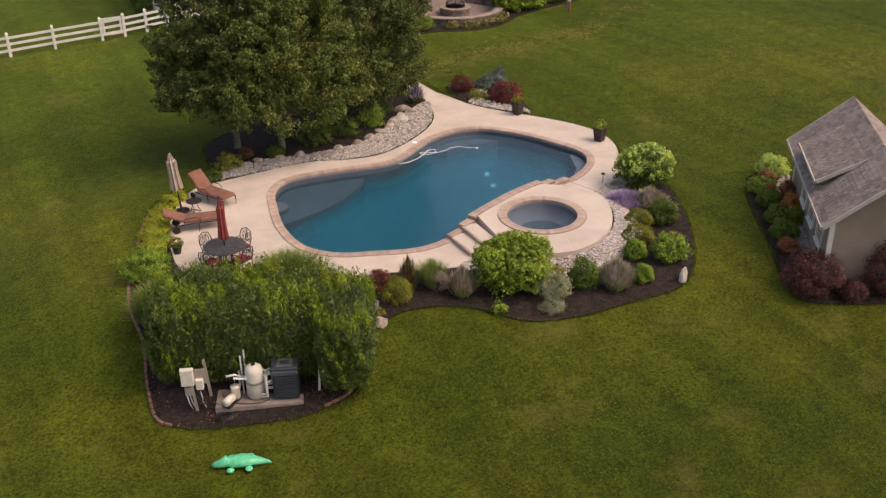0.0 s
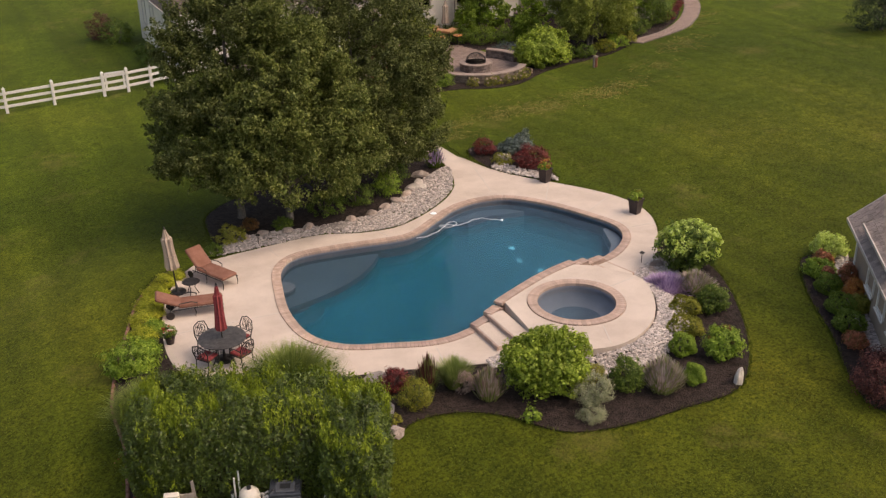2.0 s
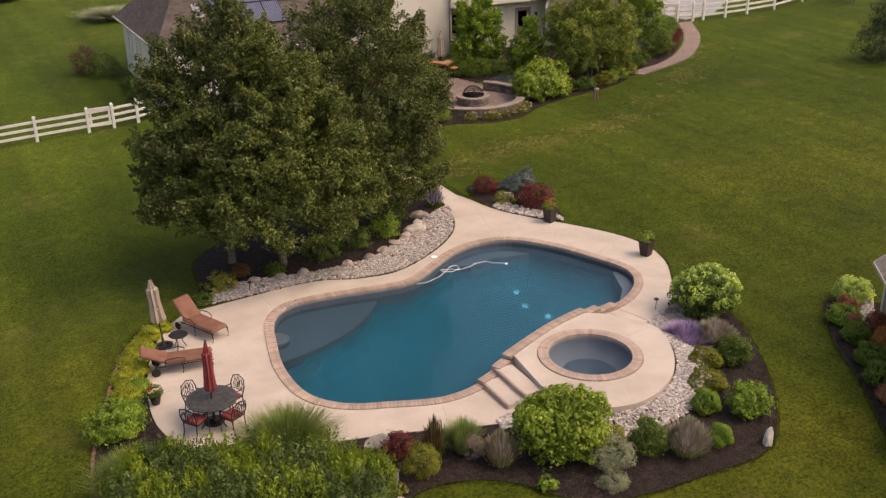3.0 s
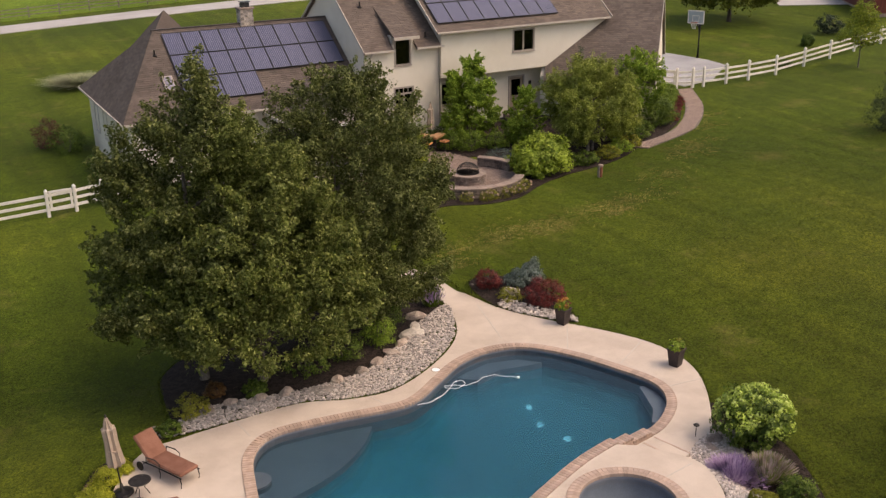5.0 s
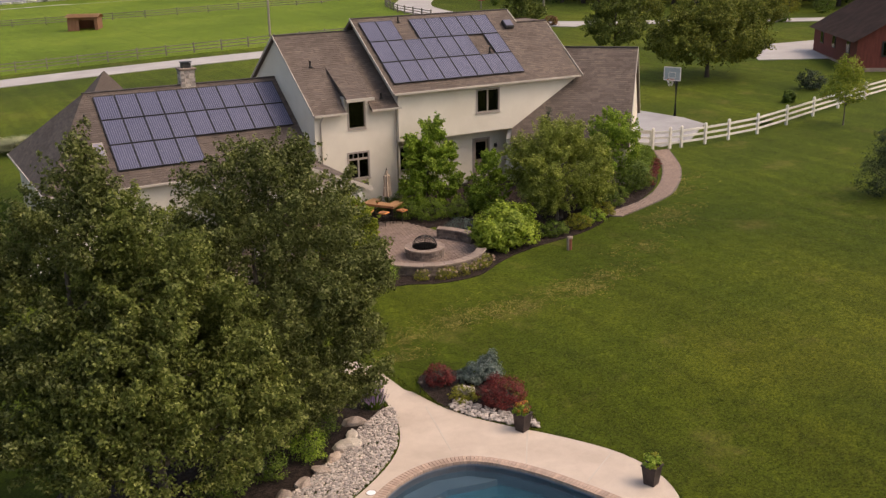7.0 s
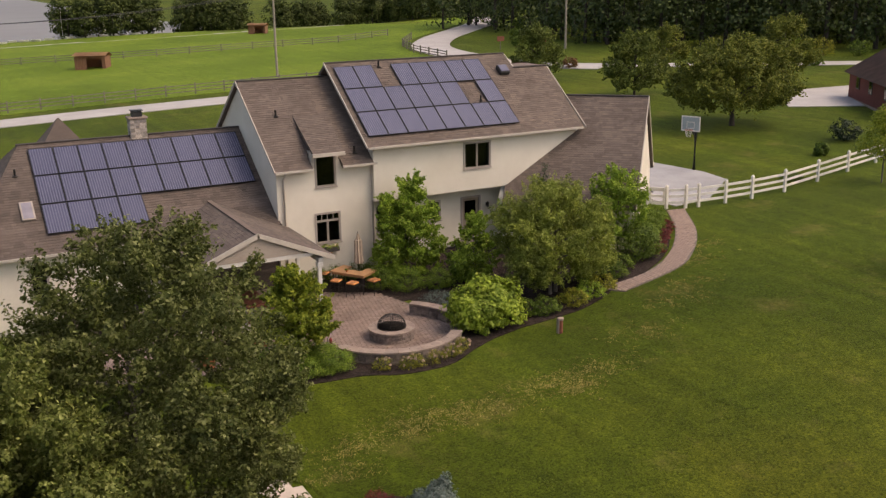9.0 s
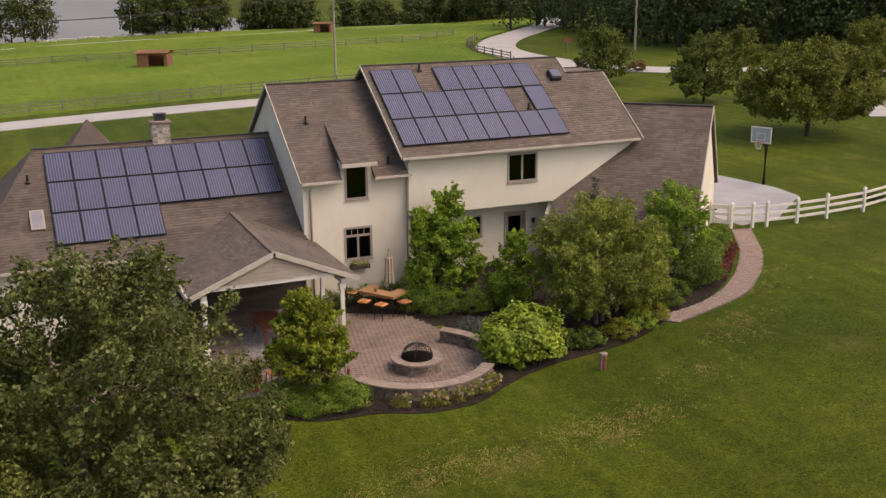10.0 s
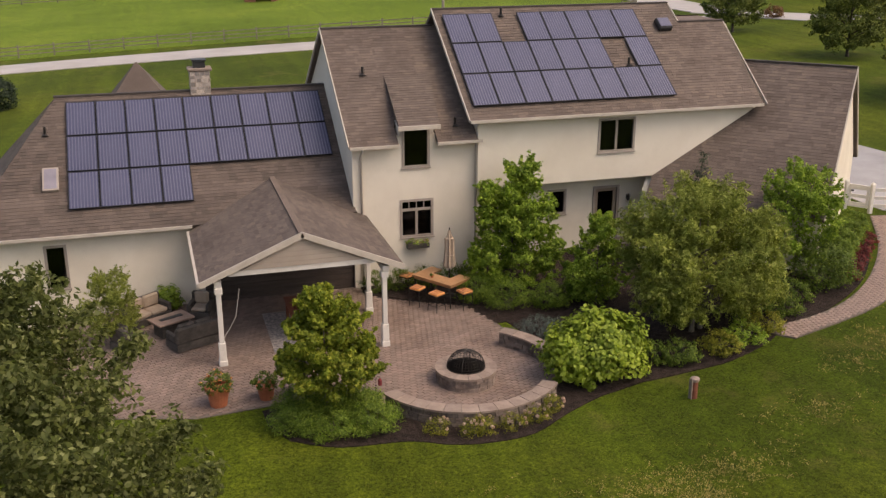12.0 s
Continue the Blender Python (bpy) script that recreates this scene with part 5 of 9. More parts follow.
# turret roof of the front entry behind the wing
bm = bmesh.new()
bmesh.ops.create_cone(bm, cap_ends=True, segments=4, radius1=3.4, radius2=0.05, depth=3.0, matrix=Matrix.Translation((17.9, 65.4, 5.6)) @ Matrix.Rotation(radians(45), 4, "Z"))
hpart("entry_roof", bm, M_shingle, "pyramid roof of the front entry")
hpart("entry_wall", boxes(((15.8, 63.3, 0.2), (20.0, 67.4, 4.2))), M_stucco)

# angled garage wing
GD = Vector((0.727, -0.687, 0))
GS = Vector((-0.687, -0.727, 0))
gup = math.degrees(math.atan2(GD.y, GD.x))
gp = radians(39.5)
R0 = Vector((44.85, 49.85, 7.96))
sl = 5.7 / math.cos(gp)
eave_r = R0 + GS * 5.7 + Vector((0, 0, -5.7 * math.tan(gp)))
org = eave_r - GD * 9.0
shingled("garage_roof", house, org, [(2.47, 0), (9.0, 0), (9.0, sl), (4.0, sl), (5.84, 5.25), (2.47, 1.12)], M_shingle, gup, gp, seed=14, at=back, label="brown shingle roof of the angled garage", singles=100)
org2 = R0 - GS * 5.7 + Vector((0, 0, -5.7 * math.tan(gp)))
shingled("garage_roof", house, org2, [(0, 0), (9.0, 0), (9.0, sl), (0, sl)], M_shingle, gup + 180, gp, seed=15, at=back)
fascia(house, R0 - GD * 4.5 + Vector((0, 0, 0.02)), R0 + Vector((0, 0, 0.02)), 0.05, 0.11, M_ridge, back, "ridge_cap")
fascia(house, eave_r + GD * 0.02, R0 + GD * 0.02, 0.12, 0.02, M_trim, back, "rake_board")
fascia(house, org2 + GD * 0.02, R0 + GD * 0.02, 0.12, 0.02, M_trim, back, "rake_board")
bm = bmesh.new()
prof = [(5.2, -6.9), (5.2, -4.55), (0, -0.25), (-5.2, -4.55), (-5.2, -6.9)]
a, b = [bm.verts.new(R0 - GD * 0.14 + GS * s + Vector((0, 0, z))) for s, z in prof], [bm.verts.new(R0 - GD * 6.8 + GS * s + Vector((0, 0, z))) for s, z in prof]
bm.faces.new(a)
bm.faces.new(b[::-1])
for i in range(5):
    bm.faces.new((a[i], b[i], b[(i + 1) % 5], a[(i + 1) % 5]))
bmesh.ops.recalc_face_normals(bm, faces=bm.faces[:])
hpart("garage_wall", bm, M_stucco, "cream walls of the angled garage")

gable_m = back @ Matrix.Translation((R0.x - 0.14 * GD.x, R0.y - 0.14 * GD.y, 0)) @ Matrix((-GS, -GD, (0, 0, 1))).transposed().to_4x4()
for q in (-4.1, -2.7):
    window(house, q - 0.36, 1.75, q + 0.36, 3.15, 0.0, 1, 0, M_sash, gable_m)
    # dark sheet on the solid wall, painted shade of a room behind glass
    gp_ = hpart("window_reveal", boxes(((q - 0.34, 0.0, 1.77), (q + 0.34, 0.012, 3.13))), M_roomshade)
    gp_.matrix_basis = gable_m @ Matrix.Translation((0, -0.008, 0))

# porch roof on posts
pr = radians(22.8)
front, deep = 45.55, 7.6
for sgn in (1, -1):
    u0 = (25.45 if sgn > 0 else 19.15, front if sgn > 0 else front + deep, 3.22)
    shingled("porch_roof", house, u0, [(0, 0), (deep if sgn < 0 else 5.55, 0), (deep, 3.42), (0, 3.42)] if sgn > 0 else [(2.25, 0), (deep, 0), (deep, 3.42), (0, 3.42)], M_shingle, 90 if sgn > 0 else -90, pr, thick=0.12, seed=17 + sgn, at=back, label="brown shingle gable roof of the porch", singles=150)
fascia(house, (22.3, front - 0.02, 4.56), (22.3, front + deep - 0.6, 4.56), 0.04, 0.1, M_shingle, back, "ridge_cap")
fascia(house, (19.12, front - 0.02, 3.24), (22.3, front - 0.02, 4.58), 0.17, 0.03, M_trim, back, "rake_board")
fascia(house, (25.48, front - 0.02, 3.24), (22.3, front - 0.02, 4.58), 0.17, 0.03, M_trim, back, "rake_board")
fascia(house, (19.13, front, 3.24), (19.13, 50.95, 3.24), 0.15, 0.04, M_trim, back, "gutter")
gv = [(x, y, z) for y in (front + 0.1, front + 0.2) for x, z in ((20.37, 3.5), (24.23, 3.5), (22.3, 4.4))]
gb = hpart("porch_gable", (gv, [(0, 1, 2), (5, 4, 3), (0, 3, 4, 1), (1, 4, 5, 2), (2, 5, 3, 0)]), M_gable, "taupe lap-sided porch gable")
for k in range(5):
    z = 3.51 + 0.155 * k
    h0, h1 = (2.8 * (1 - (q - 3.07) / 1.33) for q in (z, z + 0.15))
    lv = [(22.3 + s * h, y, q) for y0, y in ((0, front + 0.098), (1, front + 0.07)) for s, h, q in ((-1, h0, z), (1, h0, z), (1, h1, z + 0.15), (-1, h1, z + 0.15))]
    part("lap_board", (lv, [(4, 5, 6, 7), (3, 2, 1, 0), (0, 1, 5, 4), (1, 2, 6, 5), (2, 3, 7, 6), (3, 0, 4, 7)]), M_gable, gb)
hpart("porch_beam", boxes(((20.05, front + 0.1, 3.34), (24.55, front + 0.3, 3.5)), ((19.62, front + 0.12, 3.02), (19.82, 51.3, 3.2)), ((24.8, front + 0.12, 3.02), (25.0, 51.0, 3.2))), M_white, "white porch beams")
for x, y in ((19.72, 45.75), (24.86, 45.78), (24.98, 48.75)):
    po = hpart("porch_post", boxes(((x - 0.075, y - 0.075, 1.2), (x + 0.075, y + 0.075, 3.02)), bevel=0.01), M_white, "white square porch post")
    part("post_base", boxes(((x - 0.11, y - 0.11, 0.44), (x + 0.11, y + 0.11, 1.2)), ((x - 0.13, y - 0.13, 0.44), (x + 0.13, y + 0.13, 0.62)), bevel=0.012), M_white, po)
    part("post_capital", boxes(((x - 0.12, y - 0.12, 2.8), (x + 0.12, y + 0.12, 3.0)), bevel=0.015), M_white, po)

pw = hpart("porch_wall", boxes(((19.6, 51.29, 0.44), (25.0, 51.34, 3.1))), M_brownboard, "dark brown board wall behind the porch")
for k in range(14):
    part("board", boxes(((19.6, 51.262 - 0.006 * (k % 3), 0.46 + 0.185 * k), (24.98, 51.288, 0.635 + 0.185 * k))), M_brownboard, pw)

# solar panels
def solar_panel():
    ob = thing("solar_panel", "blue-violet solar panel with pale busbars and black frame", "solar panel", group="solar panels on the roof")
    part("frame", boxes(((0, 0, 0), (1.0, 0.03, 0.04)), ((0, 1.61, 0), (1.0, 1.64, 0.04)), ((0, 0.03, 0), (0.03, 1.61, 0.04)), ((0.97, 0.03, 0), (1.0, 1.61, 0.04))), M_frame, ob)
    part("glass", boxes(((0.03, 0.03, 0.005), (0.97, 1.61, 0.034))), M_cell, ob)
    part("busbar_grid", boxes(*[((0.03 + 0.94 * (k + 0.5) / 9 - 0.016, 0.04, 0.034), (0.03 + 0.94 * (k + 0.5) / 9 + 0.016, 1.6, 0.036)) for k in range(9)]), M_busbar, ob, kind="stuff")
    return ob


first = solar_panel()
tilt = Matrix.Rotation(PITCH, 4, "X")
slots = []
for row in range(3):
    for col in range(8):
        if (row, col) in ((1, 6), (2, 2)):
            continue
        slots.append((29.46 + 1.022 * col, 0.62 + 1.675 * row, (50.38, 6.62), 1.0))
for row in range(3):
    for col in range(9):
        if row == 0 and col > 3:
            continue
        slots.append((15.32 + 1.043 * col, 1.02 + 1.72 * row, (50.93, 3.45), 1.025))
for i, (x, v, (y0, z0), s) in enumerate(slots):
    m = Matrix.Translation((x, y0 + v * CP - 0.09 * SP, z0 + v * SP + 0.09 * CP)) @ tilt @ Matrix.Scale(s, 4)
    if i == 0:
        first.matrix_basis = m
    else:
        o = copy_thing(first, Matrix.Translation((x, y0 + v * CP - 0.09 * SP, z0 + v * SP + 0.09 * CP)) @ tilt)
        o.scale = (s, s, s)


# ---- large trees ----
GROVE = "shade trees by the pool"
tree("shade_tree", "tall leafy shade tree with pale trunk in the pool bed", 9.25, 29.6, 10.4, 1.3,
     [(0.0, 0.1, 3.3, 3.2, 3.2, 1.6), (0.1, 0.2, 5.2, 2.9, 2.9, 2.0), (0.3, 0.3, 7.5, 1.8, 1.8, 1.7), (0.8, 0.3, 9.0, 0.8, 0.8, 1.3), (-1.2, 0.6, 6.6, 1.2, 1.2, 1.5), (-1.7, 0.8, 4.4, 1.5, 1.5, 1.3), (1.5, 1.4, 6.4, 1.3, 1.3, 1.2)], L_tree, 0.115, 1700, 60, 0.46, 0.2, group=GROVE, shoots=True)
tree("shade_tree", "broad leafy shade tree with pale trunk in the pool bed", 10.75, 28.3, 8.8, 1.3,
     [(0.2, -0.2, 2.95, 3.4, 3.2, 1.5), (0.2, -0.1, 4.6, 2.9, 2.8, 1.8), (0.1, 0.1, 6.5, 1.7, 1.7, 1.6), (-0.2, 0.3, 8.0, 0.8, 0.8, 1.0), (-1.7, -0.7, 3.1, 1.4, 1.4, 1.0), (2.1, -0.8, 3.3, 1.5, 1.5, 1.1), (1.3, -0.3, 5.7, 1.3, 1.3, 1.1)], L_tree_light, 0.115, 1700, 60, 0.46, 0.2, group=GROVE, shoots=True)
tree("shade_tree", "dense leafy shade tree behind the river stones", 14.6, 31.0, 9.4, 1.4,
     [(0.4, 0, 2.8, 3.5, 3.2, 1.8), (0.45, 0, 5.2, 3.5, 3.2, 2.0), (0.45, 0, 7.1, 2.8, 2.6, 1.7), (0.4, 0, 8.6, 1.5, 1.4, 1.0), (-0.9, 0, 7.0, 1.3, 1.2, 1.2), (1.9, -0.9, 4.4, 1.6, 1.4, 1.3)], L_tree, 0.11, 2300, 60, 0.46, 0.19, group=GROVE, shoots=True)

# ---- hedge ----
def clipped_hedge(label, x, y, rz, blocks, leaves):
    """A hedge of rounded blocks (x, y, half length, half depth, height), thick with narrow upright leaves and paler tips on top."""
    rng = np.random.default_rng(61)
    ob = thing("hedge", label, "hedge", pose(x, y, gz(x, y), 0, 0, rz))
    pos, nrm = [], []
    area = np.array([a * h + b * h + 2 * a * b for _, _, a, b, h in blocks])
    for (bx, by, a, b, h), k in zip(blocks, area / area.sum()):
        n = int(leaves * k)
        d = on_ball(rng, n * 2)
        d = d[d[:, 2] > -0.75][:n]
        # a rounded box: the direction pushed out to the sides of the block
        r = (np.abs(d[:, 0]) ** 5 + np.abs(d[:, 1]) ** 5 + np.abs(d[:, 2]) ** 5) ** -0.2
        lump = 1 + 0.05 * np.sin(7 * d[:, 0] + 3 * by) * np.sin(6 * d[:, 1] + 4 * d[:, 2]) + 0.03 * np.sin(15 * d[:, 0] + 9 * d[:, 2])
        p = d * (r * lump * rng.uniform(0.62, 1.03, len(d)) ** 0.35)[:, None] * np.array([a, b, h / 2]) + np.array([bx, by, h / 2])
        pos.append(p)
        nrm.append(d * np.array([1 / a, 1 / b, 2 / h]) + 0.75 * rng.normal(size=p.shape) + np.array([0, 0, 0.25]))
    pos, nrm = np.concatenate(pos), np.concatenate(nrm)
    pos[:, 2] = np.maximum(pos[:, 2], 0.03)
    tops = np.maximum.reduce([np.where((np.abs(pos[:, 0] - bx) < a * 0.98) & (np.abs(pos[:, 1] - by) < b * 0.98), h, 0) for bx, by, a, b, h in blocks])
    patch = np.sin(2.3 * pos[:, 0] + 1.2) * np.sin(2.9 * pos[:, 1] + 0.7) + 0.5 * np.sin(6.1 * pos[:, 0] + 4 * pos[:, 1])
    tip = (pos[:, 2] > tops - 0.42 + 0.12 * patch) & (rng.uniform(0, 1, len(pos)) < 0.05 + 0.5 * (patch > 0.2)) & (tops > 0)
    shoot = pos[tip] + np.array([0, 0, 1]) * rng.uniform(0, 0.13, (int(tip.sum()), 1))
    # leafy shoots that stand up out of the clipped face
    root = rng.choice(np.flatnonzero(pos[:, 2] > 0.5), 2600)
    up = nrm[root] / np.linalg.norm(nrm[root], axis=1, keepdims=True) * 0.5 + np.array([0, 0, 1.0])
    k = np.repeat(np.arange(len(root)), 16)
    u = rng.uniform(0, 0.3, (len(k), 1))
    sp_pos = pos[root][k] + up[k] * u + 0.03 * rng.normal(size=(len(k), 3))
    sp_nrm = nrm[root][k] + 0.6 * rng.normal(size=(len(k), 3))
    gold = (pos[root][:, 2] > tops[root] - 0.6) & (patch[root] > 0.0)
    shoot, tip_nrm = np.concatenate([shoot, sp_pos[gold[k]]]), np.concatenate([nrm[tip], sp_nrm[gold[k]]])
    pos, nrm, tip = np.concatenate([pos, sp_pos[~gold[k]]]), np.concatenate([nrm, sp_nrm[~gold[k]]]), np.concatenate([tip, np.zeros(int((~gold[k]).sum()), bool)])
    leaf_object("foliage", pos[~tip], nrm[~tip], 0.09, L_hedge, ob, 0.3, rng, droop=-1.0)
    leaf_object("new_growth", shoot, tip_nrm * np.array([1, 1, 0.3]), 0.1, L_newgrowth, ob, 0.3, rng, "yellow-green fresh leaf tips", droop=-2.2)
    for bx, by, a, b, h in blocks:
        t = part("stem", stems(rng, h, min(a, b) * 0.8, 12, 0.02), M_bark, ob, kind="stuff")
        t.location = (bx, by, 0)
    return ob


clipped_hedge("large glossy green laurel hedge screening the pool equipment", 4.75, 14.0, -25, [(0.1, 0.05, 2.55, 1.15, 2.55), (2.7, -0.45, 0.75, 1.35, 2.35), (-1.8, 0.1, 0.75, 1.2, 2.4)], 150000)

# ---- pool terrace furniture ----
def chaise(recline, label):
    ob = thing("chaise_lounge", label, "lounge chair", group="chaises by the pool")
    part("seat_cushion", box(bmesh.new(), (-0.15, -0.31, 0.32), (1.2, 0.31, 0.43), bevel=0.035), M_cushion, ob)
    bk = part("back_cushion", box(bmesh.new(), (0, -0.31, 0.0), (0.8, 0.31, 0.11), bevel=0.035), M_cushion, ob)
    bk.matrix_basis = Matrix.Translation((-0.1, 0, 0.34)) @ Matrix.Rotation(radians(180), 4, "Z") @ Matrix.Rotation(radians(-recline), 4, "Y")
    for s in (-0.3, 0.3):
        part("side_rail", tube([(-0.35, s, 0.27), (0.2, s, 0.30), (1.22, s, 0.30)], 0.018), M_iron, ob)
        part("armrest", tube([(-0.15, s * 1.12, 0.3), (-0.12, s * 1.12, 0.5), (0.25, s * 1.12, 0.54), (0.42, s * 1.12, 0.48), (0.4, s * 1.12, 0.3)], 0.016), M_iron, ob)
        part("leg", tube([(1.15, s, 0.3), (1.2, s, 0.15), (1.17, s, 0)], 0.016), M_iron, ob)
        part("leg", tube([(0.32, s, 0.3), (0.36, s, 0.15), (0.33, s, 0)], 0.016), M_iron, ob)
        wh = part("wheel", lathe([(0.11, -0.012), (0.13, -0.012), (0.13, 0.012), (0.11, 0.012)], 18), M_iron, ob)
        wh.matrix_basis = Matrix.Translation((-0.42, s * 1.15, 0.13)) @ Matrix.Rotation(radians(90), 4, "X")
        bm = bmesh.new()
        for k in range(3):
            a = k * math.pi / 3
            cyl(bm, (0.115 * math.cos(a), 0.115 * math.sin(a), 0), (-0.115 * math.cos(a), -0.115 * math.sin(a), 0), 0.006, None, 5)
        part("spokes", bm, M_iron, wh)
    part("axle", tube([(-0.42, -0.34, 0.13), (-0.42, 0.34, 0.13)], 0.012), M_iron, ob)
    part("brace", tube([(-0.42, 0, 0.13), (-0.2, 0, 0.29)], 0.014), M_iron, ob)
    return ob


chaise(44, "terracotta cushioned chaise lounge with raised back").matrix_basis = pose(6.67, 24.84, 0.0, 0, 0, -65)
chaise(24, "terracotta cushioned chaise lounge reclined almost flat").matrix_basis = pose(5.38, 22.68, 0.0, 0, 0, -12)


def closed_umbrella(x, y, z, h, mat, label, lean=0.0, r=0.16, low=0.55):
    ob = thing("patio_umbrella", label, "umbrella", pose(x, y, z, 0, lean, 0))
    part("pole", tube([(0, 0, 0.0), (0, 0, h - 0.02)], 0.022, 8), M_iron, ob)
    part("finial", lathe([(0.005, h - 0.02), (0.03, h), (0.03, h + 0.03), (0.006, h + 0.07)], 8), M_iron, ob)
    bm = bmesh.new()
    seg, rings = 16, []
    for z0, r0 in ((h - 0.03, 0.03), (h - 0.3, r * 0.55), (h - 0.34, r * 0.85), (h - 0.7, r * 0.8), (h - 1.1, r * 0.95), (h - 1.35, r * 1.1), (h - 1.42, r * 0.95)):
        rings.append([bm.verts.new((r0 * (1 + (0.28 if k % 2 else -0.12)) * math.cos(2 * math.pi * k / seg), r0 * (1 + (0.28 if k % 2 else -0.12)) * math.sin(2 * math.pi * k / seg), z0)) for k in range(seg)])
    for u, v in zip(rings, rings[1:]):
        for k in range(seg):
            bm.faces.new((u[k], v[k], v[(k + 1) % seg], u[(k + 1) % seg]))
    part("canopy", bm, mat, ob, "folded canvas canopy")
    part("strap", lathe([(r * 0.9, h - 0.98), (r * 1.02, h - 0.98), (r * 1.02, h - 0.94), (r * 0.9, h - 0.94)], 16), mat, ob)
    part("base", lathe([(0.28, 0.0), (0.28, 0.03), (0.2, 0.06), (0.05, 0.09), (0.035, 0.3), (0.03, 0.3)], 18), M_iron, ob, smooth=True)
    return ob


closed_umbrella(5.53, 24.21, 0, 2.3, M_beige, "closed beige canvas umbrella on a dark pole by the chaises", -4, 0.175)
closed_umbrella(5.72, 19.35, 0, 2.4, M_red, "closed red canvas umbrella through the iron table", 0, 0.125)

tb = thing("side_table", "small round dark cast metal side table", "table", pose(5.92, 23.85, 0))
part("top", lathe([(0.02, 0.44), (0.27, 0.44), (0.29, 0.46), (0.27, 0.475), (0.02, 0.47)], 20), M_iron, tb)
for k in range(3):
    a = k * 2.1
    part("leg", tube([(0.2 * math.cos(a), 0.2 * math.sin(a), 0.45), (0.1 * math.cos(a), 0.1 * math.sin(a), 0.25), (0.22 * math.cos(a), 0.22 * math.sin(a), 0.0)], 0.014), M_iron, tb)

table = thing("patio_table", "round dark cast metal patio table with pierced top", "table", pose(5.72, 19.35, 0))
bm = bmesh.new()
for k in range(3):
    lathe([(0.1 + 0.26 * k, 0.70), (0.16 + 0.26 * k, 0.70), (0.16 + 0.26 * k, 0.722), (0.1 + 0.26 * k, 0.722)], 28, bm)
lathe([(0.60, 0.685), (0.66, 0.69), (0.66, 0.72), (0.60, 0.725)], 32, bm)
for k in range(32):
    a = 2 * math.pi * k / 32
    for r0, r1, da in ((0.12, 0.36, 0.12), (0.36, 0.62, -0.1)):
        cyl(bm, (r0 * math.cos(a), r0 * math.sin(a), 0.71), (r1 * math.cos(a + da), r1 * math.sin(a + da), 0.71), 0.016, None, 5)
part("tabletop", bm, M_mesh, table, "pierced scroll tabletop")
for k in range(4):
    a = k * math.pi / 2 + 0.5
    part("leg", tube([(0.42 * math.cos(a), 0.42 * math.sin(a), 0.69), (0.25 * math.cos(a), 0.25 * math.sin(a), 0.4), (0.3 * math.cos(a), 0.3 * math.sin(a), 0.15), (0.46 * math.cos(a), 0.46 * math.sin(a), 0)], 0.02), M_iron, table)


def iron_chair(label, cushion):
    ob = thing("patio_chair", label, "chair", group="chairs round the patio table")
    part("seat", box(bmesh.new(), (-0.22, -0.23, 0.42), (0.24, 0.23, 0.45), bevel=0.01), M_iron, ob)
    part("cushion", box(bmesh.new(), (-0.21, -0.22, 0.45), (0.23, 0.22, 0.51), bevel=0.025), cushion, ob, "red seat cushion")
    for s in (-0.21, 0.21):
        part("leg", tube([(0.22, s, 0.43), (0.25, s, 0.2), (0.23, s, 0)], 0.015), M_iron, ob)
        part("leg", tube([(-0.22, s, 0.43), (-0.24, s, 0.2), (-0.3, s, 0)], 0.015), M_iron, ob)
        part("armrest", tube([(-0.24, s * 1.1, 0.66), (0.0, s * 1.15, 0.68), (0.2, s * 1.15, 0.64), (0.21, s * 1.1, 0.44)], 0.014), M_iron, ob)
    bk = part("backrest", tube([(-0.22, -0.21, 0.43), (-0.27, -0.26, 0.7), (-0.32, -0.2, 0.9), (-0.34, 0, 0.97), (-0.32, 0.2, 0.9), (-0.27, 0.26, 0.7), (-0.22, 0.21, 0.43)], 0.017), M_iron, ob)
    for k in range(6):
        y = -0.17 + 0.068 * k
        part("back_bar", tube([(-0.25, y, 0.58), (-0.28, y * 0.9, 0.72), (-0.32, y * 0.8, 0.94 - 0.5 * abs(y) ** 1.3)], 0.007, 5), M_iron, bk)
    for s, w in ((-0.1, 0.09), (0.1, 0.09), (0.0, 0.07)):
        pts = [(-0.29 - 0.03 * math.sin(t * 0.5), s + w * math.cos(t), 0.70 + (0.13 if s else 0.2) * math.sin(t)) for t in np.linspace(0, 6.28, 12)]
        part("scroll", tube(pts, 0.009, 5), M_iron, bk)
    part("back_bar", tube([(-0.25, -0.21, 0.56), (-0.26, 0, 0.57), (-0.25, 0.21, 0.56)], 0.01), M_iron, bk)
    return ob


pc = iron_chair("dark cast metal patio chair with a red cushion", M_red)
for k, (a, d) in enumerate(((26, 0.64), (120, 0.58), (216, 0.70), (298, 0.72))):
    m = pose(5.72 + d * math.cos(radians(a)), 19.35 + d * math.sin(radians(a)), 0, 0, 0, a + 180)
    if k == 0:
        pc.matrix_basis = m
    else:
        copy_thing(pc, m)


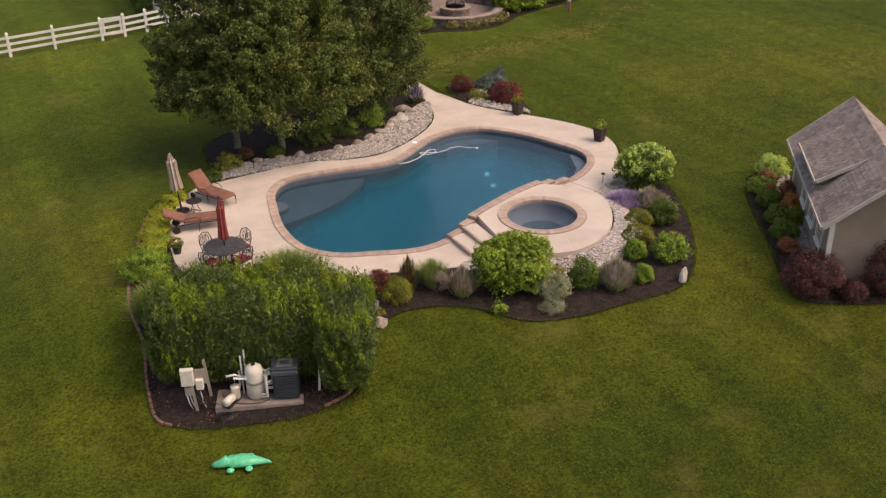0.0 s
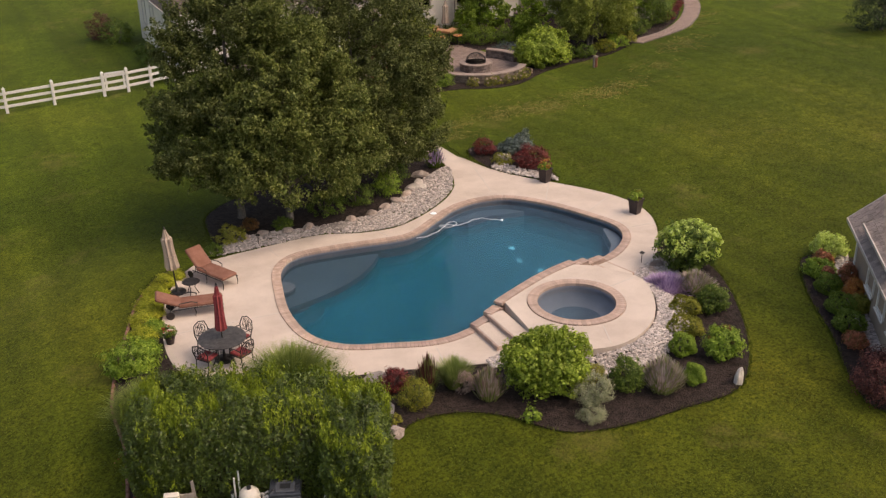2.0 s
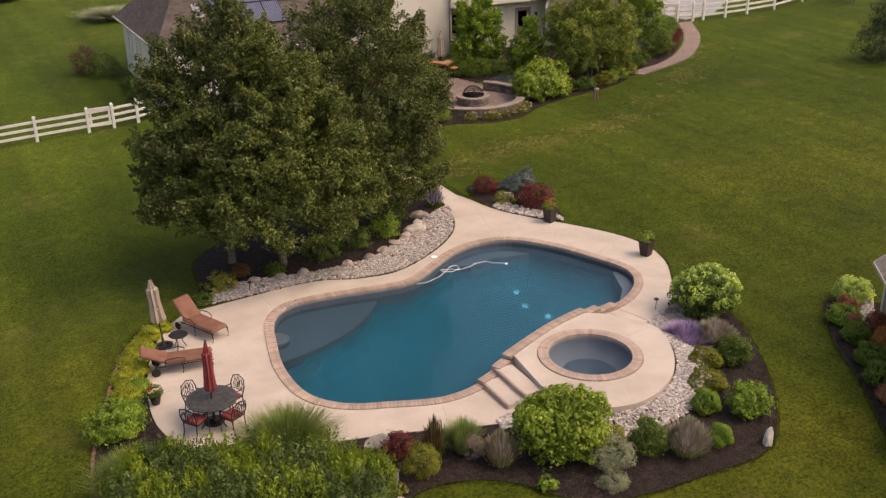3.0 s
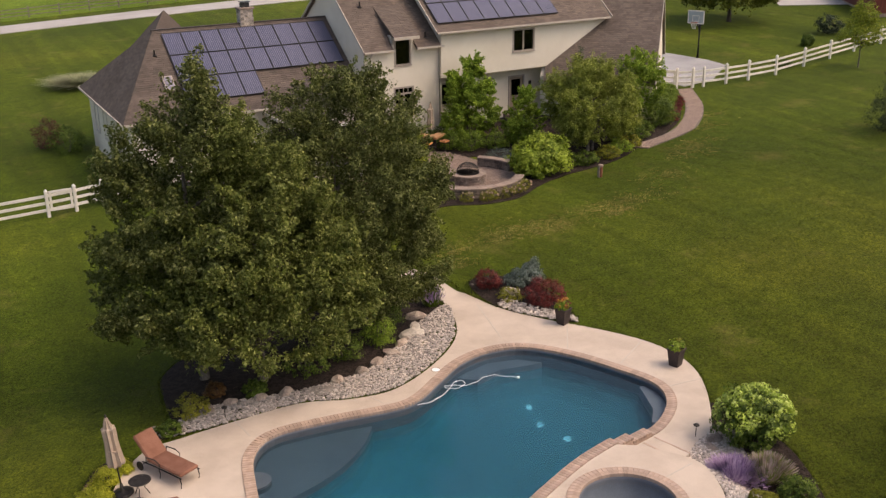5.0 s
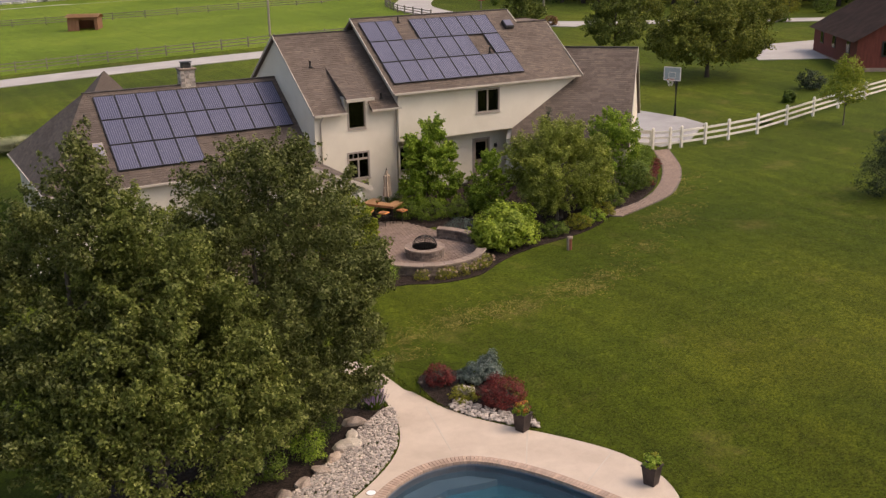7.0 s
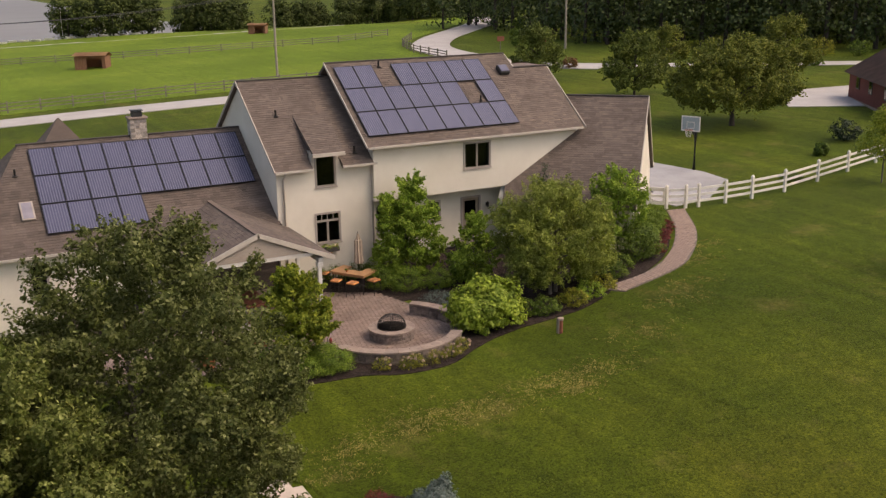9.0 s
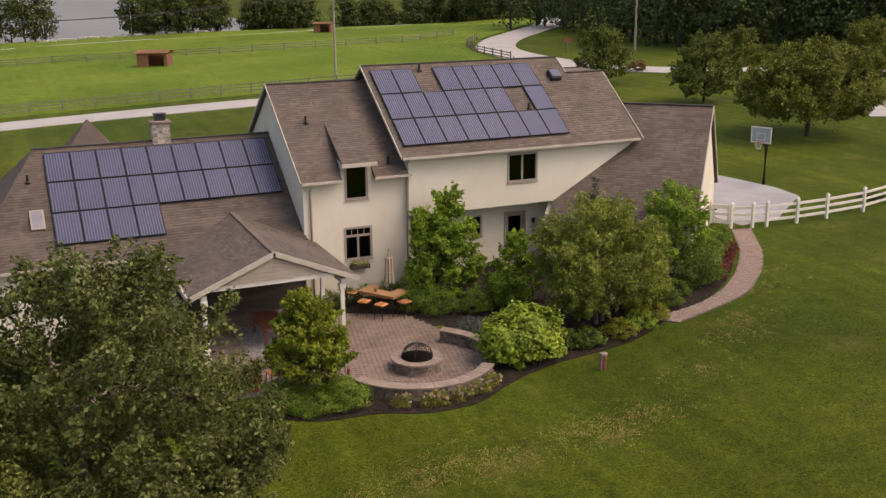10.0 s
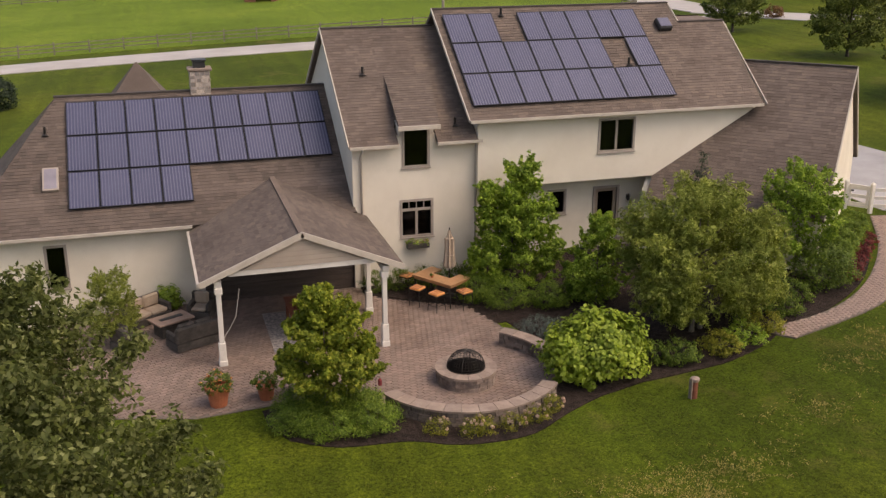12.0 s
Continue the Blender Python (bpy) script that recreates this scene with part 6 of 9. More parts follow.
def square_planter(x, y, z, mats, label, h=0.55, w=0.42):
    SEED[0] += 1
    rng = np.random.default_rng(SEED[0])
    ob = thing("planter", label, "planter", pose(x, y, z, 0, 0, 20), "dark planters on the deck")
    bm = bmesh.new()
    prof = [(w * 0.36, 0), (w * 0.5, h), (w * 0.55, h), (w * 0.55, h + 0.04), (w * 0.46, h + 0.04), (w * 0.44, h - 0.05), (0.01, h - 0.05)]
    rings = [[bm.verts.new((r * sx, r * sy, zz)) for sx, sy in ((1, 1), (-1, 1), (-1, -1), (1, -1))] for r, zz in prof]
    for u, v in zip(rings, rings[1:]):
        for k in range(4):
            bm.faces.new((u[k], u[(k + 1) % 4], v[(k + 1) % 4], v[k]))
    bm.faces.new(rings[0][::-1])
    part("pot", bm, M_planter, ob, "dark brown tapered square pot")
    for mt, n, lf, hh in mats:
        pos, nrm = clumps(rng, [(0, 0, h + hh * 0.5, w * 0.58, w * 0.58, hh * 0.6)], n, 0.08, 12)
        leaf_object("plant", pos, nrm, lf, mt, ob, 0.5, rng)
    return ob


square_planter(21.35, 27.05, 0, ((L_bright, 38, 0.08, 0.28), (L_flower, 10, 0.07, 0.44), (L_red, 14, 0.06, 0.4)), "dark square planter with red and orange flowers")
square_planter(22.6, 22.6, 0, ((L_bright, 42, 0.08, 0.3), (L_yellow, 14, 0.07, 0.36)), "dark square planter with green and yellow plants")
fp = thing("flower_pot", "small dark pot of red geraniums on the deck", "flower pot", pose(4.55, 21.0, 0))
part("pot", lathe([(0.11, 0), (0.16, 0.24), (0.18, 0.24), (0.18, 0.27), (0.15, 0.27), (0.14, 0.22), (0.01, 0.22)], 16), M_planter, fp)
rng = np.random.default_rng(77)
pos, nrm = clumps(rng, [(0, 0, 0.4, 0.26, 0.26, 0.18)], 40, 0.07, 12)
leaf_object("plant", pos, nrm, 0.06, L_green, fp, 0.6, rng)
pos, nrm = clumps(rng, [(0, 0, 0.44, 0.22, 0.22, 0.16)], 9, 0.05, 10)
leaf_object("blossom", pos, nrm, 0.045, leafy("red petals", (0.4, 0.03, 0.02), (0.55, 0.05, 0.03), (0.6, 0.1, 0.06)), fp, 0.9, rng)

# hose floating in a loop on the water
loop = [(14.32, 24.62), (14.75, 24.6), (15.2, 24.75), (15.6, 25.0), (15.95, 25.3), (16.2, 25.35), (16.25, 25.1), (15.95, 24.95), (15.65, 25.05), (15.6, 25.25), (15.8, 25.2), (16.2, 24.98), (16.6, 25.0), (16.95, 25.15), (17.3, 25.12), (17.6, 24.85), (17.9, 24.6)]
hose = thing("pool_hose", "white floating pool cleaner hose looped on the water", "pool hose", pose(14.32, 24.62, -0.1))
pts = [(x - 14.32, y - 24.62, 0.012 * math.sin(i)) for i, (x, y) in enumerate(spline(loop, 5, False))]
part("hose", tube(pts, 0.011, 7), M_foam, hose, smooth=True)
part("float", lathe([(0.01, -0.03), (0.05, -0.02), (0.05, 0.02), (0.01, 0.03)], 10), M_foam, hose).location = (3.58, -0.02, 0.0)

# inflatable float on the lawn
bm = bmesh.new()
body = [(-0.72, 0.02, 0.05), (-0.66, 0.07, 0.07), (-0.5, 0.13, 0.1), (-0.36, 0.15, 0.13), (-0.3, 0.13, 0.12), (-0.2, 0.2, 0.13), (0.0, 0.23, 0.14), (0.2, 0.2, 0.13), (0.38, 0.14, 0.1), (0.52, 0.09, 0.08), (0.66, 0.04, 0.06), (0.74, 0.012, 0.04)]
rings = []
for x, w, h in body:
    yy = 0.10 * max(0, x - 0.35) ** 1.3 * (-2.0)
    rings.append([bm.verts.new((x, yy + w * math.cos(2 * math.pi * k / 14), h * (1 + (1.0 if math.sin(2 * math.pi * k / 14) > 0 else 0.9) * math.sin(2 * math.pi * k / 14)) + (0.05 if x == -0.36 and 2 < k < 6 else 0))) for k in range(14)])
for u, v in zip(rings, rings[1:]):
    for k in range(14):
        bm.faces.new((u[k], v[k], v[(k + 1) % 14], u[(k + 1) % 14]))
bm.faces.new(rings[0])
bm.faces.new(rings[-1][::-1])
for x, s in ((-0.25, 1), (0.22, 1), (-0.25, -1), (0.2, -1)):
    bmesh.ops.create_icosphere(bm, subdivisions=2, radius=1.0, matrix=Matrix.Translation((x, 0.25 * s, 0.06)) @ Matrix.Rotation(0.5 * s, 4, "Z") @ Matrix.Diagonal((0.1, 0.1, 0.05, 1)))
for s in (1, -1):
    bmesh.ops.create_icosphere(bm, subdivisions=1, radius=0.035, matrix=Matrix.Translation((-0.37, 0.06 * s, 0.26)))
bmesh.ops.recalc_face_normals(bm, faces=bm.faces[:])
croc = part("pool_float", bm, M_croc, smooth=True)
tagged(croc, "glossy green inflatable reptile pool float lying on the lawn", "pool float")
croc.matrix_basis = pose(3.35, 10.65, gz(3.35, 10.65) + 0.02, 0, 0, -20)

# ---- pool equipment ----
EQ = pose(4.55, 12.65, gz(4.55, 12.5) + 0.03, 0, 0, -22)
pad = part("equipment_pad", box(bmesh.new(), (-1.15, -0.42, -0.3), (1.15, 0.42, 0.06), bevel=0.015), M_capstone)
tagged(pad, "low concrete pad under the pool equipment", "concrete pad")
pad.matrix_basis = EQ
at = lambda x, y, z=0.06, rz=0.0: EQ @ pose(x, y, z, 0, 0, rz)
ft = thing("pool_filter", "tall ivory pool filter tank with clamp band", "pool filter", at(-0.1, 0.0))
part("tank", lathe([(0.18, 0.0), (0.2, 0.06), (0.235, 0.1), (0.245, 0.48), (0.245, 0.8), (0.21, 0.92), (0.13, 0.98), (0.02, 1.0)], 24), M_tank, ft, smooth=True)
part("clamp_band", lathe([(0.24, 0.5), (0.265, 0.5), (0.265, 0.56), (0.24, 0.56)], 24), M_galv, ft)
part("gauge", lathe([(0.05, 0.98), (0.05, 1.06), (0.01, 1.07)], 10), M_black, ft)
for s in (0.1, -0.1):
    part("pipe", tube([(0.27, s, 0.3), (0.5, s, 0.3), (0.5, s, 0.62 + s)], 0.035, 8), M_pvc, ft, smooth=True)
for y, z0, z1 in ((-0.22, 0.12, 0.78), (-0.3, 0.25, 0.6)):
    part("pipe", tube([(0.16, y, z0), (0.33, y, z0), (0.33, y, z1), (0.46, y + 0.12, z1)], 0.03, 8), M_pvc, ft, smooth=True)
part("pipe", tube([(-0.24, 0.05, 0.62), (-0.42, 0.05, 0.62), (-0.5, -0.05, 0.75), (-0.72, -0.1, 0.75)], 0.03, 8), M_pvc, ft, smooth=True)
pm = thing("pool_pump", "ivory pool pump with strainer basket and white pipes", "pool pump", at(-0.62, -0.08, 0.06, 60))
part("strainer", lathe([(0.1, 0.05), (0.12, 0.1), (0.12, 0.36), (0.13, 0.38), (0.13, 0.42), (0.02, 0.44)], 16), M_tank, pm, smooth=True)
mo = part("motor", lathe([(0.02, 0), (0.11, 0.02), (0.11, 0.36), (0.02, 0.38)], 16), M_tank, pm, smooth=True)
mo.matrix_basis = Matrix.Translation((-0.12, 0, 0.17)) @ Matrix.Rotation(radians(-90), 4, "Y")
part("foot", boxes(((-0.45, -0.1, 0), (0.1, 0.1, 0.06))), M_black, pm)
part("pipe", tube([(0, 0, 0.4), (0, 0, 0.66), (0.1, -0.3, 0.66), (0.3, -0.5, 0.66)], 0.035, 8), M_pvc, pm, smooth=True)
part("pipe", tube([(0.12, 0, 0.22), (0.35, 0.1, 0.22), (0.35, 0.1, 0.7)], 0.035, 8), M_pvc, pm, smooth=True)
vm = part("valve", lathe([(0.05, 0), (0.07, 0.03), (0.07, 0.1), (0.05, 0.13)], 10), M_black, pm)
vm.location = (0.35, 0.1, 0.7)
ht = thing("pool_heater", "charcoal pool heater with slatted front and top panel", "pool heater", at(0.72, 0.05, 0.06))
part("cabinet", box(bmesh.new(), (-0.33, -0.33, 0.03), (0.33, 0.33, 0.9), bevel=0.03), M_heater, ht)
part("top", box(bmesh.new(), (-0.36, -0.36, 0.9), (0.36, 0.36, 1.02), bevel=0.03), M_heater, ht)
part("control_panel", box(bmesh.new(), (-0.22, -0.3, 1.02), (0.22, 0.06, 1.05), bevel=0.012), M_panel, ht, "grey control panel")
part("screen", box(bmesh.new(), (-0.12, -0.2, 1.05), (0.12, -0.02, 1.056), bevel=0.003), M_black, ht, "dark display")
part("hood", box(bmesh.new(), (-0.36, -0.375, 0.8), (0.36, -0.34, 0.93), bevel=0.012), M_panel, ht, "grey front hood")
for x, z in ((-0.27, -0.2), (0.27, -0.2), (0.27, -0.05)):
    part("knob", lathe([(0.035, 1.02), (0.035, 1.04), (0.02, 1.05)], 10, centre=(x, z)), M_black, ht)
part("badge", boxes(((-0.07, 0.1, 1.02), (0.07, 0.14, 1.024))), M_galv, ht, "pale plain badge")
for k in range(8):
    part("louvre", box(bmesh.new(), (-0.28, -0.365, 0.12 + 0.08 * k), (0.28, -0.33, 0.165 + 0.08 * k), bevel=0.008), M_heater, ht)
for y in (0.12, -0.12):
    part("pipe", tube([(-0.33, y, 0.3), (-0.55, y, 0.3), (-0.55, y, 0.7), (-0.72, y, 0.7)], 0.035, 8), M_pvc, ht, smooth=True)
part("pipe", tube([(0.34, 0.1, 0.5), (0.5, 0.1, 0.5), (0.5, 0.2, 0.0)], 0.02, 8), M_black, ht, smooth=True)
for y in (0.0, 0.16):
    part("pipe", tube([(-0.56, y, 0.06), (-0.56, y, 0.62), (-0.44, y, 0.72), (-0.36, y, 0.6), (-0.36, y, 0.36)], 0.032, 8), M_pvc, ht, smooth=True)
cp = thing("control_stand", "ivory control boxes on leaning timber posts with cables", "control box", pose(3.02, 13.15, gz(3.02, 13.15), 0, 0, -20))
for x, y in ((-0.05, -0.1), (0.3, 0.35)):
    part("post", tube([(x, y, 0), (x - 0.1, y + 0.06, 1.25)], 0.055, 4), M_greywood, cp)
part("crossboard", box(bmesh.new(), (-0.3, 0.0, 0.75), (0.3, 0.04, 1.2), bevel=0.006), M_greywood, cp)
part("box", box(bmesh.new(), (-0.36, -0.16, 0.8), (-0.02, 0.0, 1.3), bevel=0.02), M_tank, cp, "ivory electrical box")
part("box", box(bmesh.new(), (0.0, -0.14, 0.65), (0.2, 0.0, 0.95), bevel=0.02), M_tank, cp, "ivory timer box")
part("box", box(bmesh.new(), (-0.3, -0.12, 0.48), (-0.1, 0.0, 0.74), bevel=0.015), M_greywood, cp, "weathered junction box")
for x, z in ((-0.26, 0.46), (-0.18, 0.44), (0.1, 0.6)):
    part("conduit", tube([(x, -0.06, z), (x + 0.03, -0.08, 0.25), (x + 0.1, -0.05, 0.0)], 0.016, 6), M_pvc, cp, smooth=True)
for k in range(4):
    part("cable", tube([(-0.1 + 0.08 * k, -0.06, 0.7), (0.1 + 0.08 * k, -0.2, 0.3), (0.4 + 0.1 * k, -0.15, 0.08), (0.75, 0.1 - 0.06 * k, 0.05)], 0.012, 5), M_iron, cp)
vp = thing("vent_post", "white pipe post with black cap by the hedge", "pipe post", pose(6.02, 12.1, gz(6.02, 12.1), 0, 4, 0))
part("pipe", tube([(0, 0, 0), (0, 0, 0.85)], 0.035, 8), M_pvc, vp)
part("cap", lathe([(0.05, 0.82), (0.07, 0.85), (0.07, 1.0), (0.03, 1.12), (0.01, 1.13)], 10), M_black, vp)
cb = thing("cable", "black cable trailing along the equipment pad", "cable", EQ)
part("cable", tube([(-1.0, 0.1, 0.085), (-0.8, -0.25, 0.08), (-0.35, -0.36, 0.075), (0.05, -0.34, 0.075), (0.25, -0.22, 0.08), (0.3, 0.0, 0.2), (0.36, 0.12, 0.45)], 0.014, 6), M_black, cb, smooth=True)
hs = thing("coiled_hose", "dark garden hose coiled beside the equipment pad", "hose", pose(3.55, 12.45, gz(3.55, 12.45) + 0.04))
part("hose", tube([((0.13 + 0.004 * k) * math.cos(k * 0.5), (0.13 + 0.004 * k) * math.sin(k * 0.5), 0.015 + 0.004 * (k % 13)) for k in range(40)] + [(0.9, -0.2, 0.1), (1.4, -0.3, 0.12), (2.0, 0.1, 0.3)], 0.015, 6), M_black, hs, smooth=True)
for k, (x, y) in enumerate(((4.2, 12.95), (4.32, 13.0))):
    pp = thing("standpipe", "thin white standpipe rising behind the filter", "pipe", pose(x, y, gz(x, y)), "standpipes")
    part("pipe", tube([(0, 0, 0), (0, 0, 1.25 + 0.1 * k)], 0.022, 6), M_pvc, pp)

# fallen leaves drifted along the rim of the mulch
rng = np.random.default_rng(205)
lv = []
for cx, cy, sx, sy, n in ((2.35, 14.6, 0.18, 0.8, 110), (6.5, 12.0, 0.4, 0.3, 140), (3.5, 12.9, 0.35, 0.3, 60), (5.8, 12.2, 0.4, 0.25, 60)):
    for q in rng.normal(size=(n, 2)):
        x, y = cx + sx * q[0], cy + sy * q[1]
        lv.append((x, y, gz(x, y) + 0.05))
lv = np.array(lv)
tagged(leaf_object("fallen_leaves", lv, np.array([0, 0, 1.0]) + 0.4 * rng.normal(size=lv.shape), 0.06, L_russet, None, 0.55, rng), "russet fallen leaves strewn on dark mulch", "fallen leaves", kind="stuff")

# ---- planting round the pool ----
tuft("feather_grass", "pale green arching feather grass at the hedge corner", 3.15, 16.9, 2.5, 1.5, L_feather, 6500, 0.006, lean=0.85)
tuft("feather_grass", "pale green arching feather grass behind the hedge", 6.9, 16.8, 3.1, 1.35, L_feather, 6500, 0.006, lean=0.9)
shrub("conifer_shrub", "bright green layered dwarf conifer", 3.35, 20.0, 1.5, 1.5, 0.9, L_bright, 0.12, 190, 24, 0.2, aspect=0.25, flat=0.3)
for k, (x, y, w) in enumerate(((4.85, 24.35, 0.8), (4.5, 23.6, 0.85), (4.15, 22.7, 0.9), (3.95, 21.8, 0.95), (5.3, 25.0, 0.75), (3.8, 20.95, 0.9), (4.5, 23.0, 0.7), (4.95, 24.1, 0.6), (4.3, 22.0, 0.7), (5.75, 25.3, 0.6))):
    shrub("groundcover", "low golden-green groundcover along the deck", x, y, w, w, 0.36, L_bright if k in (5, 8) else L_golden, 0.05, 170, 22, 0.09, group="golden groundcover")
shrub("barberry", "dark red rounded barberry", 9.45, 15.65, 0.85, 0.8, 0.65, L_red, 0.05, 170, 24)
shrub("gold_shrub", "yellow-olive feathery shrub in the mulch bed", 9.6, 14.65, 0.95, 0.9, 0.85, L_olive, 0.07, 170, 24, aspect=0.22)
tuft("fountain_grass", "green clump with thin reddish plumes", 10.2, 15.2, 0.75, 1.15, L_grass, 320, 0.010, lean=0.2, tip=L_maroon)
shrub("sedum", "pink-tan flowering sedum mound", 11.05, 14.7, 0.6, 0.5, 0.62, L_spike, 0.05, 90, 20)
tuft("feather_grass", "soft green ornamental grass clump", 10.9, 15.0, 1.35, 0.95, L_grass, 1400, 0.010, lean=0.75)
tuft("catmint", "greyish catmint with fading mauve spikes", 11.5, 14.15, 1.0, 0.95, L_grass, 900, 0.012, lean=0.3, tip=L_spike, category="perennial")
hyd = [(0, 0, 0.85, 1.1, 1.05, 0.85), (0.3, -0.1, 1.05, 0.85, 0.85, 0.72), (-0.4, 0.1, 0.9, 0.8, 0.8, 0.7), (0.1, -0.5, 0.7, 0.8, 0.6, 0.6)]
shrub("hydrangea", "large lime-green hydrangea dotted with pale blooms", 13.1, 13.85, 2.2, 2.2, 1.8, L_lime, 0.085, 560, 26, 0.15, aspect=0.55, blobs=hyd, bloom=(L_lime, 330, 0.075, 0.085))
shrub("artemisia", "silvery feathery artemisia spilling over mulch", 13.9, 12.75, 1.2, 1.0, 0.8, L_silver, 0.11, 170, 22, 0.13, aspect=0.12)
shrub("artemisia", "small silvery artemisia at the bed edge", 13.45, 12.1, 0.75, 0.6, 0.4, L_silver, 0.1, 80, 20, 0.1, aspect=0.12)
shrub("coreopsis", "yellow-flowered mound behind the silver foliage", 14.4, 13.5, 0.75, 0.75, 0.55, L_yellow, 0.05, 100, 20)
shrub("boxwood", "dark green upright shrub in mulch", 15.0, 12.75, 0.9, 0.85, 1.05, L_green, 0.06, 210, 24, 0.11)
tuft("russian_sage", "grey-mauve russian sage in bloom", 15.95, 12.4, 1.3, 1.0, L_grass, 1300, 0.009, lean=0.35, tip=L_mauve, category="perennial")
for x, y, w, h, mt, lb in ((16.9, 12.25, 0.55, 0.58, L_bright, "small round bright green boxwood"), (17.55, 13.55, 0.7, 0.65, L_bright, "round bright green boxwood ball"), (18.25, 14.3, 1.0, 0.6, L_olive, "round olive-green clipped shrub"),
                           (19.05, 15.3, 0.9, 0.55, L_olive, "low olive-green clipped shrub")):
    shrub("boxwood", lb, x, y, w, w, h, mt, 0.034, 900, 22, 0.032, group="clipped shrubs by the spa", shell=0.96)
shrub("laurel_shrub", "dark green shrub behind the clipped balls", 20.0, 15.15, 0.95, 0.9, 0.9, L_green, 0.07, 190, 22, 0.11)
shrub("viburnum", "loose green shrub with bronze tips", 18.5, 12.95, 1.1, 1.05, 0.95, L_bright, 0.08, 210, 22, 0.13, bloom=(L_dorange, 8, 0.05, 0.05))
tuft("lavender", "purple flowering lavender clump", 19.6, 16.85, 1.8, 0.65, L_lav, 1100, 0.010, lean=0.5, tip=L_lav, category="perennial")
tuft("catmint", "silvery mauve catmint clump", 20.4, 16.5, 1.45, 0.75, L_grass, 1300, 0.009, lean=0.5, tip=L_mauve, category="perennial")
hyd2 = [(0, 0, 0.8, 1.05, 1.05, 0.75), (0.2, 0.1, 0.95, 0.85, 0.85, 0.65)]
shrub("hydrangea", "tall green hydrangea covered with pale lime blooms", 21.3, 17.95, 2.2, 2.2, 1.6, L_green, 0.09, 420, 24, 0.14, aspect=0.6, blobs=hyd2, bloom=(L_bloom, 190, 0.075, 0.11))
shrub("seedling", "small green plant at the bed edge", 11.95, 12.75, 0.6, 0.4, 0.35, L_bright, 0.09, 22, 14, 0.1)
shrub("marigold", "low yellow flowers beside the stepping stones", 8.75, 14.25, 0.5, 0.45, 0.28, L_yellow, 0.05, 40, 16)
shrub("barberry", "dark red barberry beside the walkway", 20.75, 31.1, 1.0, 1.0, 0.75, L_red, 0.05, 150, 24)
shrub("barberry", "wide red barberry beside a planter", 21.8, 28.8, 1.6, 1.5, 0.95, L_red, 0.05, 280, 26)
shrub("spruce_shrub", "blue-grey spreading dwarf spruce", 22.1, 30.6, 2.0, 1.3, 1.0, L_blue, 0.1, 320, 22, 0.13, aspect=0.4, blobs=[(0, 0, 0.3, 0.8, 0.5, 0.28), (0.3, 0.1, 0.42, 0.36, 0.32, 0.3), (0.5, 0.15, 0.6, 0.1, 0.1, 0.3)])
shrub("spirea", "yellow-green low shrub between barberries", 20.85, 29.7, 1.1, 0.9, 0.5, L_olive, 0.05, 100, 20)
for x, y, w, h, mt in ((8.25, 27.4, 1.2, 0.6, L_yellow), (7.4, 26.6, 0.7, 0.4, L_green), (10.3, 27.7, 0.8, 0.4, L_green), (12.2, 28.2, 1.5, 0.8, L_green), (13.6, 28.6, 1.5, 0.9, L_green), (15.1, 28.9, 1.1, 1.1, L_bright), (15.9, 29.9, 1.1, 1.2, L_green), (9.2, 28.2, 0.7, 0.4, L_dorange)):
    shrub("shrub", "golden low shrub in the tree bed" if mt is L_yellow else "russet low plant in the tree bed" if mt is L_dorange else "green rounded shrub in the shade of the trees", x, y, w, w, h, mt, 0.06, 130, 22, group="shrubs under the trees")
tuft("liatris", "green blades with thin mauve flower spikes by the walkway", 18.2, 30.9, 1.0, 1.0, L_green, 260, 0.012, lean=0.3, tip=L_lav, category="perennial")

# boulders
ROCKS = [(17.2, 30.2, 0.34, 0), (16.75, 29.5, 0.32, 1), (16.35, 28.95, 0.4, 1), (15.7, 28.45, 0.32, 0), (15.1, 28.0, 0.36, 0), (14.4, 27.6, 0.29, 0), (13.7, 27.3, 0.27, 0), (12.8, 27.1, 0.27, 0), (11.1, 27.15, 0.32, 0), (10.3, 27.25, 0.27, 0), (9.4, 27.4, 0.29, 0), (8.7, 27.35, 0.26, 0), (18.05, 11.75, 0.32, 1), (8.6, 13.8, 0.3, 0), (21.15, 30.15, 0.36, 1), (20.5, 18.55, 0.28, 0), (20.9, 18.85, 0.25, 0), (20.1, 18.25, 0.22, 0), (16.0, 28.7, 0.21, 0), (7.0, 27.0, 0.2, 0)]
M_pale = surface("pale boulder", (0.50, 0.43, 0.36), (0.62, 0.55, 0.47), 2.5, 30, 0.9, bump=0.6, dist=0.03, dirt=0.25)
rng = np.random.default_rng(31)
for x, y, r, pale in ROCKS:
    bm = bmesh.new()
    bmesh.ops.create_icosphere(bm, subdivisions=2, radius=1.0)
    sc = (rng.uniform(0.9, 1.4), rng.uniform(0.7, 1.0), rng.uniform(0.55, 0.85))
    if y < 13:
        sc = (0.75, 0.5, 1.6)
    for v in bm.verts:
        n = noise.noise(v.co * 1.7 + Vector((x, y, r)))
        v.co = Vector((v.co.x * sc[0], v.co.y * sc[1], v.co.z * sc[2])) * r * 0.85 * (1 + 0.42 * n)
    ob = part("boulder", bm, M_pale if pale else M_boulder)
    tagged(ob, "pale weathered boulder in the planting bed" if pale else "tan-grey boulder edging the river stones", "boulder", "boulders")
    ob.matrix_basis = pose(x, y, gz(x, y) + r * 0.12, 0, 0, float(rng.uniform(0, 360)))
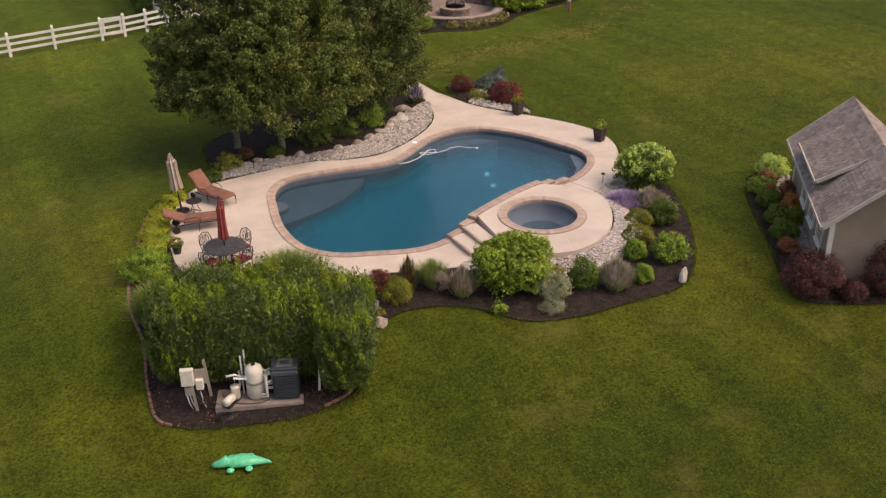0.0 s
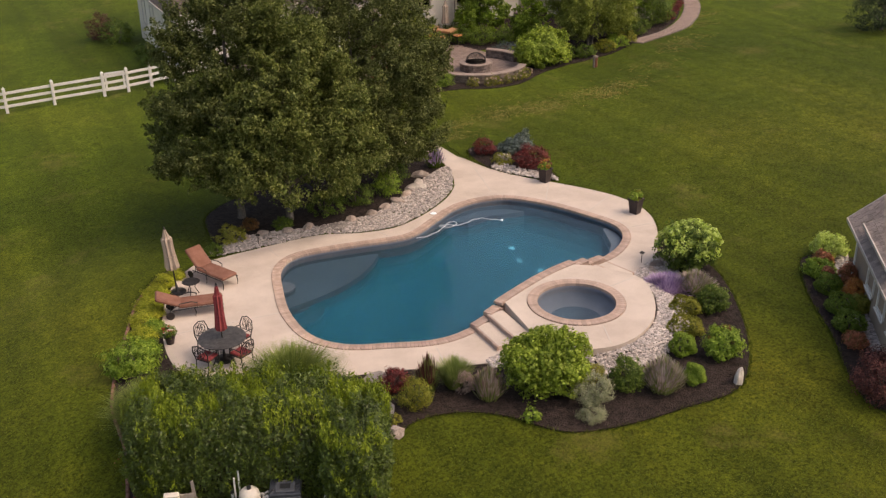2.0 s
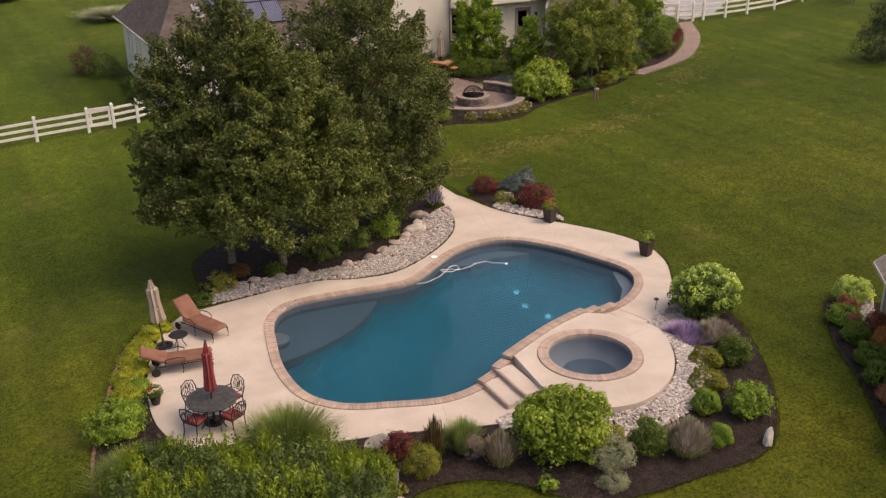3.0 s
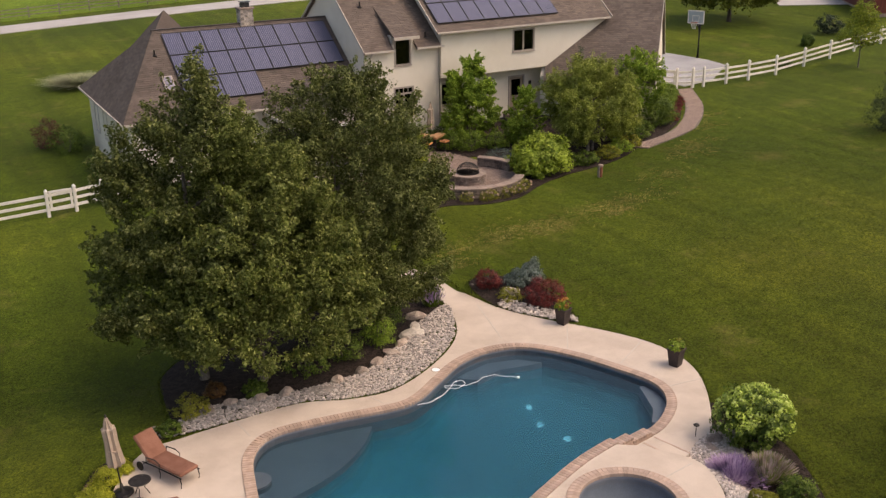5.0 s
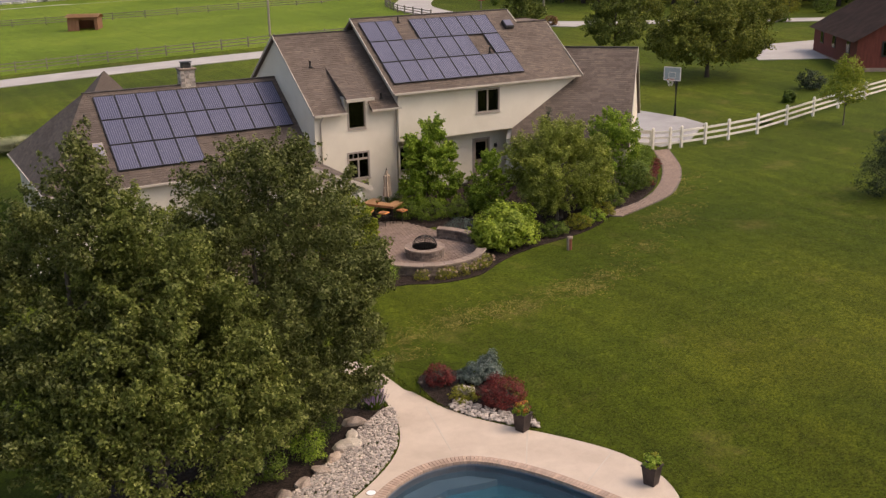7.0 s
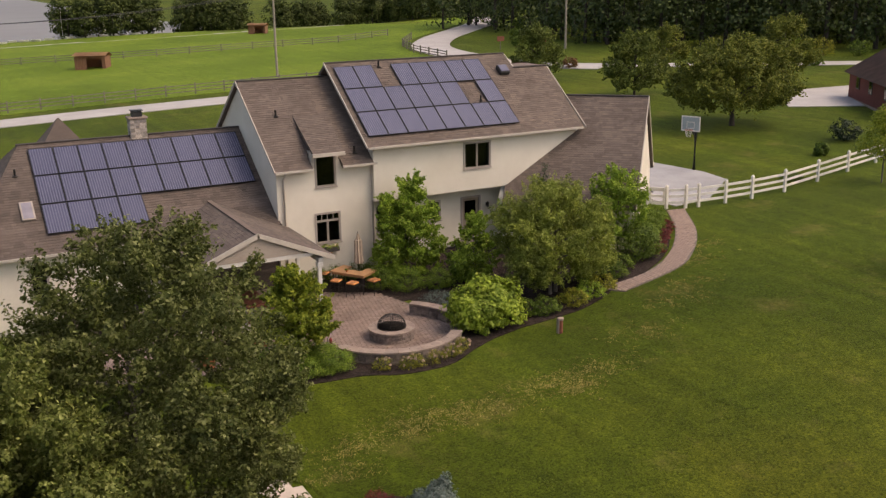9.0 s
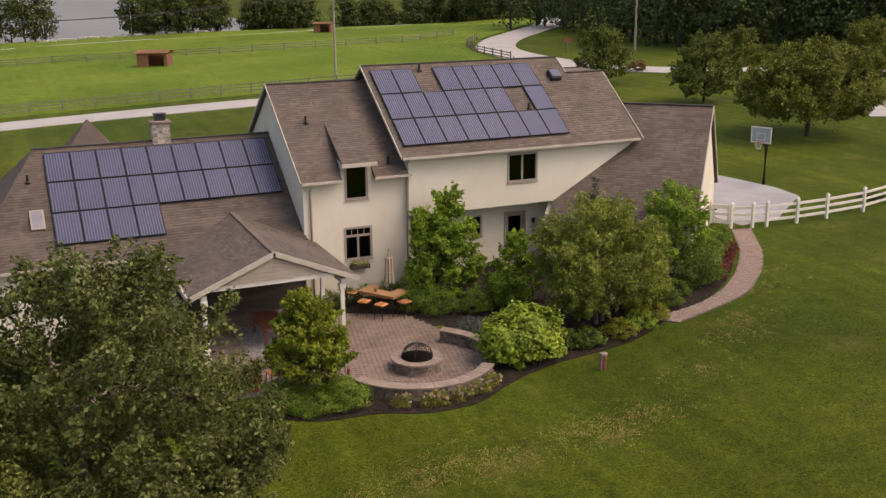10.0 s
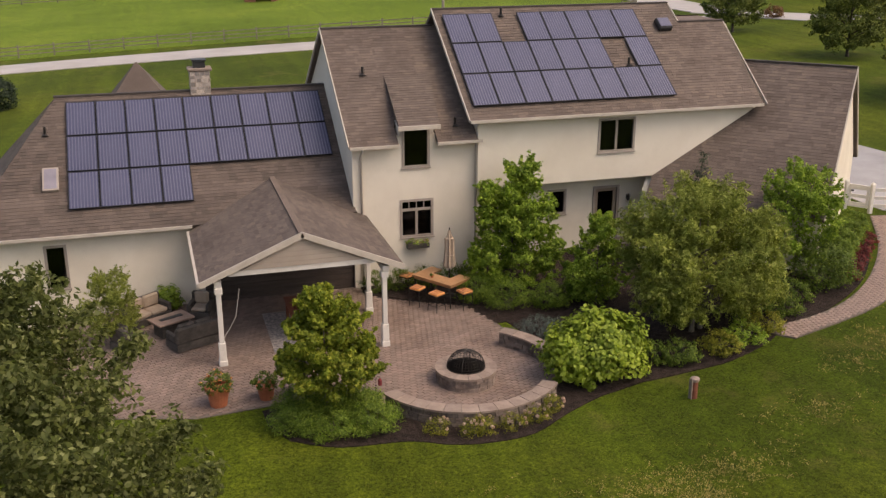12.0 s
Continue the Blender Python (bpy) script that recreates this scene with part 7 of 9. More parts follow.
for x, y, w, d, a in ((9.15, 16.35, 0.8, 0.6, 20), (8.8, 15.55, 0.85, 0.6, 60), (8.7, 14.75, 0.8, 0.55, 50), (12.05, 26.75, 1.0, 0.7, 15), (13.35, 15.9, 0.5, 0.3, 30)):
    bm = prism([(w / 2 * math.cos(t) * rng.uniform(0.85, 1.1), d / 2 * math.sin(t) * rng.uniform(0.85, 1.1)) for t in np.linspace(0, 5.6, 9)], -0.1, 0.05)
    ob = part("stepping_stone", bm, M_flag)
    tagged(ob, "flat grey flagstone stepping stone", "stepping stone", "stepping stones")
    ob.matrix_basis = pose(x, y, gz(x, y) + 0.04, 0, 0, a)
# scalloped edging along the outer side of the hedge bed
edge_me = bpy.data.meshes.new("edging_block")
bm = box(bmesh.new(), (-0.11, -0.045, -0.15), (0.11, 0.045, 0.075), bevel=0.02)
bm.to_mesh(edge_me)
bm.free()
edge_me.materials.append(M_edging)
edging = thing("garden_edging", "terracotta block edging round the hedge bed", "garden edging", pose(3.0, 20.0, 0))
line = spline([(5.85, 25.72), (5.25, 25.52), (4.3, 24.3), (3.6, 22.5), (2.95, 20.6), (2.4, 18.5), (2.35, 16.5), (2.0, 14.6), (1.9, 13.4), (2.2, 12.9)], 6, False)
spots, _ = evenly(line, 0.235, False)
line2 = spline([(5.9, 11.5), (6.6, 11.6), (7.2, 12.0), (7.7, 12.7)], 5, False)
sp2, _ = evenly(line2, 0.235, False)
for x, y, a in spots + sp2:
    share("edging_block", edge_me, edging, Matrix.Translation((x - 3.0, y - 20.0, gz(x, y))) @ Matrix.Rotation(a, 4, "Z"))
for x, y in ((20.15, 18.95), (9.0, 26.6), (19.9, 30.9)):
    pl = thing("path_light", "small dark stake path light", "path light", pose(x, y, gz(x, y)), "path lights")
    part("stake", tube([(0, 0, 0), (0, 0, 0.42)], 0.012, 6), M_iron, pl)
    part("shade", lathe([(0.08, 0.40), (0.09, 0.42), (0.02, 0.47)], 10), M_iron, pl)

# ---- garden shed ----
SD = Vector((0.6, 0.8, 0))
SPn = Vector((0.8, -0.6, 0))
shed = thing("garden_shed", "taupe garden shed with grey shingle roof and shed dormer", "shed", pose(23.2, 12.3, 0))
sback = Matrix.Translation((-23.2, -12.3, 0))
E0 = Vector((21.05, 9.37, 2.0))
sdeg = math.degrees(math.atan2(0.8, 0.6))
sp_ = math.atan(0.84)
L2 = 2.0 / math.cos(sp_)
shingled("roof", shed, E0 + SD * 7.27, [(0, 0), (7.27, 0), (7.27, L2), (0, L2)], M_shedroof, sdeg - 180, sp_, thick=0.1, course=0.14, width=0.2, seed=41, at=sback, label="grey shingle shed roof", singles=300)
shingled("roof", shed, E0 + SPn * 4.0, [(0, 0), (7.27, 0), (7.27, L2), (0, L2)], M_shedroof, sdeg, sp_, thick=0.1, course=0.14, width=0.2, seed=42, at=sback)
bm = bmesh.new()
prof = [(0.35, -2.2), (0.35, 0.12), (2.0, 1.5), (3.65, 0.12), (3.65, -2.2)]
a = [bm.verts.new(E0 + SD * 0.35 + SPn * s + Vector((0, 0, z))) for s, z in prof]
b = [bm.verts.new(E0 + SD * 6.9 + SPn * s + Vector((0, 0, z))) for s, z in prof]
bm.faces.new(a)
bm.faces.new(b[::-1])
for i in range(5):
    bm.faces.new((a[i], b[i], b[(i + 1) % 5], a[(i + 1) % 5]))
bmesh.ops.recalc_face_normals(bm, faces=bm.faces[:])
wl = part("wall", bm, M_shedwall, shed, "smooth taupe shed walls")
wl.matrix_basis = sback
for p, q in ((E0 - SD * 0.02, E0 - SD * 0.02 + SPn * 2.0 + Vector((0, 0, 1.68))), (E0 - SD * 0.02 + SPn * 4.0, E0 - SD * 0.02 + SPn * 2.0 + Vector((0, 0, 1.68))), (E0 + SD * 7.29, E0 + SD * 7.29 + SPn * 2.0 + Vector((0, 0, 1.68)))):
    fascia(shed, p, q, 0.1, 0.025, M_trim, sback, "rake_board")
fascia(shed, E0 - SPn * 0.02, E0 + SD * 7.27 - SPn * 0.02, 0.09, 0.025, M_trim, sback, "fascia")
DS, DZ, DL, DP = 0.1, 0.5, 1.85, radians(29)
UP = Vector((0, 0, 1))
shingled("dormer_roof", shed, E0 + SD * 5.6 + SPn * DS + UP * DZ, [(0, 0), (3.3, 0), (3.3, DL), (0, DL)], M_shedroof, sdeg - 180, DP, thick=0.1, course=0.14, width=0.2, seed=43, at=sback, label="grey shingle shed dormer roof")
fascia(shed, E0 + SD * 2.28 + SPn * (DS - 0.02) + UP * (DZ + 0.01), E0 + SD * 5.62 + SPn * (DS - 0.02) + UP * (DZ + 0.01), 0.08, 0.02, M_trim, sback)
for q in (2.28,):
    fascia(shed, E0 + SD * q + SPn * DS + UP * (DZ + 0.02), E0 + SD * q + SPn * (DS + DL * math.cos(DP)) + UP * (DZ + 0.02 + DL * math.sin(DP)), 0.1, 0.02, M_trim, sback, "rake_board")
bm = bmesh.new()
dv = [bm.verts.new(E0 + SD * q + SPn * s + UP * z) for q in (2.5, 5.4) for s, z in ((0.34, 0.1), (0.34, 0.55), (1.55, 1.22))]
bm.faces.new(dv[:3])
bm.faces.new(dv[3:][::-1])
bm.faces.new((dv[0], dv[1], dv[4], dv[3]))
part("dormer_wall", bm, M_shedwall, shed).matrix_basis = sback
side_m = Matrix.Translation((E0.x - 23.2, E0.y - 12.3, 0)) @ Matrix((SD * -1, SPn, (0, 0, 1))).transposed().to_4x4()
for q in (-1.6, -3.1, -4.6):
    wn_ = window(shed, q - 0.4, 0.75, q + 0.4, 1.75, 0.33, 1, 0, M_white, side_m)
for q in (-0.35, -6.9):
    part("corner_board", boxes(((q - 0.06, 0.31, -0.2), (q + 0.06, 0.36, 2.05))), M_white, shed).matrix_basis = side_m
part("corner_board", boxes(((-0.36, 0.36, -0.2), (-0.33, 0.46, 2.05))), M_white, shed).matrix_basis = side_m
for k, (x, y, w, h, mt, lb) in enumerate(((25.95, 16.2, 1.15, 0.85, L_bloom, "pale flowering hydrangea at the shed corner"), (25.35, 15.85, 0.6, 0.5, L_coral, "coral flowers below the pale hydrangea"), (24.7, 15.4, 1.0, 0.55, L_bright, "rounded green shrub beside the shed"), (24.05, 14.35, 0.78, 0.55, L_bright, "clipped round green shrub beside the shed"),
                                          (23.4, 13.2, 0.88, 0.55, L_bright, "clipped round green shrub beside the shed"), (22.8, 12.3, 0.9, 0.55, L_bright, "clipped round green shrub beside the shed"), (22.3, 11.6, 0.65, 0.4, L_coral, "mixed low shrub with orange flowers beside the shed"),
                                          (24.5, 14.85, 0.35, 0.55, L_coral, "coral blooms between the clipped shrubs"), (24.85, 14.35, 0.55, 0.8, L_coral, "red flowers against the shed wall"), (24.3, 13.55, 0.6, 0.75, L_flower, "orange and gold flowers against the shed wall"), (23.75, 12.85, 0.55, 0.65, L_yellow, "yellow-green perennials against the shed wall"),
                                          (21.0, 9.35, 1.8, 1.35, L_maroon, "dark maroon ninebark at the shed corner"), (21.7, 8.35, 0.7, 0.6, L_maroon, "small bronze shrub at the shed end"), (22.75, 8.1, 1.3, 1.6, L_maroon, "dark bronze ninebark at the shed end"))):
    if lb.startswith("clipped"):
        shrub("shrub", lb, x, y, w, w, h * 1.15, L_fresh, 0.034, 900, 22, 0.032, group="shrubs round the shed", shell=0.96)
    else:
        shrub("shrub", lb, x, y, w, w, h, mt, 0.06, int(120 + 140 * w), 24, 0.09 if w < 1.3 else None, group="shrubs round the shed")


# ---- patio ----
PATIO_Z = 0.45
PATIO = anticlockwise([(14.5, 44.5), (16.2, 43.2), (18.7, 42.45)] + spline([(20.4, 42.6), (22.3, 42.7), (23.7, 41.9), (24.6, 40.85), (25.7, 40.2), (27.0, 40.1), (28.3, 40.6), (29.2, 41.7), (29.5, 43.1), (29.2, 44.9), (28.9, 46.6), (28.5, 48.2)], 4, False) + [(26.4, 49.4), (25.2, 50.4), (25.1, 51.3), (14.5, 51.3)])
patio = part("patio", slab(PATIO, [], 0.1, PATIO_Z - 0.012), M_joint)
tagged(patio, "brown-rose paver patio behind the house", "patio", kind="structure")


def arc_wall(c, r0, r1, a0, a1, z0, z1, label):
    """A curved dry-stone seat wall with cap stones."""
    rng = np.random.default_rng(int(a0 * 7 + 3))
    ob = thing("seat_wall", label, "stone wall", pose(c[0], c[1], z0))
    h = z1 - z0
    n = max(4, int((a1 - a0) / 4))
    seg = np.radians(np.linspace(a0, a1, n + 1))
    bm = bmesh.new()
    prism(anticlockwise([((r0 + 0.03) * math.cos(t), (r0 + 0.03) * math.sin(t)) for t in seg] + [((r1 - 0.03) * math.cos(t), (r1 - 0.03) * math.sin(t)) for t in seg[::-1]]), -0.25, h - 0.06, bm)
    part("core", bm, M_joint, ob)
    rows = 4
    rh = (h - 0.06 + 0.2) / rows
    for row in range(rows):
        t = radians(a0) + 0.02 * row
        while t < radians(a1) - 0.01:
            w = rng.uniform(0.18, 0.42) / r1
            t1 = min(t + w, radians(a1))
            for ra, rb in ((r1 - 0.04, r1 + rng.uniform(0.0, 0.035)), (r0 - rng.uniform(0.0, 0.03), r0 + 0.04)):
                bm = bmesh.new()
                q = [(rr * math.cos(tt), rr * math.sin(tt)) for rr, tt in ((ra, t + 0.006), (rb, t + 0.006), (rb, t1 - 0.006), (ra, t1 - 0.006))]
                prism(anticlockwise(q), -0.2 + rh * row + 0.005, -0.2 + rh * (row + 1) - 0.008, bm)
                part("stone", bm, M_wallstone, ob)
            t = t1
    m = max(3, int(radians(a1 - a0) * r1 / 0.5))
    cap = np.radians(np.linspace(a0, a1, m + 1))
    for t, t1 in zip(cap, cap[1:]):
        bm = bmesh.new()
        prism(anticlockwise([(rr * math.cos(tt), rr * math.sin(tt)) for rr, tt in ((r0 - 0.05, t + 0.003), (r1 + 0.05, t + 0.003), (r1 + 0.05, (t + t1) / 2), (r1 + 0.05, t1 - 0.003), (r0 - 0.05, t1 - 0.003), (r0 - 0.05, (t + t1) / 2))]), h - 0.06, h, bm)
        part("cap_stone", bm, M_capstone, ob)
    return ob


arc_wall((26.5, 42.65), 2.5, 2.85, 201, 322, PATIO_Z - 0.05, 0.9, "curved stacked-stone seat wall with pale caps round the fire pit")
arc_wall((26.4, 42.6), 2.85, 3.2, 8, 47, PATIO_Z - 0.05, 0.95, "short curved stone seat wall by the shrubs")
pit = thing("fire_pit", "round stacked-stone fire pit with pale cap and mesh dome", "fire pit", pose(26.57, 42.62, PATIO_Z))
rng = np.random.default_rng(9)
part("liner", lathe([(0.58, 0.0), (0.6, 0.4), (0.56, 0.4), (0.54, 0.08), (0.02, 0.08)], 28), M_iron, pit, "dark steel pit liner")
part("core", lathe([(0.62, 0.0), (0.84, 0.0), (0.84, 0.38), (0.62, 0.38)], 28), M_joint, pit)
for row in range(3):
    t = 0.1 * row
    while t < 6.28 + 0.1 * row - 0.05:
        w = min(rng.uniform(0.22, 0.4), 6.28 + 0.1 * row - t)
        bm = prism(anticlockwise([(rr * math.cos(tt), rr * math.sin(tt)) for rr, tt in ((0.8, t + 0.01), (0.87 + rng.uniform(0, 0.03), t + 0.01), (0.88, t + w / 2), (0.87 + rng.uniform(0, 0.03), t + w - 0.01), (0.8, t + w - 0.01))]), 0.127 * row + 0.004, 0.127 * (row + 1) - 0.006)
        part("stone", bm, M_wallstone, pit)
        t += w
for k in range(14):
    t, t1 = 2 * math.pi * k / 14 + 0.008, 2 * math.pi * (k + 1) / 14 - 0.008
    part("cap_stone", prism(anticlockwise([(rr * math.cos(tt), rr * math.sin(tt)) for rr, tt in ((0.58, t), (0.93, t), (0.93, (t + t1) / 2), (0.93, t1), (0.58, t1))]), 0.38, 0.45), M_capstone, pit)
scr = part("spark_screen", lathe([(0.58, 0.45), (0.58, 0.48), (0.56, 0.48), (0.56, 0.45)], 28), M_iron, pit, "black mesh spark screen dome")
for k in range(18):
    a = math.pi * k / 18
    part("wire", tube([(0.57 * math.cos(u) * math.cos(a), 0.57 * math.cos(u) * math.sin(a), 0.46 + 0.5 * math.sin(u)) for u in np.linspace(0, math.pi, 13)], 0.006 if k % 6 else 0.014, 4), M_iron, scr)
for k in range(1, 9):
    u = k * math.pi / 18
    part("wire", tube([(0.57 * math.cos(u) * math.cos(a), 0.57 * math.cos(u) * math.sin(a), 0.46 + 0.5 * math.sin(u)) for a in np.linspace(0, 6.283, 25)], 0.006, 4), M_iron, scr)

# bar table and stools
bt = thing("bar_table", "tan wooden U-shaped bar table on dark iron legs", "table", pose(26.74, 49.51, PATIO_Z, 0, 0, -56))
part("tabletop", prism(anticlockwise([(0.0, 0.0), (1.8, 0.0), (1.8, 1.1), (1.3, 1.1), (1.3, 0.58), (0.48, 0.58), (0.48, 1.1), (0.0, 1.1)]), 0.86, 0.92), M_wood, bt)
part("apron", boxes(((0.05, 0.05, 0.78), (1.75, 0.09, 0.858)), ((0.05, 0.09, 0.78), (0.09, 1.05, 0.858)), ((1.71, 0.09, 0.78), (1.75, 1.05, 0.858))), M_wood, bt)
for x, y in ((0.1, 0.1), (1.7, 0.1), (0.1, 1.0), (1.7, 1.0), (0.42, 0.52), (1.36, 0.52)):
    part("leg", tube([(x, y, 0), (x, y, 0.86)], 0.025), M_iron, bt)


def stool():
    ob = thing("bar_stool", "dark iron stool with orange striped cushion", "stool", group="stools at the bar table")
    part("cushion", box(bmesh.new(), (-0.22, -0.22, 0.6), (0.22, 0.22, 0.68), bevel=0.03), M_orange, ob)
    part("stripes", boxes(*[((-0.2 + 0.1 * k, -0.205, 0.675), (-0.165 + 0.1 * k, 0.205, 0.686)) for k in range(4)]), M_cushion, ob, "dark rust cushion stripes")
    part("seat", boxes(((-0.21, -0.21, 0.575), (0.21, 0.21, 0.6))), M_iron, ob)
    for x in (-0.19, 0.19):
        for y in (-0.19, 0.19):
            part("leg", tube([(x, y, 0.58), (x * 1.15, y * 1.15, 0)], 0.014), M_iron, ob)
    part("footrest", tube([(0.21, -0.21, 0.22), (0.21, 0.21, 0.22), (-0.21, 0.21, 0.22), (-0.21, -0.21, 0.22), (0.21, -0.21, 0.22)], 0.01), M_iron, ob)
    return ob


s0 = stool()
for k, (x, y, a) in enumerate(((26.78, 48.86, -50), (27.27, 48.15, -60), (28.27, 48.08, 20), (26.75, 50.25, 38))):
    m = pose(x, y, PATIO_Z, 0, 0, a)
    if k == 0:
        s0.matrix_basis = m
    else:
        copy_thing(s0, m)
closed_umbrella(28.1, 49.35, PATIO_Z, 2.55, M_tan, "closed tan umbrella behind the bar table", 0, 0.17)
tb = thing("potted_plant", "small potted plant on the bar table", "plant", pose(27.35, 49.0, PATIO_Z + 0.92))
part("pot", lathe([(0.04, 0), (0.06, 0.09), (0.01, 0.09)], 10), M_terra, tb)
rng = np.random.default_rng(5)
pos, nrm = clumps(rng, [(0, 0, 0.13, 0.08, 0.08, 0.06)], 12, 0.03, 8)
leaf_object("plant", pos, nrm, 0.04, L_green, tb, 0.6, rng)


# lounge corner and porch
def sofa(name, label, w, x, y, rz, cush, d=0.8):
    ob = thing(name, label, "sofa" if w > 1 else "armchair", pose(x, y, PATIO_Z, 0, 0, rz))
    part("base", box(bmesh.new(), (-w / 2, -d / 2, 0.03), (w / 2, d / 2, 0.3), bevel=0.02), M_wicker, ob)
    part("backrest", box(bmesh.new(), (-w / 2, d / 2 - 0.16, 0.3), (w / 2, d / 2, 0.82), bevel=0.05), M_wicker, ob)
    for s in (-1, 1):
        part("armrest", box(bmesh.new(), (s * w / 2 - 0.14 if s > 0 else -w / 2, -d / 2, 0.3), (w / 2 if s > 0 else -w / 2 + 0.14, d / 2 - 0.16, 0.58), bevel=0.04), M_wicker, ob)
    n = 2 if w > 1 else 1
    iw = (w - 0.3) / n
    for k in range(n):
        part("seat_cushion", box(bmesh.new(), (-w / 2 + 0.15 + iw * k, -d / 2 + 0.02, 0.3), (-w / 2 + 0.14 + iw * (k + 1), d / 2 - 0.18, 0.44), bevel=0.04), cush, ob)
        bc = part("back_cushion", box(bmesh.new(), (-w / 2 + 0.15 + iw * k, d / 2 - 0.32, 0.44), (-w / 2 + 0.14 + iw * (k + 1), d / 2 - 0.17, 0.88), bevel=0.06), cush, ob)
    return ob


sofa("wicker_sofa", "dark grey wicker loveseat seen from behind", 1.5, 18.92, 47.6, 205, M_wicker)
sofa("wicker_sofa", "grey wicker loveseat with tan cushions by the wall", 1.6, 17.5, 50.0, 35, M_tan)
sofa("wicker_armchair", "grey wicker armchair with grey-tan cushions", 0.8, 19.35, 49.95, -20, M_tan)
sofa("wicker_armchair", "grey wicker armchair on the patio edge", 0.8, 16.9, 47.9, 130, M_wicker)
ftb = thing("fire_table", "low wooden-topped fire table with dark base", "table", pose(18.3, 48.75, PATIO_Z, 0, 0, 28))
part("base", box(bmesh.new(), (-0.5, -0.28, 0), (0.5, 0.28, 0.48), bevel=0.02), M_wicker, ftb)
part("tabletop", box(bmesh.new(), (-0.65, -0.42, 0.48), (0.65, 0.42, 0.55), bevel=0.015), surface("weathered table top", (0.27, 0.185, 0.145), (0.35, 0.25, 0.20), 3, 50, 0.6, bump=0.2, dirt=0.2), ftb)
part("burner", box(bmesh.new(), (-0.4, -0.09, 0.55), (0.4, 0.09, 0.565)), M_black, ftb)
shrub("fern", "leafy green plant behind the lounge seats", 18.3, 50.9, 0.9, 0.7, 0.9, L_bright, 0.14, 60, 16, 0.16, z=PATIO_Z)
rug = part("rug", box(bmesh.new(), (-0.75, -1.7, 0), (0.75, 1.7, 0.012), bevel=0.004), M_rug)
tagged(rug, "grey patterned outdoor rug under the porch table", "rug")
rug.matrix_basis = pose(22.1, 47.85, PATIO_Z + 0.005)
pt = thing("porch_table", "long red-stained wooden porch table", "table", pose(22.55, 47.9, PATIO_Z + 0.012))
for k in range(5):
    part("plank", box(bmesh.new(), (-0.5 + 0.2 * k, -1.1, 0.72), (-0.305 + 0.2 * k, 1.1, 0.76), bevel=0.004), M_redwood, pt)
for x in (-0.4, 0.4):
    for y in (-0.95, 0.95):
        part("leg", box(bmesh.new(), (x - 0.05, y - 0.05, 0), (x + 0.05, y + 0.05, 0.72), bevel=0.01), M_redwood, pt)
bn = thing("bench", "red-stained wooden bench beside the porch table", "bench", pose(23.5, 47.9, PATIO_Z))
part("seat", box(bmesh.new(), (-0.17, -1.0, 0.42), (0.17, 1.0, 0.46), bevel=0.006), M_redwood, bn)
for y in (-0.85, 0.85):
    part("leg", box(bmesh.new(), (-0.15, y - 0.04, 0), (0.15, y + 0.04, 0.42), bevel=0.01), M_redwood, bn)
for x, y, r, mt, fl, lb in ((19.36, 43.1, 0.34, L_green, L_flower, "large terracotta pot of orange and green flowers"), (20.71, 43.12, 0.27, L_green, L_pink, "terracotta pot of white flowers")):
    SEED[0] += 1
    rng = np.random.default_rng(SEED[0])
    ob = thing("terracotta_pot", lb, "flower pot", pose(x, y, PATIO_Z), "terracotta pots on the patio")
    part("pot", lathe([(r * 0.7, 0), (r * 0.95, r * 1.5), (r * 1.08, r * 1.5), (r * 1.08, r * 1.75), (r * 0.9, r * 1.75), (r * 0.86, r * 1.5), (0.01, r * 1.5)], 20), M_terra, ob)
    pos, nrm = clumps(rng, [(0, 0, r * 2.05, r * 1.3, r * 1.3, r * 0.9)], 130, 0.07, 18, shell=0.8)
    leaf_object("plant", pos, nrm, 0.05, mt, ob, 0.6, rng)
    pos, nrm = clumps(rng, [(0, 0, r * 2.1, r * 1.3, r * 1.3, r * 0.9)], 30, 0.04, 9, shell=0.9)
    leaf_object("blossom", pos, nrm, 0.045, fl, ob, 0.9, rng)
cord = part("cord", tube([(20.35, 45.75, 2.9), (20.2, 45.95, 1.9), (19.95, 46.2, 1.35), (19.78, 45.9, 1.25)], 0.011, 5), M_white)
tagged(cord, "thin pale cord hanging from the porch beam to a post", "cord")
sc = thing("garden_chair", "garden chair with black and coral striped back", "chair", pose(21.55, 43.35, PATIO_Z, 0, 0, 190))
part("seat", box(bmesh.new(), (-0.25, -0.25, 0.4), (0.25, 0.25, 0.46), bevel=0.02), M_terra, sc)
for k in range(6):
    part("slat", box(bmesh.new(), (-0.25 + 0.085 * k, 0.22, 0.46), (-0.18 + 0.085 * k, 0.26, 0.9), bevel=0.006), (M_black, M_terra)[k % 2], sc)
for x in (-0.22, 0.22):
    for y in (-0.22, 0.22):
        part("leg", tube([(x, y, 0.4), (x * 1.1, y * 1.1, 0)], 0.018), M_black, sc)
lt = thing("lantern", "small red lantern on a shepherd hook", "lantern", pose(23.75, 42.3, PATIO_Z - 0.02))
part("hook", tube([(0, 0, 0), (0, 0, 0.6), (0.05, 0, 0.68), (0.12, 0, 0.6)], 0.009), M_iron, lt)
part("body", lathe([(0.05, 0.38), (0.06, 0.42), (0.06, 0.54), (0.02, 0.6)], 8), M_red, lt).location = (0.12, 0, 0)
wb = thing("window_box", "window box planted with yellow and green flowers", "window box", pose(27.36, 51.0, 2.05))
part("box", box(bmesh.new(), (-0.42, -0.2, -0.18), (0.42, 0.06, 0.02), bevel=0.01), M_wicker, wb)
rng = np.random.default_rng(8)
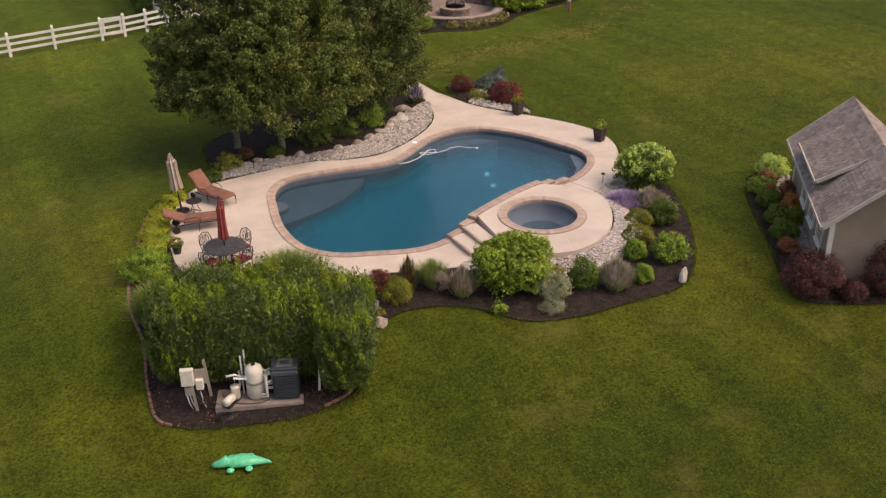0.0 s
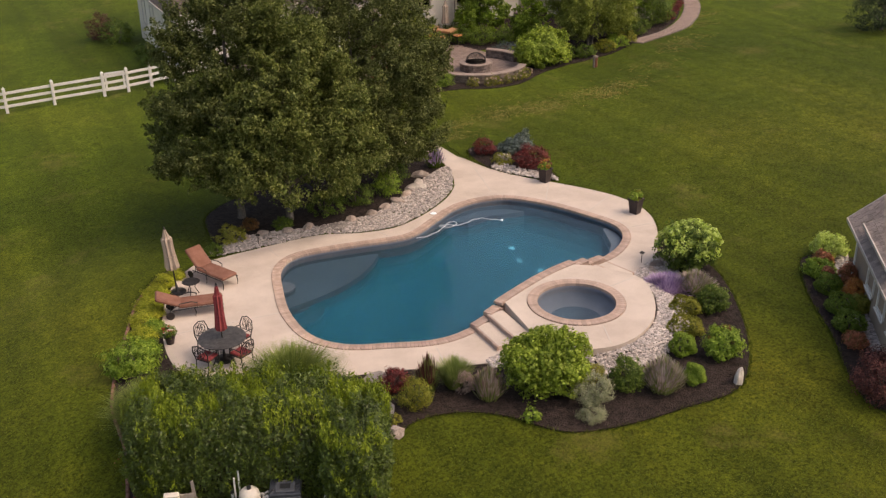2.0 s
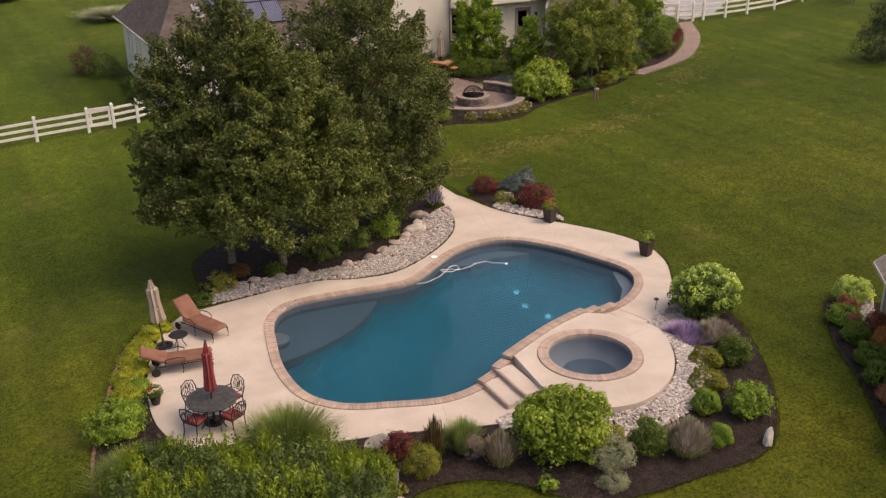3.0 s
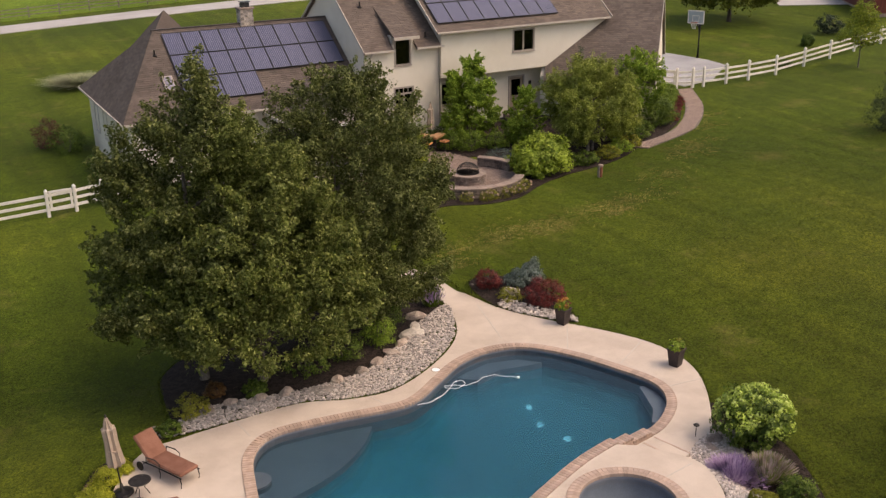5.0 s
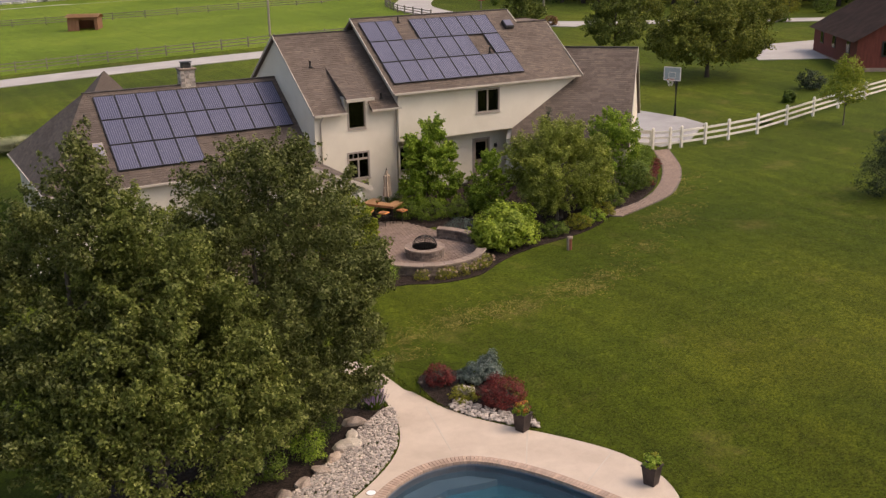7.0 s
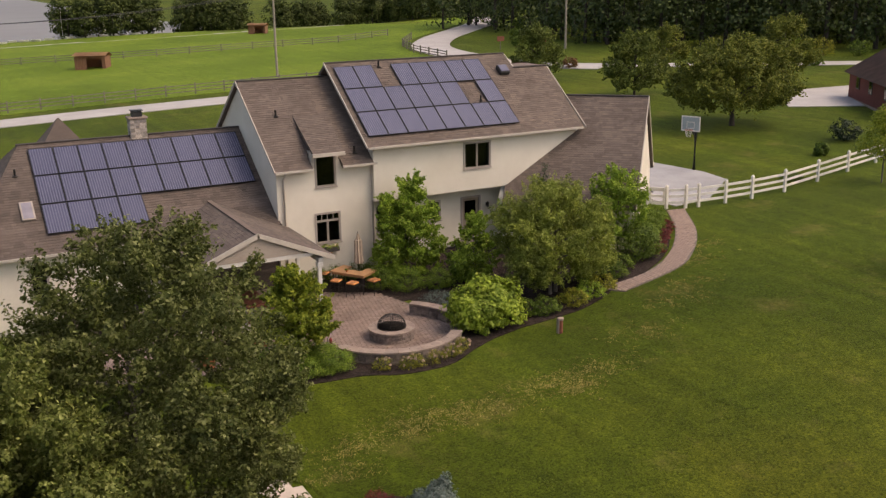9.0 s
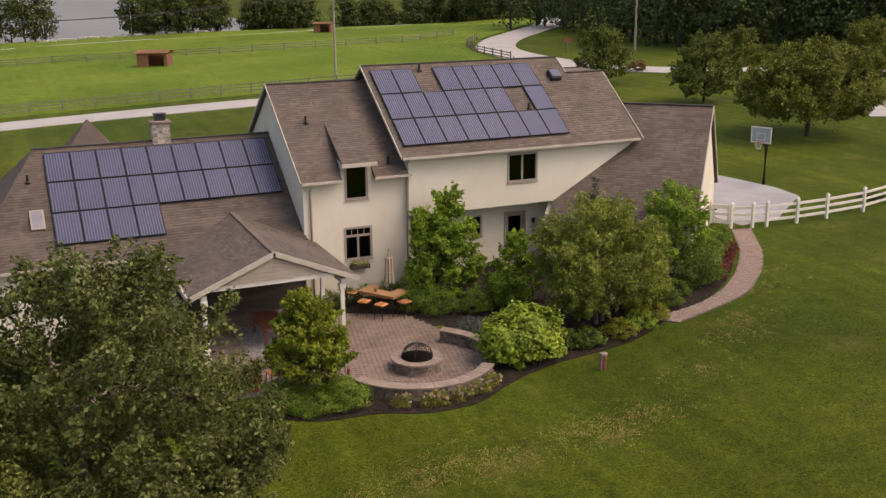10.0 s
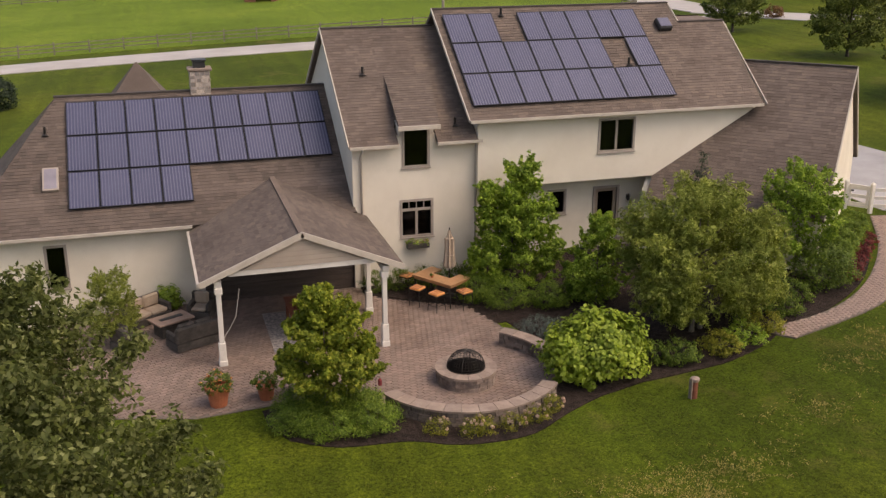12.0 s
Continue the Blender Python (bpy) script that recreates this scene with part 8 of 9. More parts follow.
for mt, n in ((L_bright, 40), (L_yellow, 18), (L_pink, 8)):
    pos, nrm = clumps(rng, [(-0.2, -0.08, 0.05, 0.25, 0.16, 0.12), (0.2, -0.08, 0.05, 0.25, 0.16, 0.12)], n, 0.06, 10)
    leaf_object("plant", pos, nrm, 0.05, mt, wb, 0.7, rng)
for x, y, z in ((36.25, 51.75, 2.9),):
    wl_ = thing("wall_lamp", "small dark lantern beside the back door", "wall lamp", pose(x, y, z))
    part("bracket", boxes(((-0.04, -0.02, -0.1), (0.04, 0.05, 0.1))), M_iron, wl_)
    part("shade", lathe([(0.05, -0.12), (0.07, 0.08), (0.02, 0.16)], 8), M_iron, wl_).location = (0, -0.1, 0)

# ---- garden between patio, house and lawn ----
ARC_IN = [(26.5 + 2.83 * math.cos(radians(t)), 42.65 + 2.83 * math.sin(radians(t))) for t in range(322, 200, -8)]
draped("bed", [(20.5, 42.4), (20.55, 41.5)] + spline([(21.0, 40.5), (22.2, 39.8), (24.0, 39.6), (25.1, 39.1), (26.2, 38.92), (27.4, 39.05), (28.8, 39.9), (30.0, 40.5)], 4, False) + ARC_IN + [(23.2, 42.3), (22.3, 42.7)], 0.025, 0.1, M_mulch, label="dark mulch bed below the curved seat wall", category="flower bed")
draped("bed", [(28.72, 40.9), (30.0, 40.5)] + spline([(31.5, 40.9), (33.2, 40.95), (34.6, 41.05), (36.3, 41.7), (37.6, 42.6), (39.6, 43.2), (42.0, 44.7), (43.9, 46.6), (45.2, 48.4)], 4, False) + [(43.6, 49.6), (38.0, 51.7), (30.2, 51.7), (28.8, 48.4), (29.3, 46.4), (29.75, 44.2), (29.6, 42.4)], 0.028, 0.1, M_mulch, label="dark mulch bed between patio, house and garden walk", category="flower bed")
draped("bed", [(25.2, 50.4), (26.4, 49.5), (28.5, 48.4), (30.2, 49.5), (30.2, 51.2), (25.2, 51.1)], 0.045, 0.1, M_mulch, label="mulch bed along the house wall", category="flower bed")

tree("maple_tree", "small green maple at the patio edge", 22.15, 41.35, 3.9, 0.9, [(0.1, 0, 1.75, 1.35, 1.3, 0.7), (0.15, 0, 2.6, 1.2, 1.15, 0.7), (0.1, 0, 3.4, 0.65, 0.65, 0.5)], L_maple, 0.11, 620, 34, 0.24, 0.06, aspect=0.8, shoots=True)
draped("bed", [(25.35, 50.2), (26.4, 49.2), (28.4, 48.0), (28.9, 46.5), (29.9, 46.6), (29.5, 48.8), (27.2, 50.3), (25.6, 51.1)], 0.026, 0.08, M_mulch, label="mulch strip between the patio and the house", category="flower bed")
tree("olive_shrub", "feathery olive-leaved small tree at the patio end", 16.4, 48.3, 2.7, 0.5, [(0, 0, 1.3, 0.95, 0.9, 0.8), (0.1, 0, 2.1, 0.7, 0.7, 0.6)], L_willow, 0.1, 460, 30, 0.2, 0.04, aspect=0.28, shoots=True)
tree("birch_tree", "bright green young tree against the house wall", 30.5, 49.4, 5.2, 0.8, [(0.1, -0.3, 1.5, 1.7, 1.5, 1.25), (0.1, -0.2, 2.9, 1.45, 1.2, 1.1), (0.3, 0, 4.2, 0.75, 0.7, 0.8), (-0.9, 0, 3.8, 0.5, 0.5, 0.5)], L_bright, 0.12, 1050, 34, 0.25, 0.07, shoots=True)
tree("birch_tree", "bright green leafy shrub tree by the back door", 32.9, 47.2, 3.3, 0.4, [(0, 0, 1.2, 1.2, 1.1, 1.1), (0.1, 0, 2.4, 0.75, 0.7, 0.8)], L_bright, 0.11, 520, 32, 0.22, 0.05, shoots=True)
tree("willow_tree", "broad olive-leaved tree with twisted pale trunk", 34.6, 43.5, 5.3, 0.9, [(-0.7, -0.3, 1.7, 1.5, 1.4, 1.0), (1.4, -0.3, 1.8, 1.5, 1.4, 1.0), (0.4, 0.3, 2.6, 2.6, 2.4, 1.4), (-0.6, 0.5, 3.3, 1.8, 1.8, 1.2), (1.3, 0.2, 3.3, 1.7, 1.8, 1.2), (0.4, 0.4, 4.2, 1.4, 1.4, 0.9)], L_willow, 0.16, 1500, 40, 0.4, 0.12, aspect=0.28, shoots=True, trunks=((0, 0), (0.35, 0.1)), group="")
tree("juniper_tree", "narrow dark green conifer beside the house", 37.4, 48.2, 4.4, 0.3, [(0, 0, 1.4, 0.95, 0.95, 1.3), (0, 0, 2.8, 0.6, 0.6, 1.1), (0, 0, 3.9, 0.28, 0.28, 0.7)], L_conifer, 0.10, 260, 26, 0.16, 0.07, aspect=0.3)
tree("birch_tree", "bright green tree by the garage corner", 40.3, 46.2, 4.2, 0.7, [(0, 0, 1.9, 1.5, 1.5, 1.3), (0, 0, 3.2, 1.3, 1.3, 1.1)], L_bright, 0.11, 620, 30, 0.26, 0.06, shoots=True)
shrub("viburnum", "wide green viburnum below the garage", 40.6, 44.9, 2.2, 1.9, 1.7, L_green, 0.09, 240, 24, 0.22)
shrub("oakleaf_hydrangea", "large lime-green oakleaf hydrangea beside the seat wall", 30.4, 41.75, 3.5, 2.7, 2.1, L_lime, 0.14, 560, 24, 0.22, aspect=0.7, blobs=[(0, 0, 0.9, 1.6, 1.25, 0.95), (0.3, 0.1, 1.2, 1.2, 1.0, 0.85), (-0.7, 0.1, 0.9, 0.9, 0.9, 0.8)])
shrub("juniper_shrub", "blue-grey low juniper behind the seat wall", 29.9, 44.9, 1.7, 1.4, 0.75, L_blue, 0.06, 180, 24, aspect=0.25)
for x, y, w, h in ((29.8, 47.7, 1.7, 1.15), (28.9, 48.6, 1.5, 1.1), (31.2, 47.3, 1.4, 1.0)):
    shrub("boxwood", "mounded green boxwood beside the patio", x, y, w, w * 0.85, h, L_fresh, 0.055, 220, 24, group="boxwoods by the patio")
for x in (25.7, 26.6, 27.5, 28.5, 29.4):
    shrub("yew", "feathery dark green yew against the house wall", x, 50.5, 1.1, 0.8, 0.85, L_green, 0.08, 110, 22, aspect=0.25, group="yews along the wall")
for x, y, w, h in ((21.35, 41.1, 1.6, 0.75), (22.2, 40.65, 1.8, 0.7), (23.25, 40.55, 1.7, 0.9), (21.5, 41.8, 1.4, 0.9), (23.1, 41.3, 1.3, 0.9), (22.4, 41.6, 1.3, 0.85)):
    shrub("juniper_shrub", "spreading feathery green juniper below the maple", x, y, w, w * 0.85, h, L_fresh, 0.09, 240, 24, 0.18, aspect=0.22, flat=0.5, group="junipers below the maple")
for x, y in ((24.85, 39.75), (25.75, 39.42), (26.05, 39.5), (26.9, 39.42), (27.7, 39.68), (28.3, 40.1)):
    shrub("rose_bush", "small rose bush with pale pink blooms in mulch", x, y, 0.75, 0.65, 0.5, L_olive, 0.05, 50, 16, 0.1, group="roses below the seat wall", bloom=(L_pink, 9, 0.045, 0.04))
for x, y, w, mt in ((33.2, 41.7, 1.2, L_green), (34.6, 41.6, 1.3, L_olive), (35.6, 41.9, 1.4, L_bright), (36.6, 42.4, 1.3, L_olive), (32.4, 42.0, 1.1, L_green), (38.0, 43.4, 1.2, L_green), (36.9, 43.8, 1.6, L_green), (38.9, 44.3, 1.4, L_green)):
    shrub("groundcover", "loose yellow-green perennials under the tree" if mt is not L_green else "low green shrubs under the tree", x, y, w, w, 0.75, mt, 0.07, 120, 22, group="planting under the tree")
for k in range(4):
    t = k / 3
    shrub("hedge_shrub", "clipped bright green shrub beside the garage", 42.3 + 2.5 * t, 46.5 + 2.4 * t, 1.3, 1.15, 1.15, L_fresh, 0.055, 420, 24, 0.08, shell=0.88, group="clipped shrubs by the garage")
for k in range(6):
    t = k / 5
    shrub("barberry", "low crimson barberry beside the brick walk", 41.9 + 3.1 * t, 45.1 + 3.0 * t, 0.75, 0.7, 0.5, L_red, 0.045, 100, 22, group="barberries by the walk")

# bollard light on the lawn
bo = thing("bollard_light", "short dark bollard light with pale cap on the lawn", "bollard", pose(32.35, 39.4, gz(32.35, 39.4)))
part("post", tube([(0, 0, -0.1), (0, 0, 0.55)], 0.1, 12), M_redwood, bo)
part("cap", lathe([(0.12, 0.53), (0.13, 0.56), (0.13, 0.62), (0.02, 0.66)], 14), M_capstone, bo)
part("side_plate", boxes(((-0.13, -0.08, 0.0), (-0.1, 0.08, 0.6))), M_capstone, bo)


# ---- rail fences ----
def rail_fence(label, pts, gates=()):
    """White three-rail fence: each post with a cap, each rail, and framed gates between given posts."""
    x0, y0 = pts[0]
    z0 = gz(x0, y0)
    ob = thing("rail_fence", label, "fence", pose(x0, y0, z0))
    L = lambda x, y, z: (x - x0, y - y0, z - z0)
    for i, (x, y) in enumerate(pts):
        z = gz(x, y)
        p = part("post", box(bmesh.new(), (-0.075, -0.075, -0.2), (0.075, 0.075, 1.28), bevel=0.008), M_white, ob)
        p.location = L(x, y, z)
        cbm = bmesh.new()
        bmesh.ops.create_cone(cbm, cap_ends=True, segments=4, radius1=0.125, radius2=0.02, depth=0.1, matrix=Matrix.Translation((0, 0, 1.33)) @ Matrix.Rotation(radians(45), 4, "Z"))
        part("cap", cbm, M_white, p)
    for i, (a, b) in enumerate(zip(pts, pts[1:])):
        za, zb = gz(*a), gz(*b)
        d = Vector((b[0] - a[0], b[1] - a[1], zb - za))
        ang, sl_ = math.atan2(d.y, d.x), -math.atan2(d.z, math.hypot(d.x, d.y))
        rails = (0.35, 0.7, 1.05)
        for h in rails:
            r = part("rail", box(bmesh.new(), (0.07, -0.022, -0.07), (d.length - 0.07, 0.022, 0.07), bevel=0.006), M_white, ob)
            r.matrix_basis = Matrix.Translation(L(*a, za + h)) @ Matrix.Rotation(ang, 4, "Z") @ Matrix.Rotation(sl_, 4, "Y")
        if i in gates:
            g = part("gate", boxes(((0.12, -0.04, 0.22), (0.22, 0.04, 1.2)), ((d.length - 0.22, -0.04, 0.22), (d.length - 0.12, 0.04, 1.2)), ((0.22, -0.04, 1.1), (d.length - 0.22, 0.04, 1.2)), ((0.22, -0.04, 0.22), (d.length - 0.22, 0.04, 0.32))), M_white, ob, "framed white gate")
            g.matrix_basis = Matrix.Translation(L(*a, za)) @ Matrix.Rotation(ang, 4, "Z")
            part("latch", boxes(((0.2, -0.06, 0.9), (0.32, -0.04, 0.96))), M_iron, g)
    return ob


rail_fence("white vinyl three-rail fence along the driveway", [(46.9, 52.1), (47.55, 51.25), (48.5, 50.75), (49.25, 50.55), (51.0, 50.3), (52.9, 50.2), (55.5, 50.25), (59.0, 51.0), (62.5, 51.8), (66.0, 52.6), (70.0, 53.5), (74.0, 54.3)], (0,))
rail_fence("white vinyl three-rail fence with a gate beside the house", [(11.6, 50.6), (10.3, 50.35), (9.0, 50.2), (7.7, 50.15), (5.1, 50.2), (2.7, 50.2), (0.3, 50.25), (-2.1, 50.3), (-4.5, 50.35), (-6.9, 50.4), (-9.3, 50.45), (-11.7, 50.5)], (2,))
ac = thing("utility_box", "pale metal utility box beside the house", "utility box", pose(11.9, 53.4, gz(11.9, 53.4)))
part("cabinet", box(bmesh.new(), (-0.4, -0.4, 0), (0.4, 0.4, 0.8), bevel=0.03), M_white, ac)
part("grille", boxes(*[((-0.41, -0.3, 0.1 + 0.1 * k), (-0.4, 0.3, 0.14 + 0.1 * k)) for k in range(6)]), M_galv, ac)
for x, y, w, h, mt in ((10.6, 61.5, 2.2, 1.5, L_green), (9.8, 63.0, 1.6, 1.8, L_maroon), (11.4, 56.5, 1.4, 1.0, L_green), (10.9, 51.6, 1.6, 0.9, L_green), (11.2, 54.6, 1.1, 0.8, L_green)):
    shrub("shrub", "green foundation shrub at the end of the house" if mt is L_green else "bronze-leaved shrub at the end of the house", x, y, w, w, h, mt, 0.08, 170, 22, group="shrubs at the house end")
tuft("feather_grass", "long pale grass clump on the front lawn", 14.8, 80.0, 6.5, 0.75, L_silver, 2600, 0.03, lean=0.8)

shrub("shrub", "dark rounded evergreen on the front lawn", 8.2, 94.0, 2.6, 2.6, 2.4, L_conifer, 0.14, 260, 22, 0.3)

# ---- brick walk and driveway ----
WALK_IN = spline([(36.4, 42.5), (39.4, 43.05), (42.1, 44.6), (45.0, 47.5), (47.3, 50.9)], 8, False)
WALK_OUT = spline([(37.2, 41.6), (41.1, 42.75), (43.4, 44.3), (45.9, 46.9), (48.3, 50.6)], 8, False)
draped("walkway", WALK_IN + WALK_OUT[::-1], 0.045, 0.1, M_joint, label="curving rose-brown brick garden walk", category="path")
draped("driveway", [(45.5, 57.0), (48.2, 53.5), (48.3, 51.3), (51.0, 51.6), (55.1, 54.6), (55.4, 57.0), (54.7, 61.2), (53.0, 70.0), (47.0, 70.0), (44.0, 62.0)], 0.03, 0.1, M_drive, 2.0, label="worn pale grey asphalt driveway", category="driveway")
hp_ = thing("basketball_hoop", "basketball hoop with clear backboard on a dark pole", "basketball hoop", pose(55.3, 57.8, gz(55.3, 57.8), 0, 0, -66))
hp_.scale = (1.05, 1.05, 1.12)
part("pole", tube([(0, 0, -0.1), (0, 0, 2.3), (0.0, -0.15, 2.6)], 0.11, 8), M_black, hp_, smooth=True)
part("arm", tube([(0, 0, 1.9), (0, -0.7, 2.5)], 0.04, 6), M_black, hp_)
part("arm", tube([(0, 0, 2.3), (0, -0.7, 2.9)], 0.04, 6), M_black, hp_)
bb = part("backboard", boxes(((-0.6, -0.78, 2.35), (0.6, -0.74, 2.41)), ((-0.6, -0.78, 3.14), (0.6, -0.74, 3.2)), ((-0.6, -0.78, 2.41), (-0.54, -0.74, 3.14)), ((0.54, -0.78, 2.41), (0.6, -0.74, 3.14))), M_white, hp_)
part("pane", boxes(((-0.54, -0.765, 2.41), (0.54, -0.755, 3.14))), surface("frosted clear board", (0.28, 0.34, 0.34), (0.34, 0.40, 0.40), 2, 40, 0.2, bump=0, dirt=0.08), bb)
part("target", boxes(((-0.25, -0.785, 2.5), (0.25, -0.78, 2.53)), ((-0.25, -0.785, 2.85), (0.25, -0.78, 2.88)), ((-0.25, -0.785, 2.53), (-0.22, -0.78, 2.85)), ((0.22, -0.785, 2.53), (0.25, -0.78, 2.85))), M_white, bb)
part("rim", tube([(0.23 * math.cos(t), -1.02 + 0.23 * math.sin(t), 2.45) for t in np.linspace(0, 6.283, 20)], 0.015, 5), M_terra, hp_)
bm = bmesh.new()
for k in range(12):
    t = k * math.pi / 6
    cyl(bm, (0.22 * math.cos(t), -1.02 + 0.22 * math.sin(t), 2.45), (0.12 * math.cos(t + 0.3), -1.02 + 0.12 * math.sin(t + 0.3), 2.05), 0.008, None, 4)
part("net", bm, M_white, hp_)


# ---- roads and pasture ----
def road(name, pts, w, label, cell=6.0):
    line = spline(pts, 6, False)
    l, r = [], []
    for i, (x, y) in enumerate(line):
        a, b = np.array(line[max(i - 1, 0)]), np.array(line[min(i + 1, len(line) - 1)])
        t = (b - a) / np.linalg.norm(b - a)
        l.append((x - t[1] * w / 2, y + t[0] * w / 2))
        r.append((x + t[1] * w / 2, y - t[0] * w / 2))
    return draped(name, l + r[::-1], 0.06, 0.15, M_road, cell, label=label, category="road")


road("road", [(-120, 110.0), (-60, 111.5), (-10, 112.8), (17, 113.4), (40, 112.0), (60, 110.0), (78, 112.0)], 5.2, "pale gravel lane along the pasture")
road("road", [(86.0, 108.5), (80.5, 117.0), (79.5, 128.0), (80.5, 140.0), (84.0, 150.5), (92.0, 163.0), (103.0, 176.0), (118.0, 194.0), (134.0, 218.0)], 6.0, "pale country road curving past the pasture")
road("road", [(78.0, 119.0), (86.0, 110.5), (95.0, 103.5), (112.0, 93.0), (140.0, 78.0)], 4.0, "pale lane along the edge of the wood")
draped("driveway", [(79.0, 72.5), (84.0, 69.3), (92.0, 66.0), (96.0, 74.0), (95.0, 79.0), (85.0, 80.2)], 0.05, 0.15, M_road, 4.0, label="pale parking apron by the red barn", category="driveway")


draped("pasture", [(-400, 118.6), (-60, 118.6), (-10, 118.9), (17, 119.4), (40, 118.4), (60, 116.6), (72, 119.0), (75.5, 128), (76.5, 141), (80, 152.5), (88, 165), (99, 178), (114, 196), (130, 220), (105, 224), (60, 222), (25, 229), (-30, 240), (-400, 300)], 0.04, 0.3, M_field, 12.0, label="bright green horse pasture sloping to the lake", category="pasture")


def field_fence(label, pts, step=3.0, h=1.15):
    """Weathered post and board fence."""
    spots, ln = evenly(pts, step, False)
    x0, y0 = spots[0][0], spots[0][1]
    ob = thing("pasture_fence", label, "fence", pose(x0, y0, 0))
    me = bpy.data.meshes.new("post")
    box(bmesh.new(), (-0.07, -0.07, -0.2), (0.07, 0.07, h + 0.1)).to_mesh(me)
    me.materials.append(M_fieldwood)
    for x, y, a in spots:
        share("post", me, ob, Matrix.Translation((x - x0, y - y0, gz(x, y))))
    for p, q in zip(spots, spots[1:]):
        za, zb = gz(p[0], p[1]), gz(q[0], q[1])
        d = Vector((q[0] - p[0], q[1] - p[1], zb - za))
        for hh in (0.35, 0.7, 1.05):
            r = part("rail", box(bmesh.new(), (0, -0.02, -0.05), (d.length, 0.02, 0.05)), M_fieldwood, ob)
            r.matrix_basis = Matrix.Translation((p[0] - x0, p[1] - y0, za + hh)) @ Matrix.Rotation(math.atan2(d.y, d.x), 4, "Z") @ Matrix.Rotation(-math.atan2(d.z, math.hypot(d.x, d.y)), 4, "Y")
    return ob


field_fence("weathered board fence along the pasture lane", [(-20, 119.0), (17.7, 120.5), (40.7, 119.5), (66.0, 118.5), (74.0, 124.0)], 3.2)
field_fence("weathered fence dividing the pasture", [(-10, 178.0), (21, 176.0), (44, 168.0), (74, 166.0), (90, 176.0)], 5.0)
field_fence("dark road-side fence on the bend", [(75.5, 128.0), (76.5, 141.0), (80.0, 152.5), (88.0, 165.0)], 3.0)


def run_in_shed(x, y, w, d, h, rz, label):
    ob = thing("run_in_shed", label, "animal shelter", pose(x, y, gz(x, y), 0, 0, rz), "pasture shelters")
    m = surface("orange stained boards", (0.21, 0.095, 0.055), (0.28, 0.135, 0.08), 2, 20, 0.85, dirt=0.25, stretch=(4, 4, 0.5))
    part("back_wall", boxes(((-w / 2, d / 2 - 0.1, -0.2), (w / 2, d / 2, h * 0.85))), m, ob)
    for s in (-1, 1):
        part("side_wall", boxes(((s * w / 2 - 0.05, -d / 2, -0.2), (s * w / 2 + 0.05, d / 2 - 0.1, h * 0.88))), m, ob)
    part("front_wall", boxes(((-w / 2 + 0.05, -d / 2, -0.2), (-w * 0.12, -d / 2 + 0.1, h)), ((w * 0.4, -d / 2, -0.2), (w / 2 - 0.05, -d / 2 + 0.1, h)), ((-w * 0.12, -d / 2, h * 0.8), (w * 0.4, -d / 2 + 0.1, h))), m, ob)
    bm = bmesh.new()
    v = [bm.verts.new(p) for p in ((-w / 2 - 0.3, -d / 2 - 0.4, h * 0.98), (w / 2 + 0.3, -d / 2 - 0.4, h * 0.98), (w / 2 + 0.3, 0, h * 1.18), (-w / 2 - 0.3, 0, h * 1.18), (w / 2 + 0.3, d / 2 + 0.3, h * 0.85), (-w / 2 - 0.3, d / 2 + 0.3, h * 0.85))]
    bm.faces.new((v[0], v[1], v[2], v[3]))
    bm.faces.new((v[3], v[2], v[4], v[5]))
    bmesh.ops.solidify(bm, geom=bm.faces[:], thickness=0.08)
    part("roof", bm, M_wood, ob, "tan board roof")
    return ob


run_in_shed(34.8, 158.8, 4.1, 3.2, 1.9, -24, "orange-brown timber run-in shelter in the pasture")
run_in_shed(72.8, 201.5, 3.2, 2.6, 1.7, -30, "small orange-brown shelter far across the pasture")

# utility poles and wires
POLES = [(50.9, 126.8, 10.5), (96.5, 132.0, 10.0), (125.5, 153.5, 11.0), (0.0, 122.0, 10.5)]
for x, y, h in POLES:
    ob = thing("utility_pole", "tall pale wooden utility pole with crossarm", "utility pole", pose(x, y, gz(x, y)), "utility poles")
    part("pole", tube([(0, 0, -0.3), (0, 0, h)], lambda u: 0.17 - 0.05 * u, 8), M_greywood, ob)
    part("crossarm", boxes(((-1.1, -0.06, h - 0.7), (1.1, 0.06, h - 0.56))), M_greywood, ob)
    for s in (-0.9, 0.0, 0.9):
        part("insulator", lathe([(0.05, 0), (0.06, 0.1), (0.03, 0.18)], 6), M_galv, ob).location = (s, 0, h - 0.56)
for (a, b) in ((3, 0), (0, 1), (1, 2)):
    for s in (-0.9, 0.0, 0.9):
        xa, ya, ha = POLES[a]
        xb, yb, hb = POLES[b]
        za, zb = gz(xa, ya) + ha - 0.4, gz(xb, yb) + hb - 0.4
        wire = part("power_line", tube([(xa + (xb - xa) * t + s, ya + (yb - ya) * t, za + (zb - za) * t - 5.5 * t * (1 - t)) for t in np.linspace(0, 1, 14)], 0.018, 4), M_black)
        tagged(wire, "thin dark power line strung between poles", "power line", "power lines")

